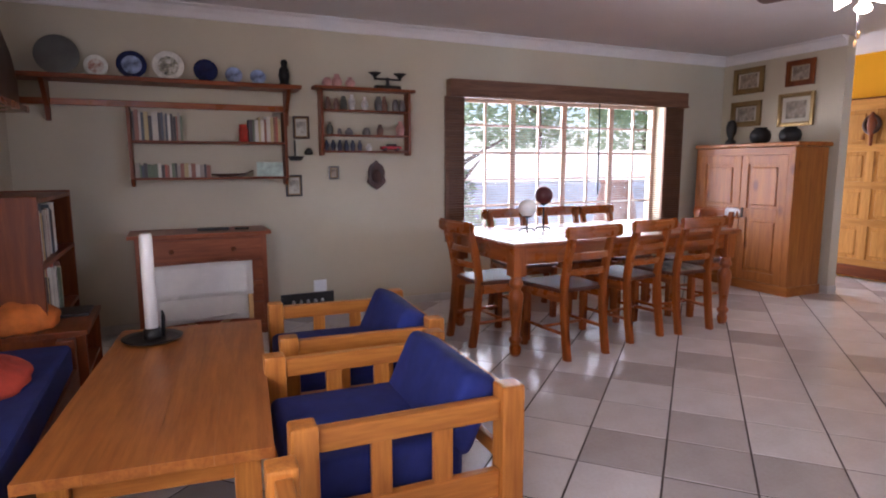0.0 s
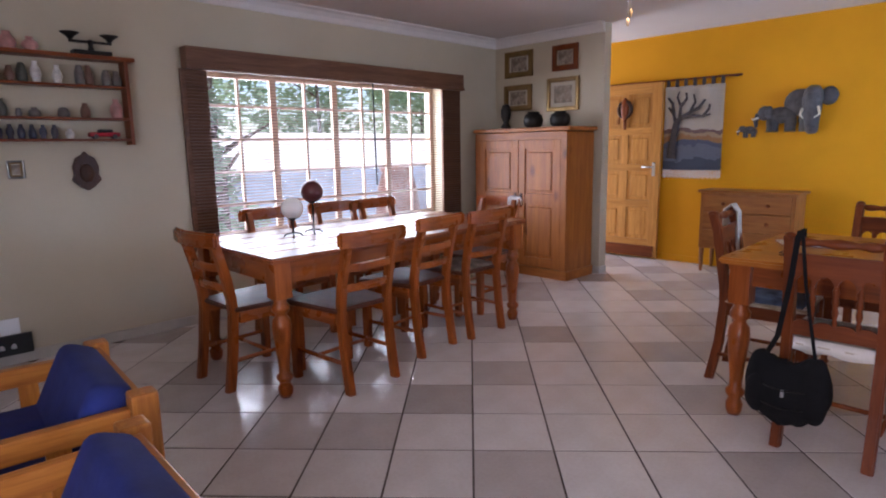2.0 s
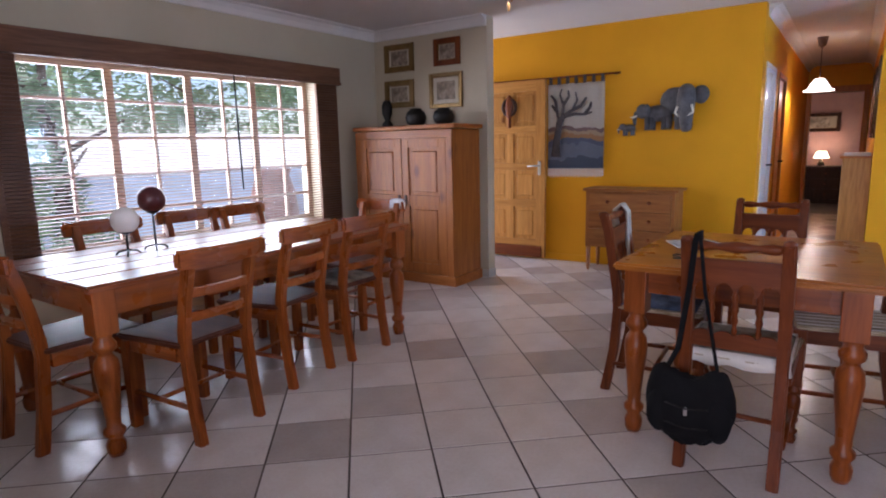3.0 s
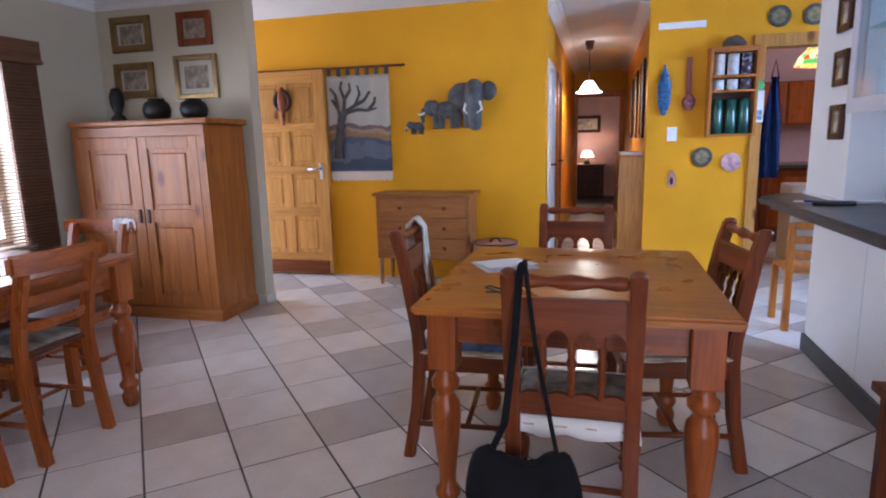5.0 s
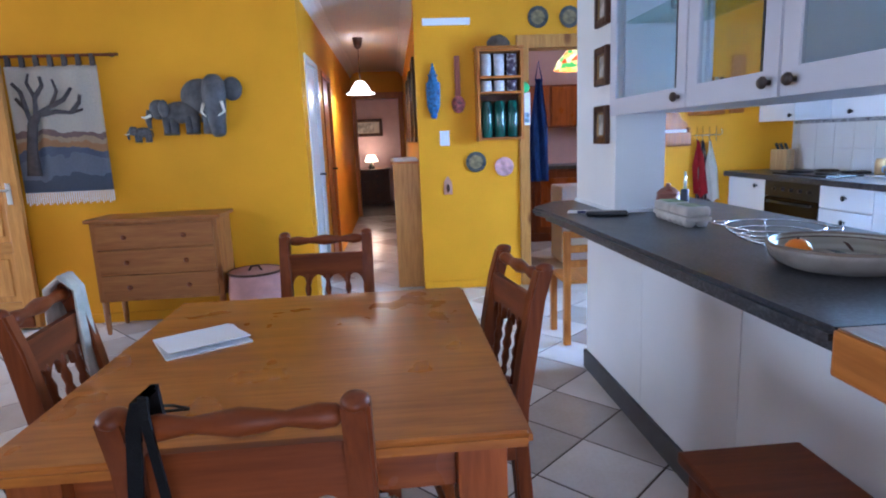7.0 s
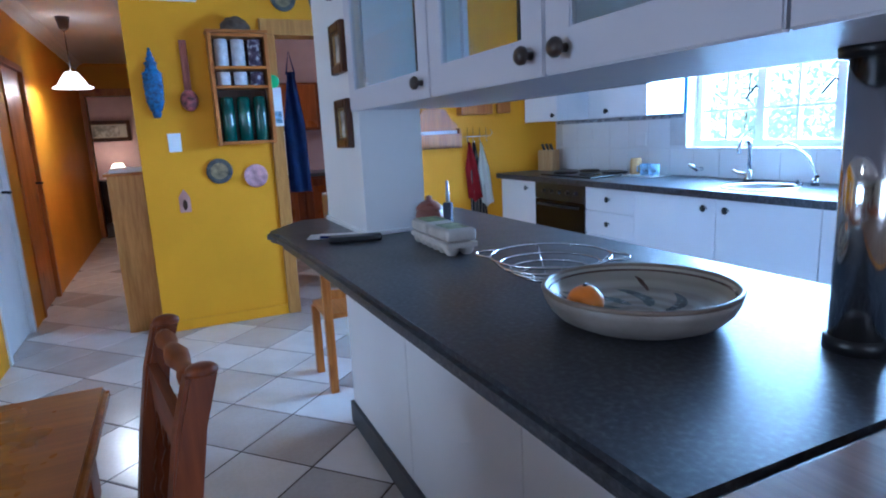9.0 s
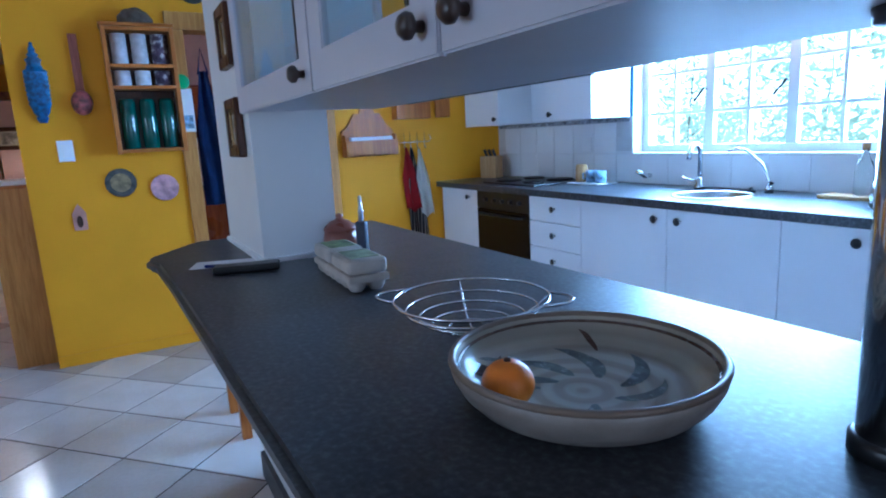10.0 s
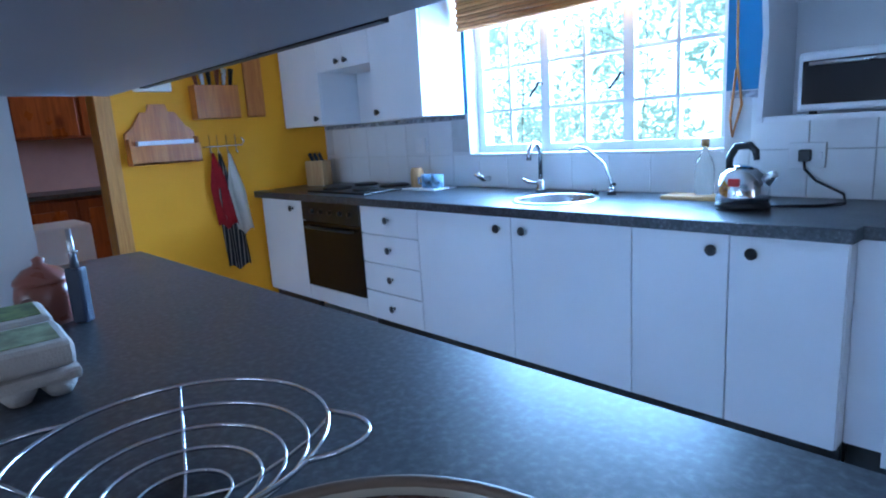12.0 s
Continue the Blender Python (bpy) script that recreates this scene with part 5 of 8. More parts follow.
for x, y, r in ((-0.14, -0.12, 0.09), (0.14, -0.12, 0.075), (-0.14, 0.1, 0.075), (0.14, 0.1, 0.09)):
    part("hotplate", lathe([(r, 0.012), (r, 0.022), (r - 0.01, 0.026), (0, 0.026)], 22, (x, y, 0)), M_IRON, hob)

sink = thing("round_sink", "round stainless steel sink set into the worktop", "sink", pose(5.77, -1.19, 0.9))
part("basin", lathe([(0.163, 0.0035), (0.158, -0.012), (0.15, -0.10), (0.13, -0.125), (0.03, -0.132)], 40, caps=False), M_STEEL, sink, "deep steel bowl")
part("rim", lathe([(0.1625, 0.003), (0.168, 0.007), (0.182, 0.006), (0.186, 0.0)], 40, caps=False), M_STEEL, sink)
part("drain", lathe([(0.031, -0.1315), (0.024, -0.136), (0, -0.136)], 18), M_IRON, sink)
mix = thing("mixer_tap", "chrome kitchen mixer tap behind the sink", "tap", pose(6.0, -1.40, 0.9))
part("base", lathe([(0.028, 0), (0.026, 0.02), (0.018, 0.03), (0.018, 0.06), (0.0, 0.065)], 18), M_CHROME, mix)
part("spout", tube([(0, 0, 0.05), (0, 0, 0.2), (-0.005, 0.03, 0.235), (-0.01, 0.075, 0.235), (-0.012, 0.1, 0.2), (-0.012, 0.105, 0.16)], 0.012, 10), M_CHROME, mix)
part("lever", tube([(0.02, 0, 0.045), (0.06, 0.02, 0.05), (0.085, 0.03, 0.065)], 0.008), M_CHROME, mix)
flt = thing("filter_tap", "slender chrome swan-neck filter tap", "tap", pose(5.62, -1.40, 0.9))
part("spout", tube([(0, 0, 0.0), (0, 0, 0.06), (0.03, 0.02, 0.14), (0.09, 0.05, 0.205), (0.13, 0.07, 0.215), (0.16, 0.09, 0.2)], 0.007, 10), M_CHROME, flt)
part("base", lathe([(0.02, 0), (0.018, 0.03), (0.01, 0.035), (0.0, 0.035)], 14), M_CHROME, flt)
part("lever", tube([(0, 0, 0.045), (-0.03, 0.03, 0.05)], 0.008), M_BLACK, flt)
solid("sink_plug", lathe([(0.02, 0), (0.022, 0.01), (0.008, 0.014), (0.008, 0.024), (0, 0.025)], 14), M_BLACK, "black sink plug on the worktop", "plug", pose(5.70, -1.385, 0.9))
solid("wall_tap", tube([(0, 0, 0), (0, 0.05, 0.0), (0.0, 0.07, 0.015), (0.03, 0.08, 0.03)], 0.014, 10), M_CHROME, "small chrome tap at the tiled wall", "tap", pose(6.42, SOUTH + 0.015, 0.95))

ket = thing("kettle", "stainless steel dome kettle with a black handle", "kettle", pose(5.01, -1.20, 0.9) @ Matrix.Diagonal((0.92, 0.92, 0.9, 1)))
part("base", lathe([(0.09, 0), (0.095, 0.012), (0.09, 0.03), (0, 0.03)], 28), M_BLACK, ket)
part("body", lathe([(0.092, 0.03), (0.094, 0.05), (0.09, 0.09), (0.075, 0.13), (0.045, 0.155), (0.02, 0.163), (0, 0.165)], 32), M_CHROME, ket)
part("handle", tube([(0.05, 0, 0.145), (0.05, 0, 0.19), (0.025, 0, 0.232), (-0.02, 0, 0.235), (-0.04, 0, 0.215), (-0.045, 0, 0.18)], [0.012, 0.014, 0.015, 0.015, 0.013, 0.01], 10), M_BLACK, ket)
part("spout", tube([(-0.075, 0, 0.1), (-0.1, 0, 0.125), (-0.112, 0, 0.13)], [0.022, 0.015, 0.012], 10), M_STEEL, ket)
part("switch", box(-0.02, 0.02, 0.083, 0.094, 0.09, 0.12, 0.004), plain("red_plastic", (0.5, 0.02, 0.015), 0.3), ket, "red switch")
part("power_cord", moved(tube([(4.90, -1.3, 0.906), (4.85, -1.34, 0.905), (4.76, -1.38, 0.905), (4.70, -1.46, 0.906), (4.72, -1.53, 0.93), (4.82, -1.56, 0.975), (4.864, -1.569, 1.02), (4.868, -1.569, 1.061)], 0.005), Matrix.Translation((-4.985, 1.27, -0.9))), M_BLACK, ket)
sock = thing("wall_socket", "white wall socket with a black plug", "socket", pose(4.90, SOUTH + 0.012, 1.055))
part("plate", box(-0.06, 0.06, 0, 0.012, -0.045, 0.045, 0.003), M_WINWHITE, sock)
part("plug", box(-0.018, 0.02, 0.012, 0.045, -0.02, 0.022, 0.006), M_BLACK, sock)
part("switch", box(-0.05, -0.035, 0.012, 0.016, -0.012, 0.012, 0.001), M_PAPER, sock)
s2 = thing("wall_socket", "white switch plate on the kitchen tiles", "socket", pose(6.955, SOUTH + 0.012, 1.14))
part("plate", box(-0.045, 0.045, 0, 0.01, -0.045, 0.045, 0.003), M_WINWHITE, s2)

def wall_unit(x0, x1, z0, z1, label, kx):
    c = thing("wall_cupboard", label, "cupboard", pose(0, 0, 0), "kitchen wall cupboards")
    part("body", box(x0, x1, SOUTH + 0.009, -1.215, z0, z1), M_MELA, c)
    for a, b, k in kx:
        d = part("door", box(a + 0.0015, b - 0.0015, -1.214, -1.195, z0 - 0.002, z1, 0.002), M_MELA, c)
        part("knob", moved(lathe([(0.008, 0), (0.007, 0.012), (0.016, 0.016), (0.017, 0.024), (0.0, 0.026)], 12), Matrix.Translation((k, -1.195, z0 + 0.04)) @ Matrix.Rotation(radians(-90), 4, "X")), M_BLACK, d)
    return c

wall_unit(7.53, 7.985, 1.302, 2.1, "tall white kitchen wall cupboard", [(7.53, 7.985, 7.57)])
wall_unit(7.0, 7.527, 1.62, 2.1, "short white cupboard over the extractor space", [(7.26, 7.527, 7.30), (7.0, 7.26, 7.215)])
wall_unit(6.585, 6.997, 1.302, 2.1, "tall white kitchen wall cupboard beside the window", [(6.585, 6.997, 6.95)])
hood_t = thing("extractor_recess", "white recess panel below the short cupboard", "panel", pose(0, 0, 0))
part("back_panel", box(7.001, 7.526, SOUTH + 0.01, SOUTH + 0.028, 1.302, 1.618), M_MELA, hood_t)
mcb = thing("microwave_shelf", "open white wall shelf with a curved side", "shelf", pose(0.01, 0, -0.037))
prof = [(-1.51, 1.22), (-1.195, 1.22), (-1.19, 1.24), (-1.2, 1.34), (-1.215, 1.44), (-1.22, 1.5), (-1.205, 1.57), (-1.195, 1.62), (-1.51, 1.62)]
part("side_panel", moved(slab(prof, 0, 0.018, 0, "yz"), Matrix.Translation((4.945, 0, 0))), M_MELA, mcb)
part("side_panel", moved(slab(prof, 0, 0.018, 0, "yz"), Matrix.Translation((4.10, 0, 0))), M_MELA, mcb)
part("bottom_board", box(4.118, 4.945, -1.51, -1.2, 1.22, 1.238), M_MELA, mcb)
part("upper_box", box(4.10, 4.963, -1.51, -1.195, 1.62, 2.1, 0.002), M_MELA, mcb)
part("back_panel", box(4.118, 4.945, -1.512, -1.505, 1.238, 1.62), M_MELA, mcb)
to = thing("toaster_oven", "white toaster oven with a dark glass door on the shelf", "toaster oven", pose(4.66, -1.345, 1.201) @ Matrix.Diagonal((1.0, 1.0, 0.88, 1)))
part("shell", box(-0.21, 0.21, -0.13, 0.115, 0.012, 0.215, 0.012), M_MELA, to)
part("door_glass", box(-0.1, 0.195, 0.115, 0.122, 0.035, 0.185, 0.003), M_OVEN, to)
part("handle", tube([(-0.08, 0.122, 0.172), (-0.08, 0.145, 0.172), (0.17, 0.145, 0.172), (0.17, 0.122, 0.172)], 0.006), M_STEEL, to)
for x in (-0.17, 0.17):
    part("foot", lathe([(0.012, 0), (0.012, 0.014)], 8, (x, 0.08, 0)), M_BLACK, to)

def tiled_splash():
    """White glazed wall tiles on the south wall, with a border row."""
    p = tagged(new("trim_8"), "white glazed kitchen wall tiles", "tiles", "", "structure")
    m = plain("white_glazed_tile", (0.83, 0.84, 0.85), 0.15, var=0.03, scale=4, bump=0.02)
    mb = plain("grey_border_tile", (0.32, 0.34, 0.38), 0.3, var=0.7, scale=40)
    grout = box(2.92, 7.995, SOUTH + 0.0005, SOUTH + 0.005, 0.88, 1.07)
    bx(grout, 2.92, KWIN[0] - 0.002, SOUTH + 0.0005, SOUTH + 0.005, 1.07, 1.301)
    bx(grout, KWIN[1] + 0.002, 7.995, SOUTH + 0.0005, SOUTH + 0.005, 1.095, 1.335)
    part("grout_bed", grout, plain("white_grout", (0.6, 0.6, 0.6), 0.8), p)
    x = 3.5
    while x < 7.9:
        for z0, z1 in ((0.903, 1.075), (1.079, 1.27)):
            x1 = min(x + 0.196, 7.98)
            if z0 > 1.0 and x1 > KWIN[0] - 0.01 and x < KWIN[1] + 0.01:
                continue
            part("tile", box(x, x1, SOUTH + 0.005, SOUTH + 0.0095, z0, z1, 0.0015, 1), m, p)
        x += 0.2
    for a, b in ((3.5, KWIN[0] - 0.02), (KWIN[1] + 0.02, 7.98)):
        part("border_tile", box(a, b, SOUTH + 0.005, SOUTH + 0.0115, 1.274, 1.299, 0.002, 1), mb, p, "grey patterned border strip")


tiled_splash()
bpm = plain("blue_wall_face", (0.06, 0.20, 0.40), 0.55, var=0.06, scale=2)
for nm, a in (("panel_blue_1", (KWIN[1] + 0.003, 6.58 + 0.45)), ("panel_blue_2", (4.1, KWIN[0] - 0.003))):
    structure("trim_9" if nm.endswith("1") else "trim_10", box(a[0], a[1], SOUTH + 0.001, SOUTH + 0.006, 1.303, CEIL - 0.1), bpm, "blue painted kitchen wall beside the window", "wall")
structure("trim_11", box(KWIN[0] - 0.003, KWIN[1] + 0.003, SOUTH + 0.001, SOUTH + 0.006, KWIN[3] + 0.003, CEIL - 0.1), bpm, "blue painted wall over the kitchen window", "wall")
rb = thing("bamboo_blind", "rolled orange bamboo blind at the kitchen window head", "blind", pose(5.87, -1.455, 0))
M_BAMBOO = wood("orange_bamboo", (0.58, 0.26, 0.06), (0.35, 0.13, 0.03), 0.5, 0, False)
for k in range(14):
    part("bamboo_slat", moved(lathe([(0.0112, -0.69), (0.0112, 0.69)], 8), Matrix.Translation((0, -0.012 * (k % 2), 1.735 + k * 0.0185)) @ Matrix.Rotation(radians(90), 4, "Y")), M_BAMBOO, rb)
part("head_rail", box(-0.7, 0.7, -0.05, 0.02, 2.0, 2.03, 0.004), M_BAMBOO, rb)
tagged(link("blind_cord", tube([(5.15, -1.48, 1.9), (5.145, -1.48, 1.5), (5.14, -1.475, 1.4), (5.12, -1.475, 1.25), (5.15, -1.475, 1.13), (5.16, -1.475, 1.2), (5.145, -1.48, 1.38)], 0.005), M_BAMBOO), "orange blind cord looped at the wall", "cord")

# things on the kitchen worktop
kb = thing("knife_block", "pale wooden knife block in the corner", "knife block", pose(7.84, -1.33, 0.9, 0, 0, 20))
part("block", box(-0.075, 0.075, -0.05, 0.05, 0, 0.17, 0.006), M_PALEW, kb)
for k in range(3):
    part("knife_handle", moved(box(-0.01, 0.01, -0.008, 0.008, 0, 0.06, 0.003), Matrix.Translation((-0.04 + 0.04 * k, 0, 0.165)) @ Matrix.Rotation(radians(25), 4, "Y")), M_BLACK, kb)
M_BLUEMUG = plain("blue_white_enamel", (0.25, 0.38, 0.55), 0.3, var=0.8, scale=30)
solid("tray", box(-0.16, 0.16, -0.09, 0.09, 0, 0.008, 0.003), M_WINWHITE, "white tray on the worktop", "tray", pose(6.78, -1.36, 0.9))
solid("jar", lathe([(0.035, 0), (0.04, 0.01), (0.04, 0.09), (0.034, 0.1), (0.034, 0.11), (0, 0.112)], 18), M_PALEW, "ochre storage jar on the tray", "jar", pose(6.86, -1.37, 0.908))
for x in (6.75, 6.67):
    mg = thing("mug", "blue and white mug on the tray", "mug", pose(x, -1.35, 0.908), "mugs on the tray")
    part("cup", lathe([(0.03, 0), (0.035, 0.01), (0.036, 0.075), (0.033, 0.075), (0.031, 0.01), (0, 0.008)], 20), M_BLUEMUG, mg)
    part("handle", tube([(0.03, 0.01, 0.06), (0.06, 0.015, 0.055), (0.06, 0.015, 0.025), (0.03, 0.01, 0.02)], 0.005), M_BLUEMUG, mg)
bot = thing("bottle", "clear glass bottle with a pale cap on a board", "bottle", pose(5.22, -1.40, 0.918))
part("glass", lathe([(0.034, 0), (0.036, 0.01), (0.036, 0.1), (0.028, 0.13), (0.013, 0.16), (0.013, 0.19), (0, 0.19)], 18), M_CLEAR, bot)
part("cap", lathe([(0.015, 0.185), (0.015, 0.21), (0, 0.212)], 14), M_PALEW, bot)
solid("chopping_board", box(-0.12, 0.12, -0.06, 0.06, 0, 0.016, 0.004), M_PALEW_X, "small wooden board on the worktop", "board", pose(5.24, -1.38, 0.9))
solid("chopping_board", box(-0.06, 0.06, -0.04, 0.04, 0, 0.012, 0.004), M_PAPER, "small pale board beside the kettle", "board", pose(5.09, -1.36, 0.9))

# ---- things on the breakfast counter ----
bowl = thing("stoneware_bowl", "wide grey stoneware bowl with a painted interior", "bowl", pose(4.493, 0.797, 0.9) @ Matrix.Diagonal((1.105, 1.105, 1, 1)))
def bowl_mat():
    m = Mat("painted_stoneware", (0.5, 0.46, 0.42), 0.22)
    w = m.node("ShaderNodeTexWave", Scale=11.0, Distortion=1.2)
    w.wave_type, w.rings_direction = "RINGS", "Z"
    m.link(m.coords(), w.inputs["Vector"])
    c = m.ramp(w.outputs["Fac"], [(0.2, (0.38, 0.345, 0.28)), (0.8, (0.50, 0.46, 0.38))])
    c = m.mix(0.6, c, m.ramp(m.noise(9, 4.0), [(0.35, (0.75, 0.8, 0.8)), (0.65, (1, 1, 1))]), "MULTIPLY")
    m.color(c)
    m.bump(w.outputs["Fac"], 0.25, 0.004)
    return m.m
M_BOWLIN = bowl_mat()
M_BOWLOUT = plain("grey_speckled_glaze", (0.24, 0.21, 0.185), 0.38, var=0.18, scale=20)
BOWL_IN = [(0.0, 0.0105), (0.06, 0.0115), (0.1, 0.015), (0.128, 0.027), (0.144, 0.045), (0.1505, 0.0625)]
part("body", lathe([(0.1, 0.0), (0.112, 0.002), (0.132, 0.012), (0.146, 0.028), (0.154, 0.045), (0.157, 0.06), (0.151, 0.0632)], 64, caps=False), M_BOWLOUT, bowl)
part("interior", lathe(BOWL_IN[::-1], 64, caps=False), M_BOWLIN, bowl, "cream glazed interior with throwing rings")


def bowl_depth(r):
    for (r0, z0), (r1, z1) in zip(BOWL_IN, BOWL_IN[1:]):
        if r <= r1:
            return z0 + (z1 - z0) * (r - r0) / (r1 - r0)
    return BOWL_IN[-1][1]


def painted_leaf(turn, r0, length, width, bend):
    """A brushed leaf lying on the bowl's inner face."""
    bm = bmesh.new()
    rows = []
    for k in range(9):
        u = k / 8
        r, a = r0 + length * math.sin(u * 1.4), turn + bend * u
        w = width * math.sin(math.pi * min(1, u * 0.96 + 0.03)) ** 0.7 + 0.0008
        row = []
        for q in (-1, 1):
            x, y = r * math.cos(a) - q * w * math.sin(a), r * math.sin(a) + q * w * math.cos(a)
            row.append(bm.verts.new((x, y, bowl_depth(math.hypot(x, y)) + 0.0006)))
        rows.append(row)
    for a_, b_ in zip(rows, rows[1:]):
        bm.faces.new((a_[0], a_[1], b_[1], b_[0]))
    return bm


M_LEAFGLAZE = plain("grey_green_brushwork", (0.15, 0.17, 0.16), 0.25, var=0.5, scale=40, bump=0)
M_BROWNGLAZE = plain("brown_brushwork", (0.10, 0.06, 0.045), 0.25, var=0.4, scale=40, bump=0)
for turn, r0, ln, wd, bend, gm in ((0.3, 0.035, 0.08, 0.013, 0.9, 0), (0.9, 0.05, 0.075, 0.011, -0.6, 0), (-0.4, 0.04, 0.07, 0.012, 0.7, 0), (-1.2, 0.04, 0.075, 0.013, 0.8, 0), (-2.0, 0.045, 0.07, 0.012, 0.7, 0), (2.7, 0.04, 0.07, 0.012, -0.6, 0), (-2.8, 0.04, 0.06, 0.011, 0.8, 0), (0.65, 0.09, 0.05, 0.016, 0.15, 1), (0.2, 0.1, 0.035, 0.006, 0.4, 0), (-0.9, 0.11, 0.03, 0.004, 0.2, 1)):
    part("painted_leaf", painted_leaf(turn, r0, ln, wd, bend), M_BROWNGLAZE if gm else M_LEAFGLAZE, bowl, "brushed brown petal" if gm else "brushed grey-green leaf")
part("band", tube([(0.1462 * math.cos(a * math.pi / 24), 0.1462 * math.sin(a * math.pi / 24), 0.0525) for a in range(48)], 0.0022, 6, closed=True), M_BROWNGLAZE, bowl, "dark band under the rim")
part("rim", tube([(0.1535 * math.cos(a * math.pi / 24), 0.1535 * math.sin(a * math.pi / 24), 0.0615) for a in range(48)], 0.0048, 8, closed=True), plain("brown_rim_glaze", (0.17, 0.125, 0.09), 0.35, var=0.25), bowl, "brown glazed rim")
ob_ = thing("orange", "small orange lying in the bowl", "fruit", pose(4.495, 0.915, 0.9505))
def orange_skin():
    m = Mat("orange_peel", (0.75, 0.27, 0.02), 0.4)
    n1 = m.noise(160, 2.0)
    m.color(m.ramp(m.noise(8, 3.0), [(0.3, (0.62, 0.15, 0.006)), (0.7, (0.8, 0.26, 0.012))]))
    m.bump(n1, 0.3, 0.002)
    return m.m
part("fruit", ball(0.032, 0.032, 0.029, (0, 0, 0), 28), orange_skin(), ob_)
part("stem", lathe([(0.005, 0.028), (0.004, 0.032), (0, 0.033)], 8), M_DARKW, ob_)
rack = thing("wire_bowl", "shallow chrome wire bowl with two handles", "wire bowl", pose(4.815, 0.765, 0.9, 0, 0, 46) @ Matrix.Diagonal((0.95, 0.95, 1.2, 1)))
def ring(r, z, th, n=56):
    return tube([(r * math.cos(2 * math.pi * k / n), r * math.sin(2 * math.pi * k / n), z) for k in range(n)], th, 6, closed=True)
for r, z in ((0.045, 0.004), (0.075, 0.012), (0.1, 0.022), (0.124, 0.034), (0.146, 0.05)):
    part("ring", ring(r, z, 0.0022), M_CHROME, rack)
for a in (0.35, 1.9, 3.4, 5.1):
    part("rib", tube([(r * math.cos(a), r * math.sin(a), z - 0.002) for r, z in ((0.0, 0.003), (0.045, 0.004), (0.075, 0.012), (0.1, 0.022), (0.124, 0.034), (0.146, 0.05))], 0.002, 6), M_CHROME, rack)
for s in (0, math.pi):
    part("handle", tube([((0.146 + 0.042 * math.cos(k * math.pi / 12)) * math.cos(s + 0.055 * k), (0.146 + 0.042 * math.cos(k * math.pi / 12)) * math.sin(s + 0.055 * k), 0.05) for k in range(-6, 7)], 0.0024, 6), M_CHROME, rack)
egg = thing("egg_carton", "grey pulp egg carton with a green label", "egg carton", pose(5.345, 0.80, 0.9, 0, 0, -3) @ Matrix.Diagonal((1.1, 1.0, 1.0, 1)))
M_PULP = plain("grey_pulp", (0.52, 0.47, 0.42), 0.9, var=0.15, scale=14, bump=0.5, bdist=0.003)
tray = box(-0.145, 0.145, -0.05, 0.05, 0.022, 0.04, 0.006)
for i in range(6):
    for j in (-1, 1):
        moved_b = lathe([(0.014, 0.0), (0.022, 0.012), (0.024, 0.034)], 12, (-0.118 + i * 0.0472, j * 0.024, 0), tray)
part("tray", tray, M_PULP, egg)
lidb = bmesh.new()
bx(lidb, -0.143, -0.01, -0.048, 0.048, 0.041, 0.078, 0.014, 3)
bx(lidb, 0.01, 0.143, -0.048, 0.048, 0.041, 0.078, 0.014, 3)
bx(lidb, -0.03, 0.03, -0.04, 0.04, 0.041, 0.062, 0.006, 2)
part("lid", lidb, M_PULP, egg)
part("label", box(0.03, 0.125, -0.034, 0.034, 0.0785, 0.0795), plain("green_yellow_label", (0.14, 0.18, 0.06), 0.6, var=0.7, scale=30), egg, "green and yellow label")
part("label", box(-0.125, -0.03, -0.034, 0.034, 0.0785, 0.0795), plain("pale_green_label", (0.25, 0.28, 0.16), 0.6, var=0.6, scale=30), egg)
pot = thing("clay_pot", "red-brown glazed clay pot with a lid", "pot", pose(5.635, 0.715, 0.9) @ Matrix.Diagonal((0.86, 0.86, 0.93, 1)))
M_CLAY = plain("red_brown_glaze", (0.22, 0.075, 0.05), 0.28, var=0.2, scale=8)
part("body", lathe([(0.05, 0), (0.058, 0.02), (0.06, 0.06), (0.055, 0.085), (0.05, 0.09), (0, 0.09)], 28), M_CLAY, pot)
part("lid", lathe([(0.058, 0.09), (0.056, 0.098), (0.035, 0.118), (0.014, 0.125), (0.011, 0.13), (0.014, 0.138), (0.0, 0.145)], 24), M_CLAY, pot)
part("lug", ball(0.012, 0.02, 0.012, (-0.045, 0.04, 0.055), 10), M_CLAY, pot)
lt = thing("gas_lighter", "blue and black gas lighter standing on the counter", "lighter", pose(5.575, 0.668, 0.9, 0, 0, 40))
part("handle", box(-0.016, 0.016, -0.012, 0.012, 0, 0.11, 0.006), plain("dark_blue_plastic", (0.004, 0.008, 0.03), 0.5), lt)
part("nozzle", tube([(0, 0, 0.1), (0, 0, 0.15), (0, 0, 0.185)], [0.009, 0.006, 0.005], 8), M_STEEL, lt)
part("spring_ring", ring(0.008, 0.14, 0.002, 16), M_STEEL, lt)
solid("letter", box(-0.11, 0.07, -0.05, 0.05, 0, 0.002), M_PAPER, "white letter lying on the counter", "paper", pose(5.80, 1.05, 0.9, 0, 0, 70))
ph = thing("black_case", "black spectacle case lying on the counter", "case", pose(5.637, 0.995, 0.9, 0, 0, -17))
part("shell", box(-0.028, 0.028, -0.09, 0.09, 0.001, 0.022, 0.009, 3), M_BLACK, ph)
solid("pen", tube([(-0.07, 0, 0.006), (0.07, 0, 0.006)], 0.005, 8), M_NAVY, "dark blue pen beside the case", "pen", pose(5.715, 1.03, 0.9025, 0, 0, 62))

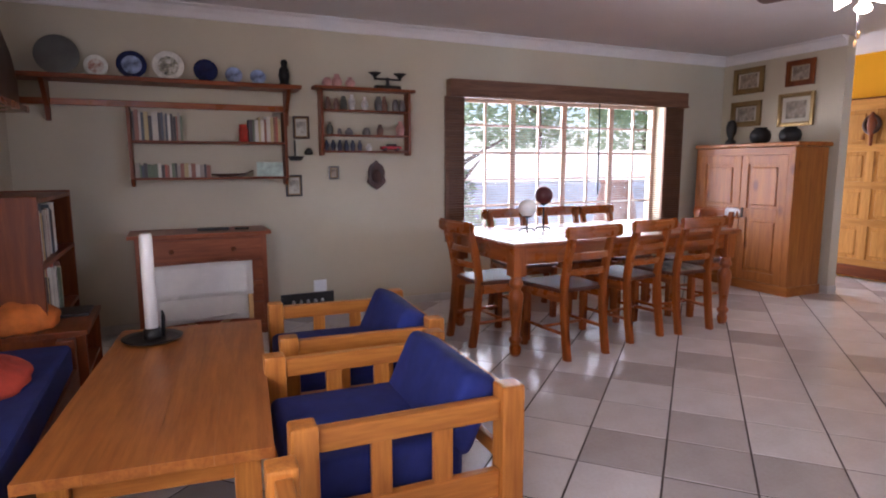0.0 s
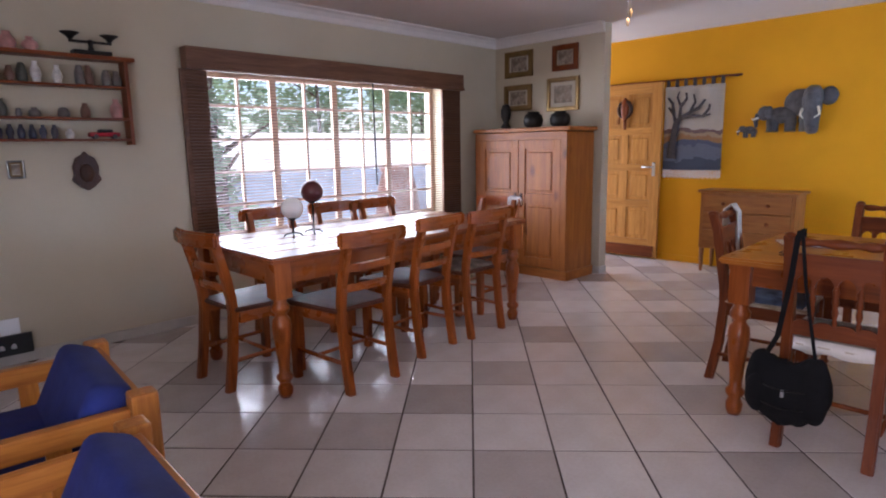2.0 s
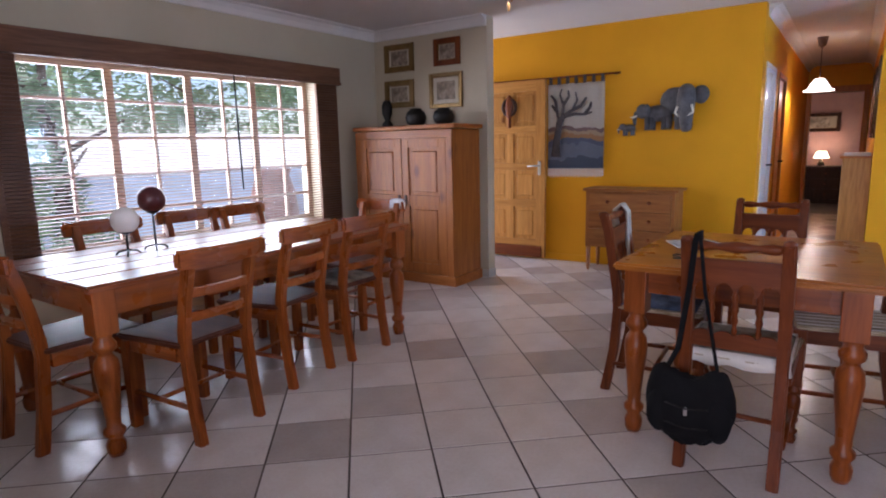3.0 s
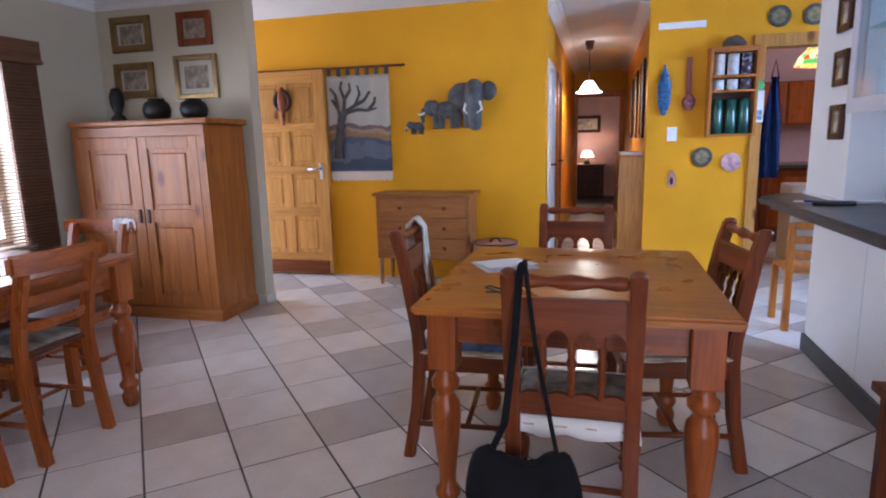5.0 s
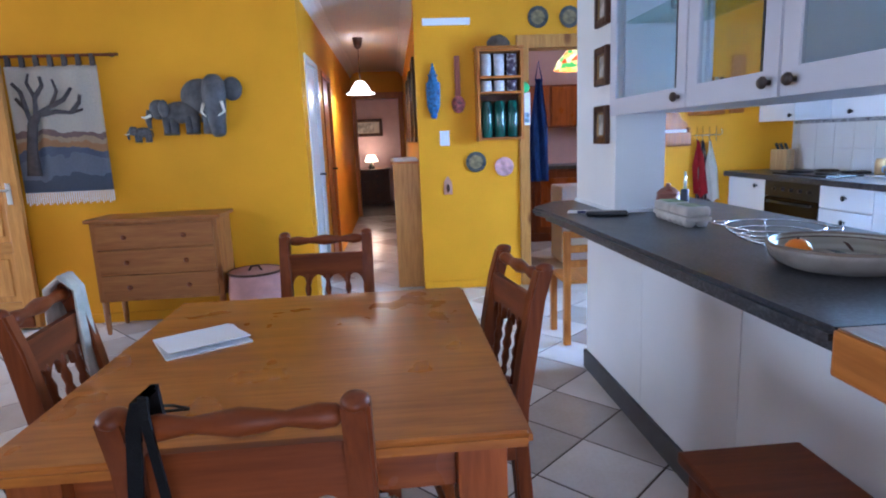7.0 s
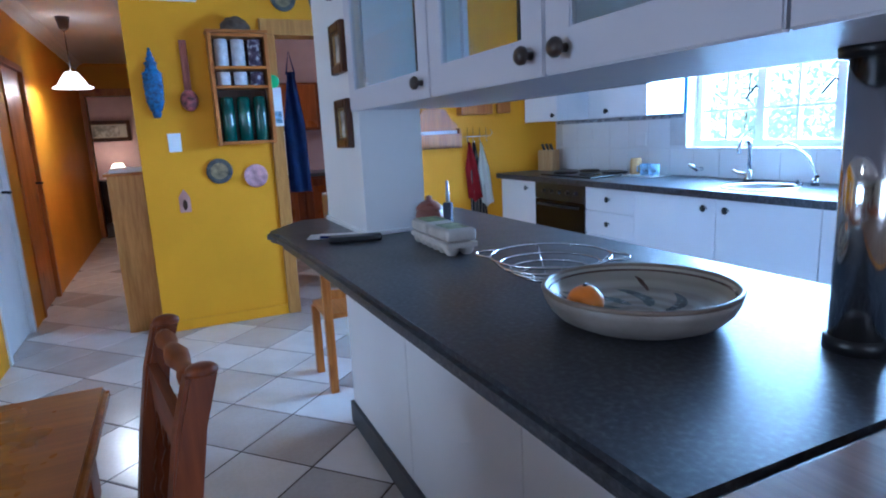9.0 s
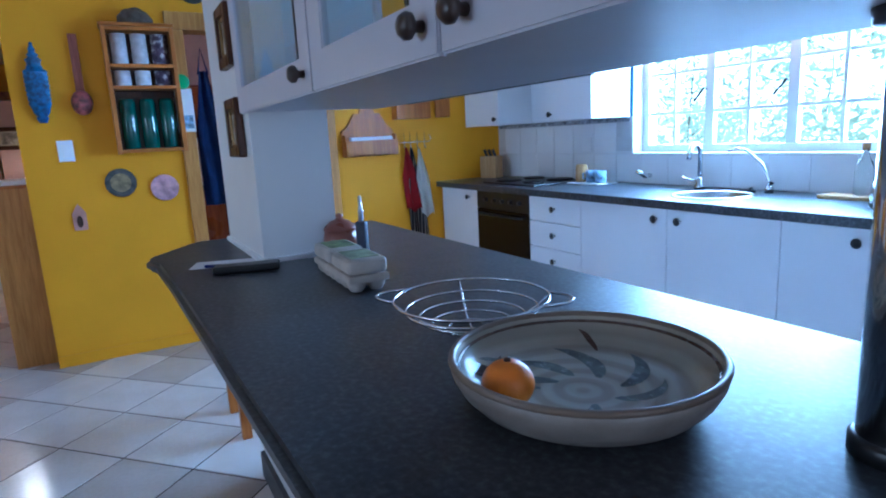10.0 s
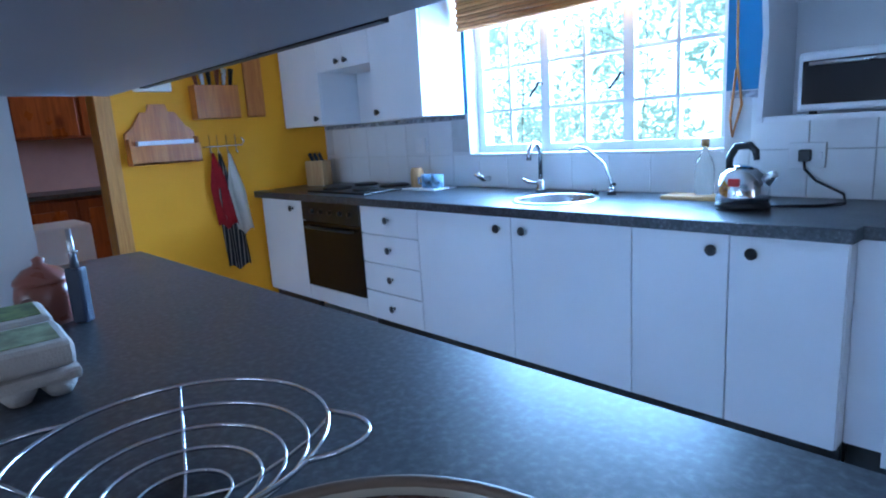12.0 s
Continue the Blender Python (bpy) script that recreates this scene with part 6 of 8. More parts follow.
# stool and slatted chair at the counter
st = thing("wooden_stool", "red-brown square wooden stool by the counter", "stool", pose(4.20, 1.13, 0))
part("seat", box(-0.16, 0.16, -0.155, 0.155, 0.47, 0.5, 0.006), M_RED_Y, st)
for x in (-0.12, 0.12):
    for y in (-0.115, 0.115):
        part("leg", box(x - 0.02, x + 0.02, y - 0.02, y + 0.02, 0, 0.47, 0.004), M_RED, st)
for s in (-0.115, 0.115):
    part("rail", box(-0.1, 0.1, s - 0.01, s + 0.01, 0.4, 0.468, 0.002), M_RED_X, st)
    part("rail", box(s + (0.005 if s > 0 else -0.005) - 0.01, s + (0.005 if s > 0 else -0.005) + 0.01, -0.095, 0.095, 0.4, 0.468, 0.002), M_RED_Y, st)
ch = thing("high_chair", "honey pine slatted chair at the counter end", "chair", pose(6.60, 0.80, 0))
for x in (-0.14, 0.16):
    for y in (-0.16, 0.13):
        part("leg", box(x - 0.02, x + 0.02, y - 0.02, y + 0.02, 0, 0.70 if x < 0 else 0.38, 0.004), M_HONEY, ch)
part("seat", box(-0.15, 0.17, -0.17, 0.14, 0.38, 0.405, 0.004), M_HONEY_X, ch)
for z in (0.48, 0.57, 0.66):
    part("back_slat", box(-0.152, -0.13, -0.14, 0.11, z, z + 0.045, 0.003), M_HONEY, ch)


# ---- added sun-blocking roof slab and garden ----
# unseen slab whose overhang stops direct sun entering the rooms
structure("roof", box(-1.0, 16.6, -2.5, 6.95, CEIL + 0.16, CEIL + 0.24), M_CEIL, "unseen flat roof slab added to keep sun off the windows", "roof")

def leaf_material(name, a, b):
    m = Mat(name, a, 0.55)
    g = m.nt.nodes.new("ShaderNodeNewGeometry")
    m.color(m.ramp(g.outputs["Random Per Island"], [(0.0, a), (0.6, b), (1.0, [min(1, v * 1.5) for v in b])]))
    # thin leaves let the sun through
    tr = m.node("ShaderNodeBsdfTranslucent", Color=(b[0] * 2.2, b[1] * 2.2, b[2] * 2.2, 1))
    mx = m.node("ShaderNodeMixShader", Fac=0.5)
    m.link(m.b.outputs["BSDF"], mx.inputs[1])
    m.link(tr.outputs["BSDF"], mx.inputs[2])
    m.link(mx.outputs["Shader"], m.nt.nodes["Material Output"].inputs["Surface"])
    return m.m

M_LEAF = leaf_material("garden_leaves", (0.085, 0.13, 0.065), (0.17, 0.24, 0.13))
# sun glare put into the leaf colour for the kitchen-side trees
M_LEAF_GLARE = leaf_material("leaves_with_painted_glare", (0.2, 0.27, 0.2), (0.36, 0.42, 0.33))
M_BARK = plain("bark", (0.12, 0.085, 0.06), 0.9, var=0.4, scale=8, bump=0.6, bdist=0.02)

def tree(x, y, h, r, n, seedv, size=0.09, low=0.35, limb=1.0, leaf=None):
    rnd = random.Random(seedv)
    t = thing("tree", "leafy garden tree outside the window", "tree", pose(x, y, -0.13), "garden trees")
    trunk = tube([(0, 0, 0), (0.05, 0.03, h * 0.3), (-0.04, 0.05, h * 0.55), (0.02, 0, h * 0.8)], [0.11 * limb, 0.09 * limb, 0.06 * limb, 0.03 * limb], 9)
    for k in range(5):
        a = k * 1.3 + seedv
        z = h * (0.3 + 0.1 * k)
        tube([(0, 0, z), (0.35 * r * math.cos(a), 0.35 * r * math.sin(a), z + 0.2 * r), (0.8 * r * math.cos(a), 0.8 * r * math.sin(a), z + 0.45 * r)], [0.05 * limb, 0.03 * limb, 0.012 * limb], 7, trunk)
    part("trunk", trunk, M_BARK, t)
    vs, fs = [], []
    blobs = [(rnd.uniform(-r, r) * 0.75, rnd.uniform(-r, r) * 0.75, rnd.uniform(low, 1.0) * h, rnd.uniform(0.25, 0.5) * r) for _ in range(16)]
    for k in range(n):
        bx_, by_, bz_, br = blobs[k % len(blobs)]
        d = Vector((rnd.gauss(0, 1), rnd.gauss(0, 1), rnd.gauss(0, 1))).normalized() * br * rnd.uniform(0.5, 1.05)
        c = Vector((bx_, by_, max(0.1, bz_ + d.z))) + Vector((d.x, d.y, 0))
        u = Vector((rnd.gauss(0, 1), rnd.gauss(0, 1), rnd.gauss(0, 0.6))).normalized()
        w = u.orthogonal().normalized()
        s = size * rnd.uniform(0.6, 1.3)
        i0 = len(vs)
        vs += [tuple(c - u * s), tuple(c + w * s * 0.45), tuple(c + u * s), tuple(c - w * s * 0.45)]
        fs.append((i0, i0 + 1, i0 + 2, i0 + 3))
    me = bpy.data.meshes.new("crown")
    me.from_pydata(vs, [], fs)
    me.materials.append(leaf or M_LEAF)
    o = new("crown", me)
    o.parent = t
    return t


for k, (x, y, h, r, n, s, lo) in enumerate(((4.7, 9.3, 3.4, 0.95, 2600, 0.08, 0.12), (4.0, 24.0, 9.0, 4.0, 5200, 0.2, 0.2), (10.5, 25.0, 9.0, 4.2, 5200, 0.2, 0.2), (17.0, 25.5, 9.5, 4.4, 5200, 0.2, 0.2), (-2.0, 23.5, 8.5, 3.8, 4200, 0.19, 0.2), (24.0, 26.0, 9.5, 4.5, 4200, 0.2, 0.2), (30.5, 26.5, 9.5, 4.5, 4000, 0.2, 0.2))):
    tree(x, y, h, r, n, 11 + k, s, lo)
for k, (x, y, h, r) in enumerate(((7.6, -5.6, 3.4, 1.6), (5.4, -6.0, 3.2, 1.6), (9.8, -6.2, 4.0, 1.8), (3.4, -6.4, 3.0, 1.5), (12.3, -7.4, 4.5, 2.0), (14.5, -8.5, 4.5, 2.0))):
    tree(x, y, h, r, 6000, 40 + k, 0.05, 0.1, 0.12, M_LEAF_GLARE)
# added glowing sheet, puts the outdoor glare behind the kitchen trees
backdrop_glow = glow("glowing_backdrop_sheet", (0.80, 0.93, 1.0), 3.0)
structure("backdrop", box(-25, 45, -16.2, -16.0, -0.13, 14), backdrop_glow, "added glowing sheet standing in for the bright distance past the kitchen garden", "backdrop")
# bank and paving carry the bluish outdoor shade in their colour
structure("terrace", slab([(10.4, -0.2), (10.5, -0.05), (13.2, 0.80), (13.39, 0.80), (13.39, -0.2)], -30, 60, 0, "yz"), plain("bank_in_blue_shade", (0.17, 0.21, 0.27), 0.8, var=0.25, scale=2, bump=0.3), "bank below the drive, coloured as paving in blue shade", "ground")
structure("pavement", box(-4.0, 14.0, 6.3, 10.4, -0.13, -0.08, 0.004), plain("paving_in_blue_shade", (0.18, 0.2, 0.23), 0.7, var=0.2, scale=3, bump=0.3), "paving outside the window, blue shade put into its grey", "pavement")
structure("driveway", slab([(13.4, -0.2), (13.6, 0.86), (19.5, 1.85), (40, 2.3), (40, -0.2)], -30, 60, 0, "yz"), plain("sunlit_drive", (0.62, 0.6, 0.56), 0.9, var=0.1, scale=1.2, bump=0.3), "pale sunlit bank beyond the paving", "ground")
hedge = thing("garden_pot", "tall brown clay garden pot outside the window", "pot", pose(6.35, 7.6, -0.08))
part("body", lathe([(0.16, 0), (0.24, 0.2), (0.3, 0.5), (0.26, 0.85), (0.2, 1.05), (0.24, 1.12), (0.2, 1.12), (0.17, 1.0), (0, 0.98)], 24), M_CLAY, hedge)
part("soil", lathe([(0.0, 1.02), (0.17, 1.0)], 20), M_BARK, hedge)

# ---- shelves and things on the grey wall ----
M_DELFT = plain("blue_white_china", (0.22, 0.28, 0.42), 0.2, var=0.9, scale=18, bump=0)
M_COBALT = plain("cobalt_china", (0.008, 0.012, 0.055), 0.15, var=0.5, scale=16, bump=0)
M_CHINA = plain("cream_china", (0.68, 0.66, 0.58), 0.25, var=0.2, scale=20, bump=0)
M_PEWTER = plain("pewter", (0.15, 0.15, 0.14), 0.35, 0.7, 0.2)
ps = thing("plate_shelf", "long red-brown plate shelf with brackets on the grey wall", "shelf", pose(0, 0, 0))
part("board", box(-0.24, 1.69, 5.76, 6.0, 1.825, 1.857, 0.008), M_RED_X, ps)
part("back_rail", box(-0.24, 1.60, 5.985, 6.005, 1.67, 1.715, 0.003), M_PINE_X, ps)
for x in (0.0, 1.60):
    part("bracket", moved(slab([(5.80, 1.825), (6.0, 1.825), (6.0, 1.56), (5.97, 1.56), (5.95, 1.66), (5.88, 1.74)], -0.015, 0.015, 0.003, "yz"), Matrix.Translation((x, 0, 0))), M_RED, ps)

def plate(name, label, r, mat, m, group, centre=None):
    p = thing(name, label, "plate", m, group)
    part("dish", lathe([(0.0, 0.0), (r * 0.55, 0.0), (r * 0.62, 0.006), (r * 0.98, 0.016), (r, 0.019), (r * 0.97, 0.021), (r * 0.6, 0.011), (0.0, 0.008)], 32), mat, p)
    if centre:
        part("motif", lathe([(r * 0.66, 0.0135), (r * 0.6, 0.0125), (r * 0.4, 0.0105), (0, 0.0105)], 24), centre, p, "painted centre")
    return p


M_RUSTMOTIF = art_material("rust_painted_motif", (0.3, 0.08, 0.05), (0.55, 0.4, 0.3), (0.68, 0.64, 0.55), 30)
M_DARKMOTIF = art_material("dark_painted_scene", (0.05, 0.05, 0.05), (0.3, 0.28, 0.2), (0.68, 0.65, 0.56), 34)
G = "plates on the long shelf"
for x, r, mat, lb, cm in ((0.09, 0.135, M_PEWTER, "large dull pewter plate standing on the shelf", None), (0.315, 0.075, M_CHINA, "cream plate with a rust-red centre on the shelf", M_RUSTMOTIF), (0.535, 0.098, M_COBALT, "deep blue plate standing on the shelf", M_DELFT), (0.77, 0.105, M_CHINA, "cream plate with a dark painted scene on the shelf", M_DARKMOTIF), (1.02, 0.085, M_COBALT, "dark blue plate standing on the shelf", None), (1.215, 0.062, M_DELFT, "small blue and white plate on the shelf", None), (1.39, 0.058, M_DELFT, "small blue and white dish on the shelf", None)):
    plate("plate", lb, r, mat, pose(x, 5.93, 1.859 + r * 0.97, 80), G, cm)
fig = lathe([(0.05, 0), (0.05, 0.015), (0.03, 0.03), (0.042, 0.08), (0.035, 0.13), (0.02, 0.15), (0.026, 0.18), (0.018, 0.2), (0.0, 0.205)], 14)
for v in fig.verts:
    v.co += 0.006 * Vector((noise.noise(v.co * 40), noise.noise(v.co * 33 + Vector((3, 0, 0))), 0))
solid("figurine", fig, M_IRON, "small dark standing figurine at the shelf end", "figurine", pose(1.585, 5.9, 1.857))

bs = thing("wall_bookshelf", "two-board red-brown bookshelf hung on the grey wall", "shelf", pose(0, 0, 0))
for x in (0.49, 1.575):
    part("side_panel", moved(slab([(5.87, 1.66), (6.0, 1.66), (6.0, 1.10), (5.93, 1.10), (5.87, 1.15)], -0.012, 0.012, 0.003, "yz"), Matrix.Translation((x, 0, 0))), M_RED, bs)
for z in (1.43, 1.165):
    part("board", box(0.502, 1.563, 5.85, 6.0, z - 0.018, z, 0.004), M_RED_X, bs)
books(0, "book", "worn book on the upper wall shelf", (0.51, 5.87, 1.43), 0, 18, 0.215, 0.12, 21, 0, BOOKM)
books(0, "book", "worn book on the upper wall shelf", (1.30, 5.87, 1.43), 0, 11, 0.2, 0.12, 22, 0, BOOKM)
books(0, "paperback", "small paperback on the lower wall shelf", (0.51, 5.88, 1.165), 0, 24, 0.105, 0.1, 23, 0, BOOKM)
solid("tin", lathe([(0.035, 0), (0.035, 0.1), (0.03, 0.105), (0.03, 0.13), (0, 0.132)], 16), plain("red_tin", (0.5, 0.05, 0.03), 0.35, var=0.4, scale=14), "red and white tin on the wall shelf", "tin", pose(1.265, 5.92, 1.43))
solid("carved_animal", tube([(-0.14, 0, 0.02), (-0.08, 0, 0.012), (0.02, 0, 0.014), (0.1, 0, 0.02), (0.16, 0, 0.045)], [0.006, 0.012, 0.012, 0.008, 0.004], 8), M_DARKW, "long dark carved animal on the lower shelf", "carving", pose(1.16, 5.92, 1.166))
solid("mirror_card", box(-0.1, 0.1, -0.004, 0.004, 0, 0.11, 0.002), plain("pale_green_card", (0.4, 0.5, 0.42), 0.3, var=0.3, scale=20), "pale green card standing on the lower shelf", "card", pose(1.45, 5.9, 1.167, -8))

ss = thing("spice_shelf", "three-board red-brown display shelf on the grey wall", "shelf", pose(0, 0, 0))
for x in (1.87, 2.62):
    part("side_panel", box(x - 0.012, x + 0.012, 5.89, 6.0, 1.33, 1.855, 0.004), M_RED, ss)
part("top_board", box(1.81, 2.67, 5.865, 6.0, 1.855, 1.88, 0.006), M_RED_X, ss)
for z in (1.70, 1.50, 1.37):
    part("board", box(1.882, 2.608, 5.89, 6.0, z - 0.015, z, 0.003), M_RED_X, ss)
SM = [plain("ornament_%s" % n, c, 0.4, var=0.35, scale=20) for n, c in (("grey", (0.13, 0.12, 0.11)), ("brown", (0.16, 0.08, 0.05)), ("silver", (0.6, 0.58, 0.54)), ("green", (0.06, 0.065, 0.05)), ("pink", (0.5, 0.25, 0.22)), ("blue", (0.03, 0.035, 0.06)))]
rnd = random.Random(4)
def ornament(x, y, z, h, r, k, lb):
    f1, f2, f3 = rnd.uniform(0.6, 1), rnd.uniform(0.7, 1), rnd.uniform(0.3, 0.8)
    solid("ornament", lathe([(r * 0.8, 0), (r * f1, h * 0.15), (r, h * 0.4), (r * f2, h * 0.65), (r * f3, h * 0.85), (r * 0.5, h), (0, h)], 14), SM[k], lb, "ornament", pose(x, y, z), "ornaments on the display shelf")
for i, (x, h, k) in enumerate(((1.93, 0.1, 1), (2.0, 0.09, 1), (2.06, 0.11, 3), (2.13, 0.125, 2), (2.24, 0.11, 2), (2.36, 0.12, 0), (2.41, 0.12, 1), (2.51, 0.1, 0), (2.57, 0.1, 0))):
    ornament(x, 5.94, 1.70, h, 0.03, k, "small metal or china beaker on the display shelf")
for x, h, k, r in ((1.94, 0.1, 3, 0.03), (2.02, 0.05, 0, 0.02), (2.10, 0.055, 0, 0.035), (2.25, 0.06, 0, 0.035), (2.37, 0.09, 1, 0.03), (2.55, 0.12, 4, 0.04)):
    ornament(x, 5.94, 1.50, h, r, k, "small carved or china piece on the display shelf")
for x in (1.91, 1.965, 2.02, 2.075, 2.13, 2.19):
    ornament(x, 5.94, 1.37, 0.085, 0.022, 5, "small dark blue jar on the display shelf")
ornament(2.27, 5.94, 1.37, 0.06, 0.025, 2, "small pale jar on the display shelf")
for x, h in ((1.93, 0.07), (2.01, 0.1), (2.12, 0.08)):
    ornament(x, 5.94, 1.88, h, 0.045, 4, "pink china piece on top of the display shelf")
car = thing("toy_car", "small red model car on the display shelf", "toy car", pose(2.46, 5.93, 1.37))
part("body", box(-0.09, 0.09, -0.03, 0.03, 0.012, 0.04, 0.01), plain("toy_red_paint", (0.35, 0.02, 0.03), 0.2), car)
part("cabin", box(-0.035, 0.05, -0.026, 0.026, 0.04, 0.06, 0.01), M_BLACK, car)
for x in (-0.055, 0.055):
    part("wheel", moved(lathe([(0.014, -0.032), (0.014, 0.032)], 12), Matrix.Translation((x, 0, 0.014)) @ Matrix.Rotation(radians(90), 4, "X")), M_BLACK, car)
sca = thing("kitchen_scale", "black iron balance scale on the display shelf", "scale", pose(2.44, 5.93, 1.88))
part("base", box(-0.11, 0.11, -0.04, 0.04, 0, 0.03, 0.008), M_IRON, sca)
part("column", lathe([(0.02, 0.03), (0.012, 0.06), (0.02, 0.09), (0, 0.1)], 12), M_IRON, sca)
part("beam", box(-0.12, 0.12, -0.008, 0.008, 0.075, 0.09, 0.003), M_IRON, sca)
for x in (-0.11, 0.11):
    part("pan", lathe([(0.01, 0.09), (0.025, 0.11), (0.055, 0.13), (0.052, 0.133), (0, 0.118)], 18, (x, 0, 0)), M_IRON, sca)

for x, z, w, h, fm in ((1.722, 1.555, 0.13, 0.18, M_DARKW), (1.648, 1.087, 0.13, 0.175, M_BLACK), (1.98, 1.19, 0.09, 0.11, M_PEWTER)):
    picture("small_picture", "small framed picture on the grey wall", w, h, 0.013, fm, 0, M_ART1 if h > 0.12 else M_ART2, pose(x, 6.018, z))
shp = thing("ship_ornament", "small dark metal boat hung on the grey wall", "ornament", pose(1.665, 6.0, 1.29))
part("hull", slab([(-0.06, 0.035), (0.07, 0.035), (0.045, 0.0), (-0.04, 0.0)], -0.018, 0.018, 0.003, "xz"), M_IRON, shp)
part("mast", box(-0.006, 0.006, -0.006, 0.006, 0.035, 0.16), M_IRON, shp)
solid("ornament", moved(slab([(-0.03, 0), (0.03, 0), (0.035, 0.025), (0.01, 0.05), (-0.01, 0.05), (-0.035, 0.025)], -0.01, 0.01, 0.003, "xz"), Matrix.Identity(4)), M_IRON, "small dark metal ornament on the grey wall", "ornament", pose(1.775, 6.005, 1.335))
plq = thing("wooden_plaque", "dark carved shield-shaped plaque on the grey wall", "plaque", pose(2.35, 6.0, 1.165))
pts = [(0, -0.125), (0.04, -0.1), (0.085, -0.055), (0.07, -0.02), (0.075, 0.03), (0.055, 0.085), (0.02, 0.105), (0, 0.13), (-0.02, 0.105), (-0.055, 0.085), (-0.075, 0.03), (-0.07, -0.02), (-0.085, -0.055), (-0.04, -0.1)]
part("board", slab(pts, -0.018, 0.015, 0.005, "xz"), M_DARKW, plq)
part("boss", ball(0.045, 0.02, 0.06, (0, -0.018, -0.01), 14), M_DARKW, plq)
sw = thing("wall_socket", "white double socket low on the grey wall", "socket", pose(1.835, 6.012, 0.24))
part("plate", box(-0.055, 0.055, -0.01, 0, -0.05, 0.05, 0.003), M_WINWHITE, sw)
pl = thing("power_strip", "black panel with small silver pegs at the wall foot", "rack", pose(1.72, 5.985, 0.13))
part("board", box(-0.22, 0.22, -0.02, 0.0, -0.06, 0.065, 0.004), M_BLACK, pl)
for k in range(5):
    part("peg", lathe([(0.016, 0), (0.012, 0.02), (0, 0.03)], 10, (-0.12 + 0.06 * k, -0.025, -0.015)), M_STEEL, pl)
solid("remote_control", box(-0.11, 0.11, -0.03, 0.03, 0, 0.02, 0.005), M_BLACK, "black device lying on the red chest", "remote", pose(1.0, 5.75, 0.776))
solid("remote_control", box(-0.05, 0.05, -0.02, 0.02, 0, 0.014, 0.004), M_IRON, "small dark device on the red chest", "remote", pose(1.2, 5.75, 0.776))

wc = thing("arched_wall_cabinet", "dark arched wooden cabinet on the side wall", "cabinet", pose(-0.248, 5.2, 1.62))
part("body", slab([(-0.5, 0), (0.42, 0), (0.42, 0.16), (0.3, 0.3), (0.12, 0.4), (-0.1, 0.44), (-0.5, 0.44)], 0, 0.16, 0.006, "yz"), M_DARKW, wc)
part("ledge", box(0, 0.2, -0.5, 0.46, -0.04, 0.0, 0.006), M_PINE_Y, wc)

# globes on the long table
for x, y, z, r, mat, lb in ((3.13, 4.82, 0.93, 0.066, M_CREAM, "pale globe on a black iron stand"), (3.30, 4.86, 1.02, 0.07, plain("dark_red_globe", (0.09, 0.02, 0.02), 0.3, var=0.3), "dark red globe on a black iron stand")):
    g = thing("globe", lb, "globe", pose(x, y, 0.752), "globes on the table")
    part("sphere", ball(r, r, r, (0, 0, z - 0.752), 24), mat, g)
    part("stand", tube([(0, 0, 0.012), (0, 0, z - 0.752 - r * 0.9)], 0.006, 8), M_IRON, g)
    part("cup", lathe([(0.01, z - 0.752 - r * 1.08), (0.04, z - 0.752 - r * 0.85), (0.035, z - 0.752 - r * 0.84), (0, z - 0.752 - r * 0.98)], 16), M_IRON, g)
    for a in range(3):
        part("foot", tube([(0, 0, 0.03), (0.05 * math.cos(a * 2.1), 0.05 * math.sin(a * 2.1), 0.02), (0.065 * math.cos(a * 2.1), 0.065 * math.sin(a * 2.1), 0.005)], 0.005, 6), M_IRON, g)
draped("white_cloth", "white cloth over the corner of a dining chair", [(0, 0.03, -0.06), (0, 0.02, 0.0), (0, 0, 0.012), (0, -0.025, -0.01), (0, -0.03, -0.06)], 0.09, 1, M_PAPER, pose(5.045, 4.62, 0.87, 0, 0, 2))
# paper and spectacles on the square table
solid("paper", box(-0.095, 0.095, -0.105, 0.105, 0, 0.004, 0.001), M_PAPER, "folded white paper lying on the square table", "paper", pose(4.63, 2.455, 0.765, 0, 0, 30))
solid("paper", moved(box(-0.09, 0.09, -0.1, 0.1, 0, 0.002), Matrix.Rotation(radians(3), 4, "Y")), M_PAPER, "loose white sheet on the square table", "paper", pose(4.632, 2.457, 0.775, 0, 0, 33))
gl = thing("spectacles", "folded dark spectacles on the square table", "spectacles", pose(4.21, 2.40, 0.765, 0, 0, 70))
part("frame", tube([(-0.06, 0, 0.012), (-0.035, 0.012, 0.022), (-0.01, 0, 0.014), (0.01, 0, 0.014), (0.035, 0.012, 0.022), (0.06, 0, 0.012)], 0.003, 6), M_IRON, gl)
part("temple", tube([(-0.06, 0, 0.012), (0.04, 0.03, 0.006)], 0.003, 6), M_IRON, gl)
part("temple", tube([(0.06, 0, 0.012), (-0.04, 0.035, 0.006)], 0.003, 6), M_IRON, gl)

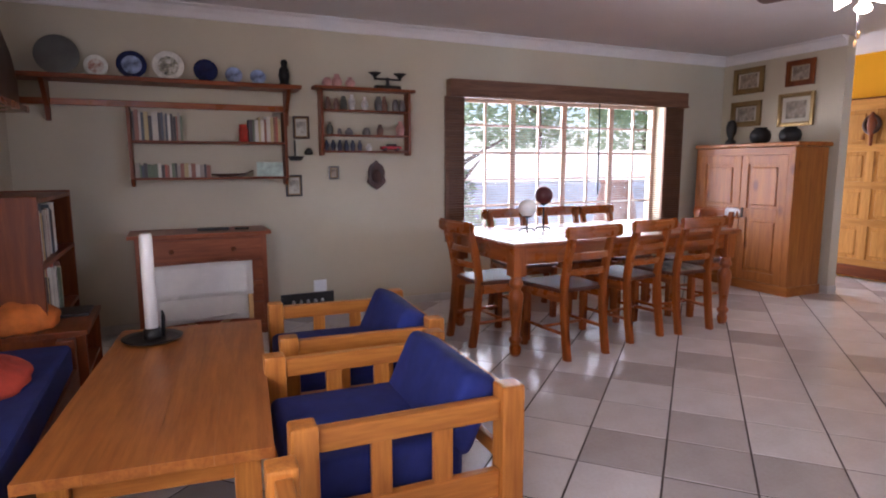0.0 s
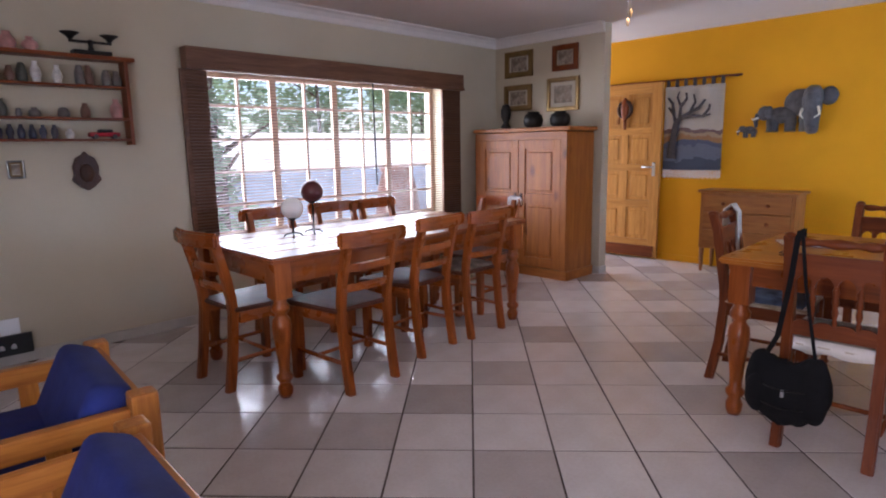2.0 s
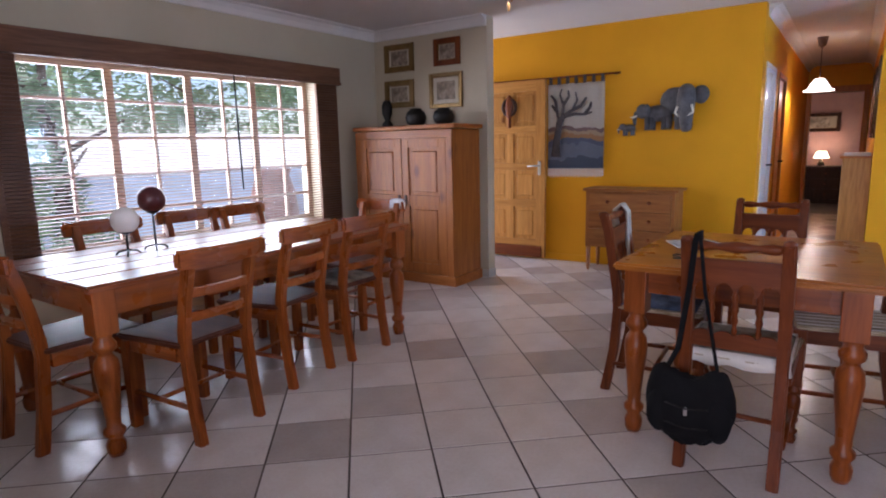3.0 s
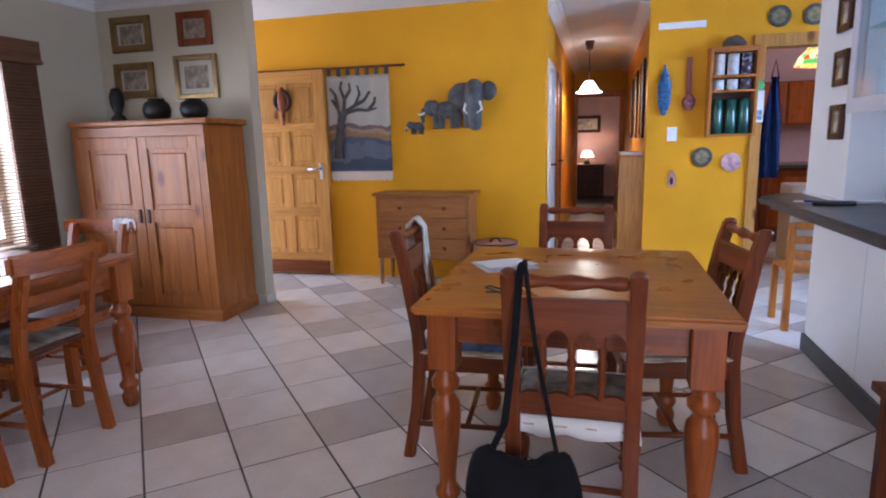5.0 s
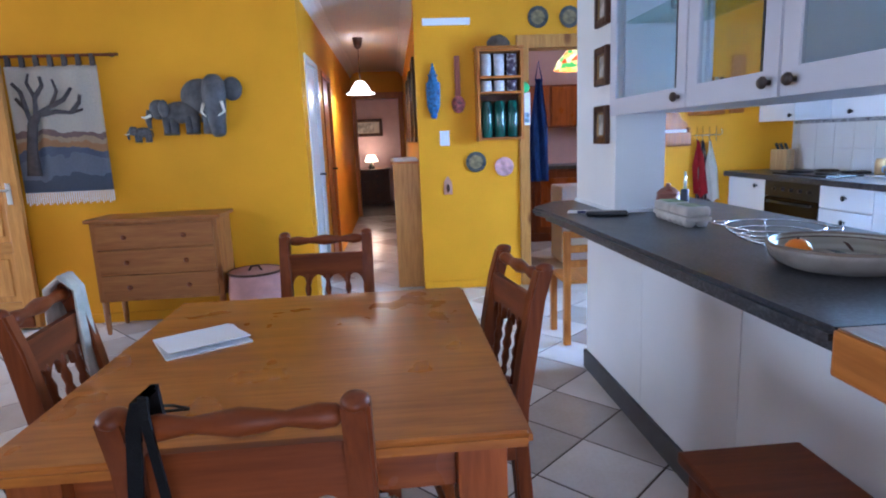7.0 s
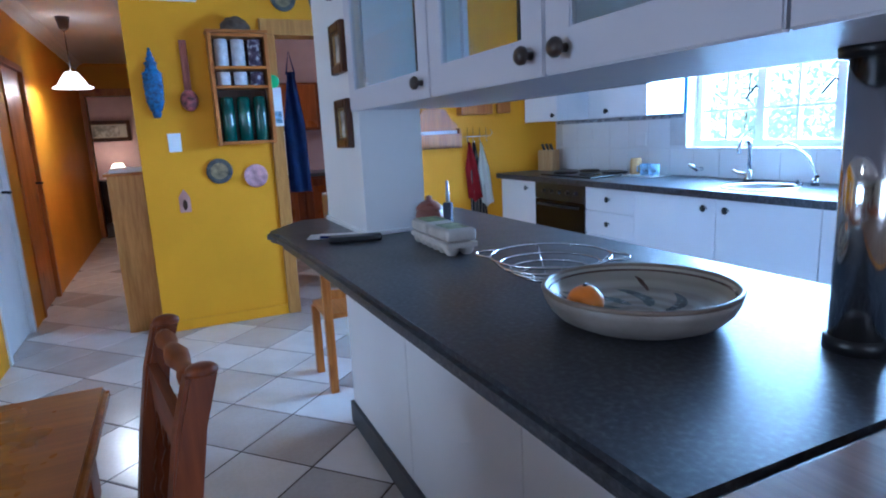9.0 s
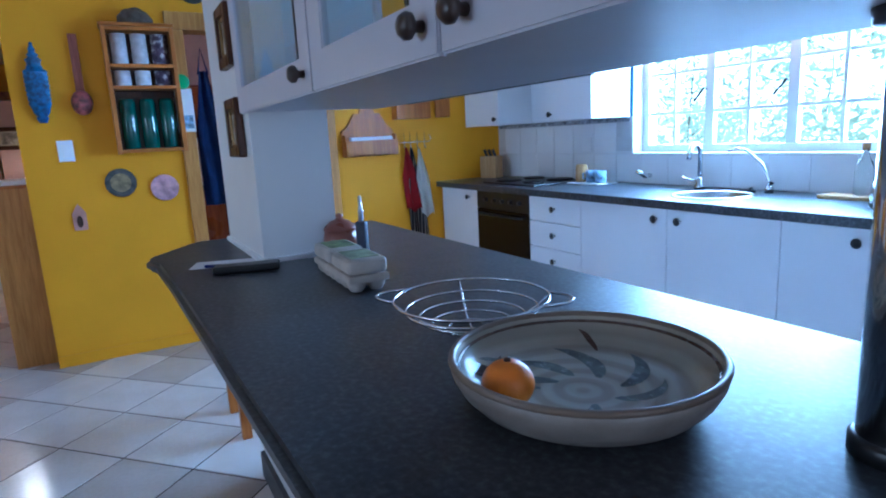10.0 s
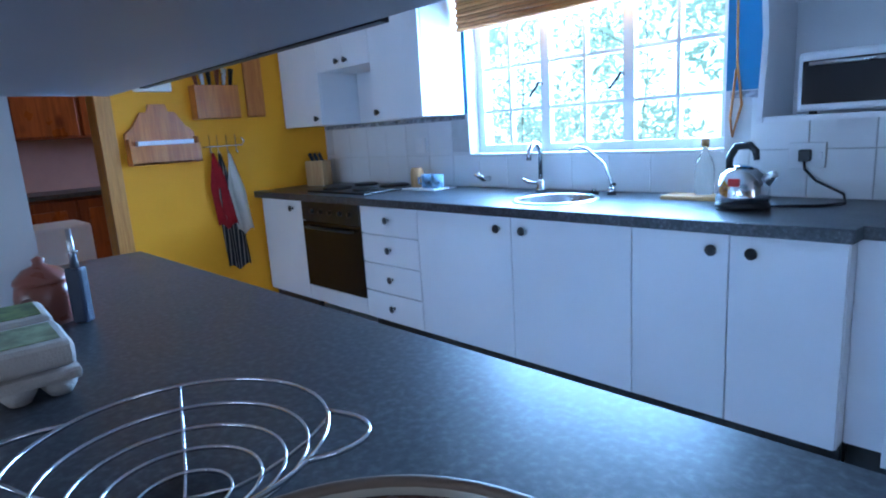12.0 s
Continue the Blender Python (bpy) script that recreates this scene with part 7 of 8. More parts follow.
# ---- entrance wall ----
for x, y, h, r, lb in ((6.2, 5.65, 0.26, 0.05, "tall dark carved head on the cupboard"), (6.2, 5.30, 0.16, 0.1, "round dark clay pot on the cupboard"), (6.2, 4.98, 0.15, 0.1, "squat black clay pot on the cupboard")):
    solid("dark_pot", lathe([(r * 0.6, 0), (r * 0.9, h * 0.2), (r, h * 0.5), (r * 0.85, h * 0.8), (r * 0.55, h * 0.92), (r * 0.6, h), (r * 0.45, h), (0, h * 0.9)] if r > 0.06 else [(r, 0), (r * 1.1, h * 0.1), (r * 0.5, h * 0.25), (r, h * 0.5), (r * 1.05, h * 0.75), (r * 0.7, h * 0.95), (0, h)], 22), M_IRON, lb, "pot", pose(x, y, 1.455))

def tapestry():
    m = Mat("woven_tapestry", (0.6, 0.55, 0.46), 0.9)
    sep = m.nt.nodes.new("ShaderNodeSeparateXYZ")
    m.link(m.coords(), sep.inputs[0])
    wob = m.noise(5.0, 3.0)
    ad = m.nt.nodes.new("ShaderNodeMath")
    ad.operation = "MULTIPLY_ADD"
    m.link(wob, ad.inputs[0])
    ad.inputs[1].default_value = 0.22
    m.link(sep.outputs["Z"], ad.inputs[2])
    r = m.nt.nodes.new("ShaderNodeValToRGB")
    r.color_ramp.interpolation = "CONSTANT"
    e = r.color_ramp.elements
    e[0].position, e[0].color = 0.0, rgb((0.13, 0.15, 0.2))
    e[1].position, e[1].color = 0.22, rgb((0.24, 0.27, 0.34))
    for p, c in ((0.34, (0.17, 0.19, 0.27)), (0.40, (0.55, 0.3, 0.14)), (0.455, (0.6, 0.45, 0.28)), (0.49, (0.3, 0.2, 0.18)), (0.53, (0.78, 0.73, 0.64))):
        k = e.new(p)
        k.color = rgb(c)
    m.link(ad.outputs[0], r.inputs[0])
    fine = m.noise(120, 2.0)
    m.color(m.mix(0.35, r.outputs[0], m.ramp(fine, [(0.3, (0.6, 0.6, 0.6)), (0.7, (1.1, 1.1, 1.1))]), "MULTIPLY"))
    m.bump(fine, 0.5, 0.003)
    return m.m


tp = thing("tapestry", "woven tapestry of a bare tree over hills, hung on a rod", "tapestry", pose(7.565, 4.255, 1.0))
bm = bmesh.new()
gv = [[bm.verts.new((0.012 * math.sin(i * 0.9) * (0.3 + j / 20), -0.305 + 0.61 * i / 20, 0.87 * j / 20)) for i in range(21)] for j in range(21)]
for j in range(20):
    for i in range(20):
        f = bm.faces.new((gv[j][i], gv[j][i + 1], gv[j + 1][i + 1], gv[j + 1][i]))
        f.smooth = True
bmesh.ops.solidify(bm, geom=bm.faces[:], thickness=0.006)
part("weaving", bm, tapestry(), tp)
M_TREE = plain("dark_woven_wool", (0.06, 0.05, 0.05), 0.95, var=0.3, scale=20)
tr = tube([(-0.016, 0.21, 0.12), (-0.016, 0.2, 0.3), (-0.016, 0.17, 0.48), (-0.016, 0.12, 0.56)], [0.055, 0.04, 0.038, 0.025], 7)
for a in (((0.17, 0.46), (0.2, 0.58), (0.26, 0.66)), ((0.14, 0.54), (0.13, 0.66), (0.17, 0.76), (0.15, 0.82)), ((0.12, 0.55), (0.03, 0.6), (-0.02, 0.7), (0.0, 0.78)), ((0.12, 0.54), (0.0, 0.56), (-0.1, 0.55), (-0.18, 0.57)), ((0.03, 0.6), (-0.06, 0.64), (-0.12, 0.72)), ((0.2, 0.58), (0.22, 0.7), (0.27, 0.76)), ((-0.1, 0.55), (-0.16, 0.62), (-0.17, 0.67)), ((0.13, 0.66), (0.07, 0.74), (0.08, 0.8))):
    tube([(-0.017, y, z) for y, z in a], [0.02 - 0.004 * k for k in range(len(a))], 6, tr)
for v in tr.verts:
    v.co.x = -0.016 + (v.co.x + 0.016) * 0.06
part("tree_motif", tr, M_TREE, tp, "dark woven bare tree")
for k in range(40):
    y = -0.3 + 0.6 * k / 39
    part("fringe", box(-0.002, 0.002, y - 0.004, y + 0.003, -0.075 - 0.008 * (k % 3), 0.0), M_CREAM, tp)
for k in range(7):
    y = -0.28 + 0.56 * k / 6
    part("loop", box(-0.012, 0.012, y - 0.015, y + 0.015, 0.865, 0.945), M_TREE, tp)
rod = thing("tapestry_rod", "long dark wooden rod on the yellow wall", "rod", pose(7.565, 0, 1.935))
part("bar", tube([(0, 3.80, 0), (0, 5.9, 0.01)], 0.011, 10), M_RED_Y, rod)
for y in (3.85, 5.8):
    part("bracket", box(-0.006, 0.035, y - 0.01, y + 0.01, -0.012, 0.012, 0.002), M_IRON, rod)

M_ELE = plain("grey_carved_elephant", (0.075, 0.075, 0.08), 0.4, var=0.5, scale=16, bump=0.4)
M_TUSK = plain("ivory_white", (0.75, 0.7, 0.58), 0.4)
def elephant(y, z, s, front, label):
    e = thing("elephant_plaque", label, "wall carving", pose(7.595, y, z) @ Matrix.Diagonal((s, s, s, 1)), "elephants on the yellow wall")
    b = bmesh.new()
    if front:
        ball(0.04, 0.135, 0.125, (-0.03, 0.115, 0.07), 20, b)
        ball(0.03, 0.075, 0.085, (-0.03, -0.12, 0.115), 18, b)
        tube([(-0.05, 0.0, 0.205), (-0.06, 0.0, 0.17), (-0.075, 0.0, 0.09), (-0.085, -0.002, 0.0), (-0.08, -0.006, -0.1), (-0.07, -0.01, -0.2), (-0.065, -0.01, -0.215)], [0.045, 0.075, 0.085, 0.078, 0.064, 0.052, 0.04], 18, b)
        ball(0.03, 0.05, 0.035, (-0.1, 0.0, 0.12), 14, b)
        tube([(-0.04, 0.06, -0.02), (-0.04, 0.062, -0.12), (-0.045, 0.062, -0.2)], [0.05, 0.042, 0.044], 12, b)
        tk = [((-0.14, 0.06, 0.01), (-0.155, 0.075, -0.05), (-0.16, 0.045, -0.085)), ((-0.14, -0.065, 0.02), (-0.16, -0.085, -0.05), (-0.16, -0.04, -0.08))]
    else:
        ball(0.05, 0.16, 0.095, (-0.04, -0.06, 0.03), 18, b)
        ball(0.05, 0.075, 0.085, (-0.055, 0.12, 0.06), 16, b)
        ball(0.02, 0.045, 0.075, (-0.095, 0.06, 0.065), 14, b)
        tube([(-0.06, 0.18, 0.05), (-0.06, 0.21, -0.03), (-0.06, 0.2, -0.1)], [0.035, 0.025, 0.016], 10, b)
        for yy in (0.06, -0.0, -0.13, -0.18):
            tube([(-0.04, yy, 0.0), (-0.04, yy, -0.13), (-0.045, yy, -0.155)], [0.042, 0.034, 0.038], 10, b)
        tube([(-0.03, -0.215, 0.06), (-0.03, -0.24, 0.0), (-0.03, -0.235, -0.06)], [0.01, 0.008, 0.01], 6, b)
        tk = [((-0.09, 0.17, 0.01), (-0.1, 0.22, -0.01), (-0.1, 0.25, 0.0))]
    part("body", b, M_ELE, e)
    for t_ in tk:
        part("tusk", tube(t_, [0.013, 0.011, 0.004], 8), M_TUSK, e, "ivory white tusk")
    return e


elephant(3.165, 1.565, 0.98, True, "large grey carved elephant facing forward on the yellow wall")
elephant(3.47, 1.50, 0.82, False, "middle-sized grey carved elephant on the yellow wall")
elephant(3.725, 1.385, 0.38, False, "small grey carved elephant calf on the yellow wall")
msk = thing("door_ornament", "carved wooden mask with a plaited ring on the door", "ornament", pose(7.49, 4.98, 1.66))
part("ring", tube([(-0.02, 0.075 * math.cos(k * math.pi / 12), 0.085 * math.sin(k * math.pi / 12)) for k in range(24)], 0.02, 8, closed=True), M_DARKW, msk)
part("face", ball(0.035, 0.045, 0.13, (-0.02, 0, 0.0), 16), M_RED, msk)
part("post", tube([(-0.015, 0, -0.22), (-0.015, 0, -0.1)], [0.015, 0.02], 8), M_RED, msk)
bk = thing("clay_basket", "terracotta pink lidded basket beside the chest", "basket", pose(7.36, 2.96, 0) @ Matrix.Diagonal((1.18, 1.18, 1, 1)))
M_TERRA = plain("terracotta_pink", (0.42, 0.2, 0.17), 0.8, var=0.15, scale=12, bump=0.4)
part("body", lathe([(0.13, 0), (0.16, 0.1), (0.17, 0.25), (0.16, 0.38), (0.15, 0.39), (0, 0.385)], 26), M_TERRA, bk)
part("lid_rim", ring(0.158, 0.385, 0.009, 40), M_DARKW, bk)
part("handle", tube([(0, -0.04, 0.385), (0, -0.02, 0.42), (0, 0.02, 0.42), (0, 0.04, 0.385)], 0.008), M_DARKW, bk)

# ---- things on the yellow shelf wall ----
X = 7.998
solid("patch_board", box(X - 0.012, X, 1.26, 1.64, 2.15, 2.205, 0.003), M_PAPER, "white blank strip on the yellow wall", "sign")
M_BLUEDEC = plain("blue_patterned_enamel", (0.02, 0.10, 0.24), 0.35, var=0.7, scale=40)
vs_ = thing("blue_vase_plaque", "blue patterned vase-shaped hanging on the yellow wall", "wall hanging", pose(X, 1.575, 1.645))
vase_prof = [(0.018, -0.215), (0.03, -0.19), (0.024, -0.18), (0.037, -0.165), (0.05, -0.12)]
for k in range(9):
    z = -0.115 + 0.024 * k
    r = 0.058 - 0.35 * (z - 0.0) ** 2 - (0.018 if k == 8 else 0)
    vase_prof += [(r, z), (r + 0.002, z + 0.008), (r - 0.004, z + 0.015)]
b = lathe(vase_prof + [(0.034, 0.115), (0.042, 0.122), (0.022, 0.14), (0.028, 0.15), (0.014, 0.168), (0.017, 0.178), (0.008, 0.2), (0.01, 0.212), (0, 0.22)], 24)
for v in b.verts:
    v.co.x *= 0.45
part("body", moved(b, Matrix.Translation((-0.026, 0, 0))), M_BLUEDEC, vs_)
sp = thing("carved_spoon", "long carved wooden spoon hanging on the yellow wall", "wall hanging", pose(X, 1.375, 1.70))
part("handle", box(-0.02, 0, -0.022, 0.022, -0.12, 0.215, 0.005), wood("patterned_red_wood", (0.4, 0.14, 0.1), (0.2, 0.06, 0.05), 0.4, 2, False, 4), sp)
part("bowl", ball(0.035, 0.055, 0.07, (-0.032, 0, -0.165), 16), plain("painted_gourd", (0.2, 0.05, 0.05), 0.35, var=1.2, scale=30), sp, "dark patterned gourd")
lsw = thing("light_switch", "white light switch on the yellow wall", "switch", pose(X, 1.495, 1.27))
part("plate", box(-0.01, 0, -0.04, 0.04, -0.06, 0.06, 0.003), M_WINWHITE, lsw)
part("rocker", box(-0.014, -0.01, -0.012, 0.012, -0.02, 0.02, 0.002), M_PAPER, lsw)
M_DARKPLATE = plain("dark_patterned_plate", (0.055, 0.055, 0.048), 0.4, var=0.7, scale=30)
M_PLATEGOLD = plain("tarnished_gold_motif", (0.2, 0.15, 0.075), 0.4, var=0.6, scale=40)
for y, z, r, mat, lb in ((1.243, 1.068, 0.085, M_DARKPLATE, "dark round plate hung on the yellow wall"), (1.008, 1.02, 0.08, plain("pink_china", (0.5, 0.28, 0.3), 0.35, var=0.5, scale=20), "pink patterned plate hung on the yellow wall"), (0.711, 2.194, 0.085, M_DARKPLATE, "dark grey patterned plate hung over the doorway"), (0.453, 2.19, 0.085, M_DARKPLATE, "dark grey patterned plate hung over the doorway")):
    plate("wall_plate", lb, r, mat, pose(X, y, z, 0, -90, 0), "plates on the yellow wall", M_PLATEGOLD if mat is M_DARKPLATE else mat)
sg = thing("small_wall_figure", "small pink house-shaped wall ornament", "ornament", pose(X, 1.482, 0.88))
part("body", moved(slab([(-0.035, -0.07), (0.035, -0.07), (0.035, 0.03), (0, 0.085), (-0.035, 0.03)], -0.012, 0.0, 0.002, "yz"), Matrix.Identity(4)), plain("pink_clay", (0.5, 0.25, 0.2), 0.6, var=0.3), sg)
part("figure", ball(0.01, 0.015, 0.035, (-0.015, 0, -0.02), 10), M_DARKW, sg)
rk = thing("spice_rack", "pine wall rack with mugs and green bottles", "rack", pose(0, 0, 0))
for y in (0.871, 1.221):
    part("side_panel", box(7.86, X, y - 0.012, y + 0.012, 1.235, 1.945, 0.003), M_HONEY, rk)
part("back_panel", box(X - 0.008, X, 0.883, 1.209, 1.25, 1.93), M_DARKW, rk)
for z in (1.255, 1.615, 1.735, 1.938):
    part("board", box(7.86, X - 0.008, 0.883, 1.209, z - 0.015, z + 0.005, 0.003), M_HONEY_Y, rk)
part("cap_board", box(7.85, X, 0.855, 1.24, 1.945, 1.965, 0.005), M_HONEY_Y, rk)
M_MUG = plain("speckled_white_mug", (0.6, 0.58, 0.6), 0.3, var=0.2, scale=24)
M_MUGBLOT = art_material("dark_blotched_mug", (0.03, 0.02, 0.04), (0.08, 0.05, 0.09), (0.62, 0.6, 0.6), 26)
M_GREENB = plain("dark_green_bottle", (0.012, 0.08, 0.06), 0.08, var=0.3, bump=0)
for k in range(3):
    y = 1.151 - 0.105 * k
    solid("tall_mug", lathe([(0.04, 0), (0.042, 0.01), (0.042, 0.17), (0.038, 0.17), (0.037, 0.02), (0, 0.02)], 18), M_MUGBLOT if k == 2 else M_MUG, "tall patterned mug on the wall rack", "mug", pose(7.925, y, 1.741), "mugs on the wall rack")
    solid("mug", lathe([(0.04, 0), (0.042, 0.01), (0.042, 0.085), (0.038, 0.085), (0.037, 0.02), (0, 0.02)], 18), M_MUGBLOT if k == 2 else M_MUG, "short patterned mug on the wall rack", "mug", pose(7.925, y, 1.621), "mugs on the wall rack")
for k in range(3):
    solid("green_bottle", lathe([(0.042, 0), (0.045, 0.01), (0.045, 0.26), (0.04, 0.285), (0.02, 0.29), (0, 0.29)], 18), M_GREENB, "dark green glass bottle on the wall rack", "bottle", pose(7.925, 1.151 - 0.105 * k, 1.261), "bottles on the wall rack")
blob("carved_animal", "brown carved animal lying on the wall rack", "carving", 0.05, 0.09, 0.07, M_BARK, pose(7.92, 1.05, 1.966))
ap = thing("apron", "dark blue apron hanging in the doorway", "apron", pose(8.02, 0.70, 0))
bm = bmesh.new()
gv = [[bm.verts.new((0.02 * math.sin(i * 1.1 + j * 0.3), (-0.075 + 0.15 * i / 10) * (0.35 + 0.65 * min(1, j / 6)), 1.72 - 0.84 * j / 14)) for i in range(11)] for j in range(15)]
for j in range(14):
    for i in range(10):
        f = bm.faces.new((gv[j][i], gv[j][i + 1], gv[j + 1][i + 1], gv[j + 1][i]))
        f.smooth = True
bmesh.ops.solidify(bm, geom=bm.faces[:], thickness=0.006)
part("cloth", bm, plain("denim_blue", (0.012, 0.03, 0.11), 0.9, var=0.3, scale=10), ap)
part("neck_loop", tube([(0, -0.03, 1.7), (0.01, 0, 1.86), (0, 0.03, 1.7)], 0.006), M_NAVY, ap)
nt_ = thing("hanging_notepad", "white card with a green clip hung on the door frame", "notepad", pose(7.972, 0.835, 1.55))
part("card", box(-0.006, 0, -0.05, 0.05, -0.2, 0.06, 0.001), M_PAPER, nt_)
part("picture", box(-0.007, -0.006, -0.04, 0.04, -0.18, -0.1), M_BLUEMUG, nt_)
part("clip", ball(0.012, 0.045, 0.045, (-0.008, 0, 0.1), 14), plain("green_plastic", (0.05, 0.4, 0.12), 0.4), nt_, "round green clip")

# ---- kitchen end of the yellow wall ----
lr = thing("letter_rack", "carved pine wall rack with letters", "rack", pose(X, -0.365, 1.13))
part("back_board", slab([(-0.2, 0), (0.2, 0), (0.2, 0.18), (0.15, 0.22), (0.1, 0.3), (0.06, 0.3), (0.05, 0.345), (-0.05, 0.345), (-0.06, 0.3), (-0.1, 0.3), (-0.15, 0.22), (-0.2, 0.18)], -0.018, 0, 0.003, "yz"), M_HONEY, lr)
part("front_board", box(-0.09, -0.075, -0.2, 0.2, 0, 0.11, 0.003), M_HONEY, lr)
part("bottom_board", box(-0.09, -0.018, -0.2, 0.2, 0, 0.014), M_HONEY, lr)
for sy in (-1, 1):
    part("side_board", box(-0.075, -0.018, sy * 0.192 - 0.007, sy * 0.192 + 0.007, 0.014, 0.15, 0.003), M_HONEY, lr)
part("letters", box(-0.07, -0.03, -0.17, 0.15, 0.02, 0.135, 0.002), M_PAPER, lr)
ub = thing("utensil_box", "pine wall box holding kitchen utensils", "rack", pose(X, -0.71, 1.38))
part("box", box(-0.09, 0, -0.14, 0.14, 0, 0.2, 0.004), M_HONEY, ub)
for k in range(6):
    part("utensil", tube([(-0.05, -0.1 + 0.04 * k, 0.15), (-0.055 - 0.01 * (k % 3), -0.12 + 0.05 * k, 0.3)], [0.006, 0.018], 8), (M_IRON, M_STEEL, M_RED)[k % 3], ub)
for y0, y1, z0, z1, mat, lb in ((-1.06, -0.93, 1.385, 1.86, M_HONEY, "long pine bread board hung on the yellow wall"), (-0.47, -0.25, 1.545, 1.75, M_CREAM, "pale square board hung on the yellow wall")):
    solid("cutting_board", box(X - 0.02, X, y0, y1, z0, z1, 0.012), mat, lb, "board")
hk = thing("hook_rail", "white wire hook rail with tea towels", "hook rail", pose(X, -0.73, 1.21))
part("rail", tube([(-0.015, 0.13, 0), (-0.015, -0.13, 0), (-0.015, -0.15, 0.025), (-0.015, -0.13, 0.05)], 0.004, 6), M_CHROME, hk)
for y in (0.08, 0.03, -0.03, -0.09):
    part("hook", tube([(-0.015, y, 0.07), (-0.015, y, -0.04), (-0.03, y, -0.05), (-0.03, y, -0.03)], 0.003, 6), M_CHROME, hk)
M_STRIPE = Mat("striped_dark_towel", (0.03, 0.03, 0.035), 0.9)
w_ = M_STRIPE.node("ShaderNodeTexWave", Scale=14.0)
w_.bands_direction = "Y"
M_STRIPE.link(M_STRIPE.coords(), w_.inputs["Vector"])
M_STRIPE.color(M_STRIPE.ramp(w_.outputs["Fac"], [(0.75, (0.03, 0.03, 0.035)), (0.9, (0.4, 0.32, 0.25))]))
def towel(y, z0, z1, w, mat, lb, xoff):
    bm = bmesh.new()
    n = 14
    g_ = [[bm.verts.new((xoff + 0.012 * math.sin(i * 1.4 + j * 0.2), (-w / 2 + w * i / 8) * (0.15 + 0.85 * min(1, (j / n) * 2.2)) - 0.05 * j / n, z1 - (z1 - z0) * j / n + 0.02 * math.sin(i * 1.1) * (j / n))) for i in range(9)] for j in range(n + 1)]
    for j in range(n):
        for i in range(8):
            f = bm.faces.new((g_[j][i], g_[j][i + 1], g_[j + 1][i + 1], g_[j + 1][i]))
            f.smooth = True
    bmesh.ops.solidify(bm, geom=bm.faces[:], thickness=0.006)
    solid("tea_towel", bm, mat, lb, "towel", pose(7.972, y, 0), "towels on the hook rail")


towel(-0.65, 0.70, 1.17, 0.13, plain("red_towel", (0.42, 0.015, 0.02), 0.95, var=0.2, scale=14, bump=0.5), "red tea towel hanging from the rail", -0.012)
towel(-0.70, 0.42, 1.165, 0.15, M_STRIPE.m, "dark striped tea towel hanging from the rail", 0.004)
towel(-0.76, 0.65, 1.16, 0.12, M_CREAM, "white tea towel hanging from the rail", -0.006)

# ---- hallway, bedroom, scullery ----
hb = thing("hall_bookcase", "honey pine bookcase with papers at the hallway corner", "bookcase", pose(0, 0, 0))
part("end_panel", box(8.13, 8.155, 1.70, 1.93, 0, 1.07, 0.003), M_GOLDP, hb)
part("end_panel", box(9.4, 9.425, 1.70, 1.93, 0, 1.07, 0.003), M_GOLDP, hb)
part("top", box(8.12, 9.44, 1.695, 1.95, 1.07, 1.09, 0.004), M_HONEY_X, hb)
for z in (0.08, 0.4, 0.72):
    part("shelf", box(8.155, 9.4, 1.70, 1.92, z, z + 0.02), M_HONEY_X, hb)
books(0, "book", "book on the hallway bookcase", (8.2, 1.72, 0.74), 0, 30, 0.24, 0.17, 31, 0, BOOKM)
books(0, "book", "book on the hallway bookcase", (8.2, 1.72, 0.42), 0, 30, 0.24, 0.17, 32, 0, BOOKM)
solid("papers", box(8.2, 8.6, 1.72, 1.92, 1.09, 1.115, 0.003), M_PAPER, "stack of papers on the hallway bookcase", "papers")
for x in (8.8, 9.9, 10.9):
    picture("hall_picture", "dark-framed picture in the hallway", 0.5, 0.75, 0.04, M_DARKW, 0, M_ART1, pose(x, 1.692, 1.62, 0, 0, 180), "pictures in the hallway")
hl = thing("pendant_lamp", "white frilled glass pendant lamp in the hallway", "lamp", pose(10.1, 2.25, -0.04))
part("rose", lathe([(0.0, 2.33), (0.04, 2.36), (0.06, 2.46), (0, 2.46)], 16), M_DARKW, hl)
part("cord", tube([(0, 0, 2.35), (0, 0, 1.98)], 0.005, 6), M_BLACK, hl)
sh = lathe([(0.03, 1.99), (0.05, 1.985), (0.09, 1.93), (0.12, 1.875), (0.165, 1.85), (0.16, 1.846), (0.11, 1.868), (0.08, 1.925), (0.045, 1.975)], 32, caps=False)
part("shade", sh, glow("lit_white_glass", (1.0, 0.93, 0.82), 2.6), hl, "glowing white glass shade")
drawer_chest("dark_chest", "dark wooden chest of drawers in the bedroom", 15.2, 15.79, 2.0, 2.95, 0, 0.72, "W", 3, M_DARKW, M_DARKW, 0, 0.02)
bl = thing("table_lamp", "lit table lamp on the dark bedroom chest", "lamp", pose(15.4, 2.36, 0.72))
part("base", lathe([(0.06, 0), (0.07, 0.03), (0.04, 0.09), (0.015, 0.14), (0, 0.15)], 16), M_IRON, bl)
part("shade", lathe([(0.14, 0.15), (0.08, 0.28), (0.075, 0.28), (0.135, 0.15)], 24, caps=False), glow("lit_lamp_shade", (1.0, 0.78, 0.5), 3.0), bl, "glowing cream lamp shade")
picture("bedroom_picture", "dark landscape in a wide frame on the bedroom wall", 0.8, 0.36, 0.06, M_DARKW, 0, M_ART1, pose(15.79, 2.5, 1.56, 0, 0, -90))
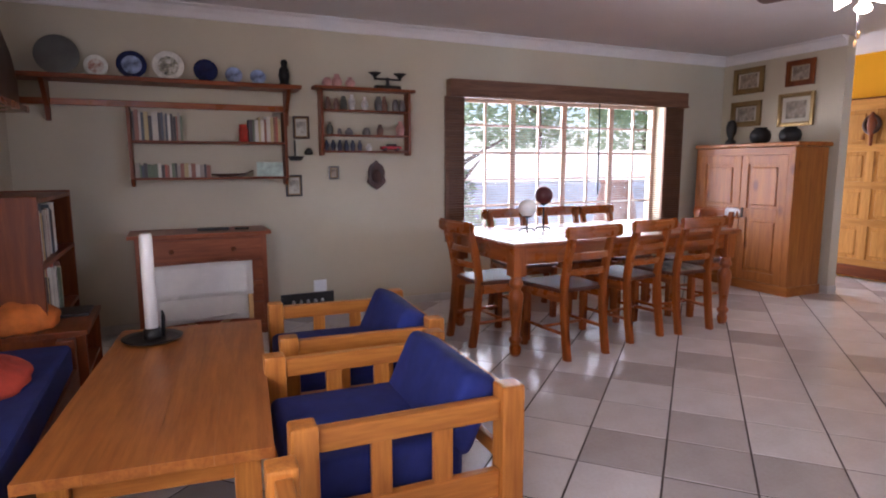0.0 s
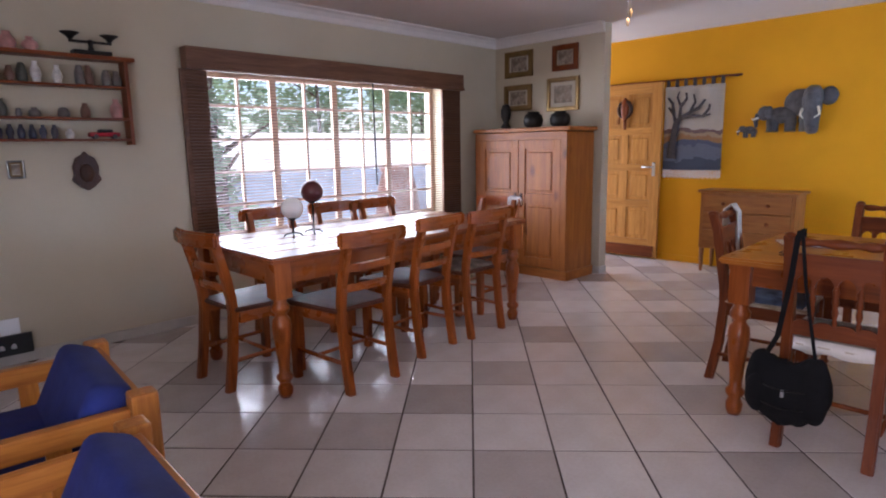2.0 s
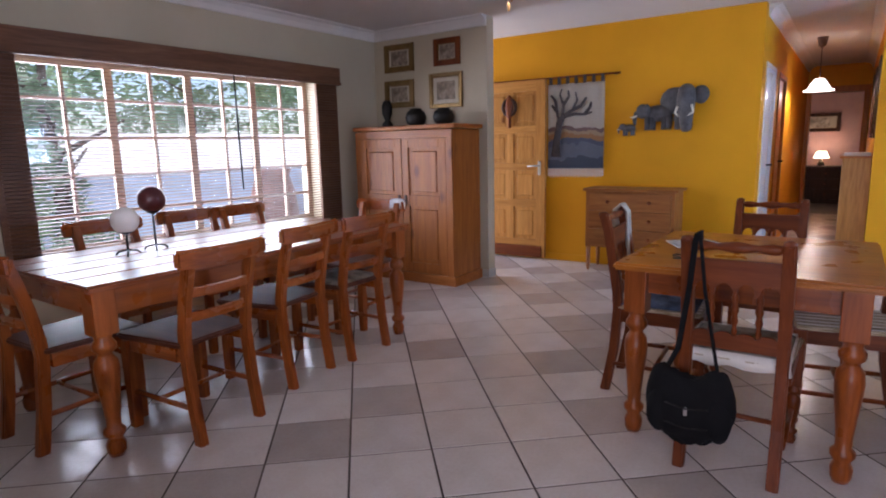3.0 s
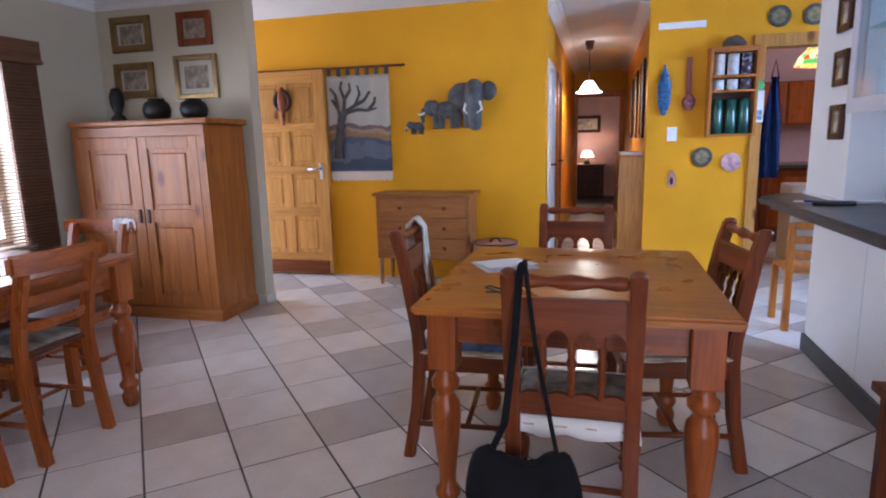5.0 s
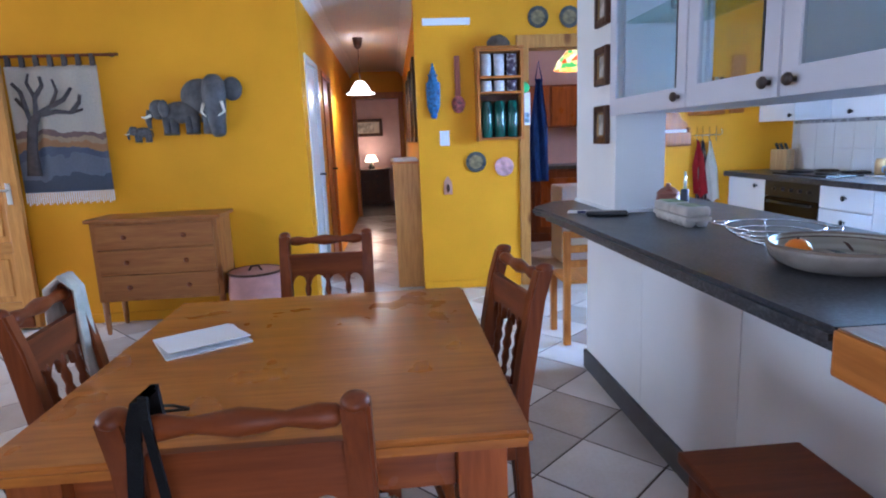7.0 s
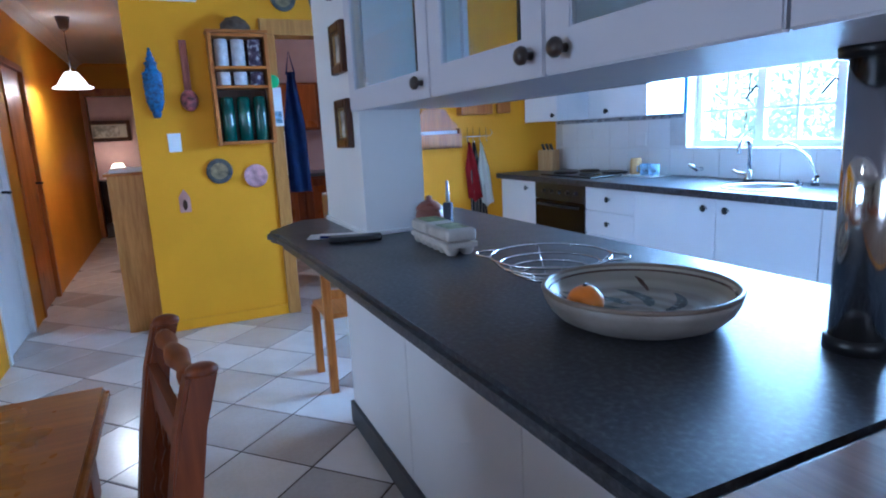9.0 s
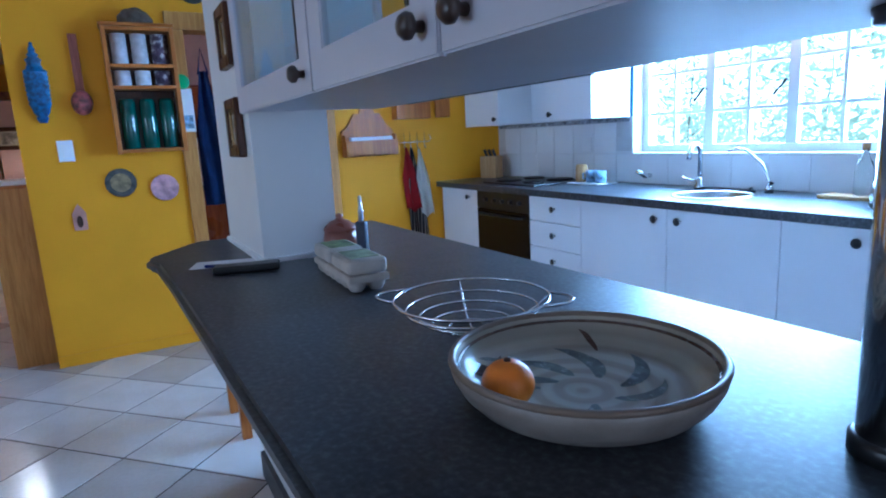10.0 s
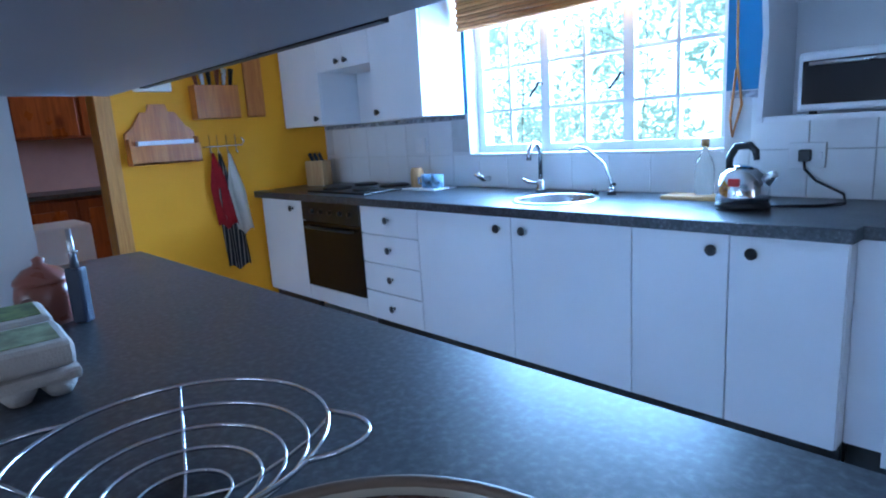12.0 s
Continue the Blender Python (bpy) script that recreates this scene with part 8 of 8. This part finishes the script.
sc_ = thing("scullery_cabinet", "red-brown wooden cabinet with a worktop in the scullery", "cabinet", pose(0, 0, 0))
part("body", box(10.0, 10.59, -1.5, 1.5, 0.0, 0.86), M_RED, sc_)
part("worktop", box(9.96, 10.59, -1.52, 1.52, 0.862, 0.9, 0.005), M_LAM, sc_)
for k in range(5):
    d = part("door", box(9.98, 10.0, -1.45 + 0.58 * k, -1.45 + 0.58 * k + 0.56, 0.1, 0.84, 0.008), M_RED, sc_)
    part("panel", box(9.974, 9.98, -1.38 + 0.58 * k, -1.45 + 0.58 * k + 0.49, 0.18, 0.76, 0.006), M_PINE, d)
su = thing("scullery_wall_cupboard", "pine wall cupboards in the scullery", "cupboard", pose(0, 0, 0))
part("body", box(10.25, 10.59, -1.5, 1.5, 1.35, 1.85), M_RED, su)
for k in range(6):
    part("door", box(10.23, 10.25, -1.48 + 0.5 * k, -1.48 + 0.5 * k + 0.47, 1.37, 1.83, 0.008), M_PINE, su)
solid("white_bin", box(8.75, 9.15, -0.1, 0.3, 0, 0.76, 0.02), M_WINWHITE, "white appliance standing in the scullery", "appliance")
tl = thing("stained_glass_lamp", "stained glass pendant lamp glowing in the scullery", "lamp", pose(9.5, -0.1, 0))
M_STAIN = Mat("stained_glass", (0.8, 0.3, 0.05), 0.2)
vr = M_STAIN.node("ShaderNodeTexVoronoi", Scale=16.0)
M_STAIN.link(M_STAIN.coords(), vr.inputs["Vector"])
cl = M_STAIN.ramp(vr.outputs["Color"], [(0.2, (0.7, 0.05, 0.01)), (0.45, (1.0, 0.5, 0.08)), (0.6, (1.0, 0.8, 0.4)), (0.85, (0.1, 0.4, 0.08))])
M_STAIN.color(cl)
M_STAIN.link(cl, M_STAIN.b.inputs["Emission Color"])
M_STAIN.b.inputs["Emission Strength"].default_value = 1.0
part("shade", lathe([(0.04, 2.18), (0.12, 2.14), (0.22, 2.03), (0.26, 1.94), (0.255, 1.94), (0.21, 2.02), (0.11, 2.13)], 32, caps=False), M_STAIN.m, tl, "coloured glass shade")
part("chain", tube([(0, 0, 2.17), (0, 0, 2.42)], 0.006, 6), M_IRON, tl)

# ceiling fan with lamps
fan = thing("ceiling_fan", "ceiling fan with dark blades and lit glass lamps", "fan", pose(4.3, 3.27, 0))
part("rod", tube([(0, 0, 2.42), (0, 0, 2.30)], 0.02, 10), M_STEEL, fan)
part("motor", lathe([(0.03, 2.19), (0.1, 2.2), (0.12, 2.25), (0.1, 2.3), (0, 2.31)], 24), M_STEEL, fan)
for k in range(4):
    part("blade", moved(slab([(0.1, -0.04), (0.5, -0.07), (0.53, -0.05), (0.53, 0.05), (0.5, 0.07), (0.1, 0.04)], 2.235, 2.243, 0.002), Matrix.Rotation(radians(90 * k + 20), 4, "Z")), M_DARKW, fan)
M_BULB = glow("lit_bulb_glass", (1.0, 0.9, 0.75), 5.0)
for k in range(3):
    a = k * 2.094 + 0.4
    part("lamp_cup", moved(lathe([(0.02, 0.06), (0.03, 0.03), (0.045, 0.0), (0.042, 0.0), (0.026, 0.028), (0, 0.05)], 16), Matrix.Translation((0.09 * math.cos(a), 0.09 * math.sin(a), 2.12)) @ Matrix.Rotation(radians(28), 4, Vector((-math.sin(a), math.cos(a), 0)))), M_BULB, fan, "lit glass cup")
for dx in (0.0, 0.035):
    part("pull_chain", tube([(dx, dx, 2.19), (dx, dx, 1.98 - dx)], 0.002, 5), M_STEEL, fan)
    part("pull_knob", lathe([(0.004, 0.0), (0.009, -0.015), (0.006, -0.04), (0, -0.042)], 8, (dx, dx, 1.98 - dx)), M_PALEW, fan)

# ---- floor tiles ----
TU, TV, TA = 0.3535, 0.343, 42.4
tb = box(-TU / 2 + 0.0042, TU / 2 - 0.0042, -TV / 2 + 0.0042, TV / 2 - 0.0042, -0.012, 0.0)
bmesh.ops.bevel(tb, geom=[e for e in tb.edges if e.verts[0].co.z > -0.001 and e.verts[1].co.z > -0.001], offset=0.0018, segments=1, affect="EDGES")
tile_mesh = bpy.data.meshes.new("floor_tile")
tb.to_mesh(tile_mesh)
tile_mesh.materials.append(M_TILE)
floor_ob = bpy.data.objects["floor"]
def far_tile_material():
    m = Mat("glazed_floor_tile_far", (0.6, 0.55, 0.5), 0.18)
    g = m.nt.nodes.new("ShaderNodeNewGeometry")
    base = m.ramp(g.outputs["Random Per Island"], [(0.0, (0.72, 0.685, 0.66)), (0.6, (0.81, 0.775, 0.75)), (0.66, (0.58, 0.535, 0.505)), (1.0, (0.49, 0.445, 0.415))])
    st_ = m.noise(5, 6.0)
    m.color(m.mix(0.75, base, m.ramp(st_, [(0.3, (0.86, 0.83, 0.8)), (0.65, (1.0, 1.0, 1.0))]), "MULTIPLY"))
    m.rough(st_, 0.12, 0.26)
    return m.m
far_v, far_f = [], []
ca, sa = math.cos(radians(TA)), math.sin(radians(TA))
tpoly = [tuple(v.co) for v in tile_mesh.vertices]
tfaces = [tuple(p.vertices) for p in tile_mesh.polygons]
for i in range(-30, 60):
    for j in range(-50, 40):
        a, b = -0.199 + (i + 0.5) * TU, 0.028 + (j + 0.5) * TV
        x, y = a * ca - b * sa, a * sa + b * ca
        inside = (-0.42 < x < 8.2 and -1.6 < y < 6.2) or (8.0 < x < 13.5 and 1.5 < y < 2.75) or (8.0 < x < 10.7 and -1.7 < y < 1.7)
        if not inside:
            continue
        near = 1.3 < x < 7.4 and 1.0 < y < 4.9
        if near:
            o = new("tile", tile_mesh)
            o.parent = floor_ob
            o.matrix_local = pose(x, y, 0.0008 * noise.noise(Vector((x * 3, y * 3, 0))), 0.06 * noise.noise(Vector((x, y, 5))), 0.06 * noise.noise(Vector((y, x, 9))), TA)
        else:
            n0 = len(far_v)
            far_v += [(x + p[0] * ca - p[1] * sa, y + p[0] * sa + p[1] * ca, p[2]) for p in tpoly]
            far_f += [tuple(n0 + k for k in f) for f in tfaces]
fm = bpy.data.meshes.new("floor_tiles_beyond")
fm.from_pydata(far_v, [], far_f)
fm.materials.append(far_tile_material())
fo = new("tiles_beyond", fm)
fo.parent = floor_ob
fo["kind"] = "stuff"
bpy.data.objects["floor"]["label"] = "pale glazed tiles laid diagonally with dark joints"
structure("floor_bedroom", box(13.4, 16.0, 0.6, 3.6, -0.011, 0.002), M_DARKW, "dark bedroom floor", "floor")
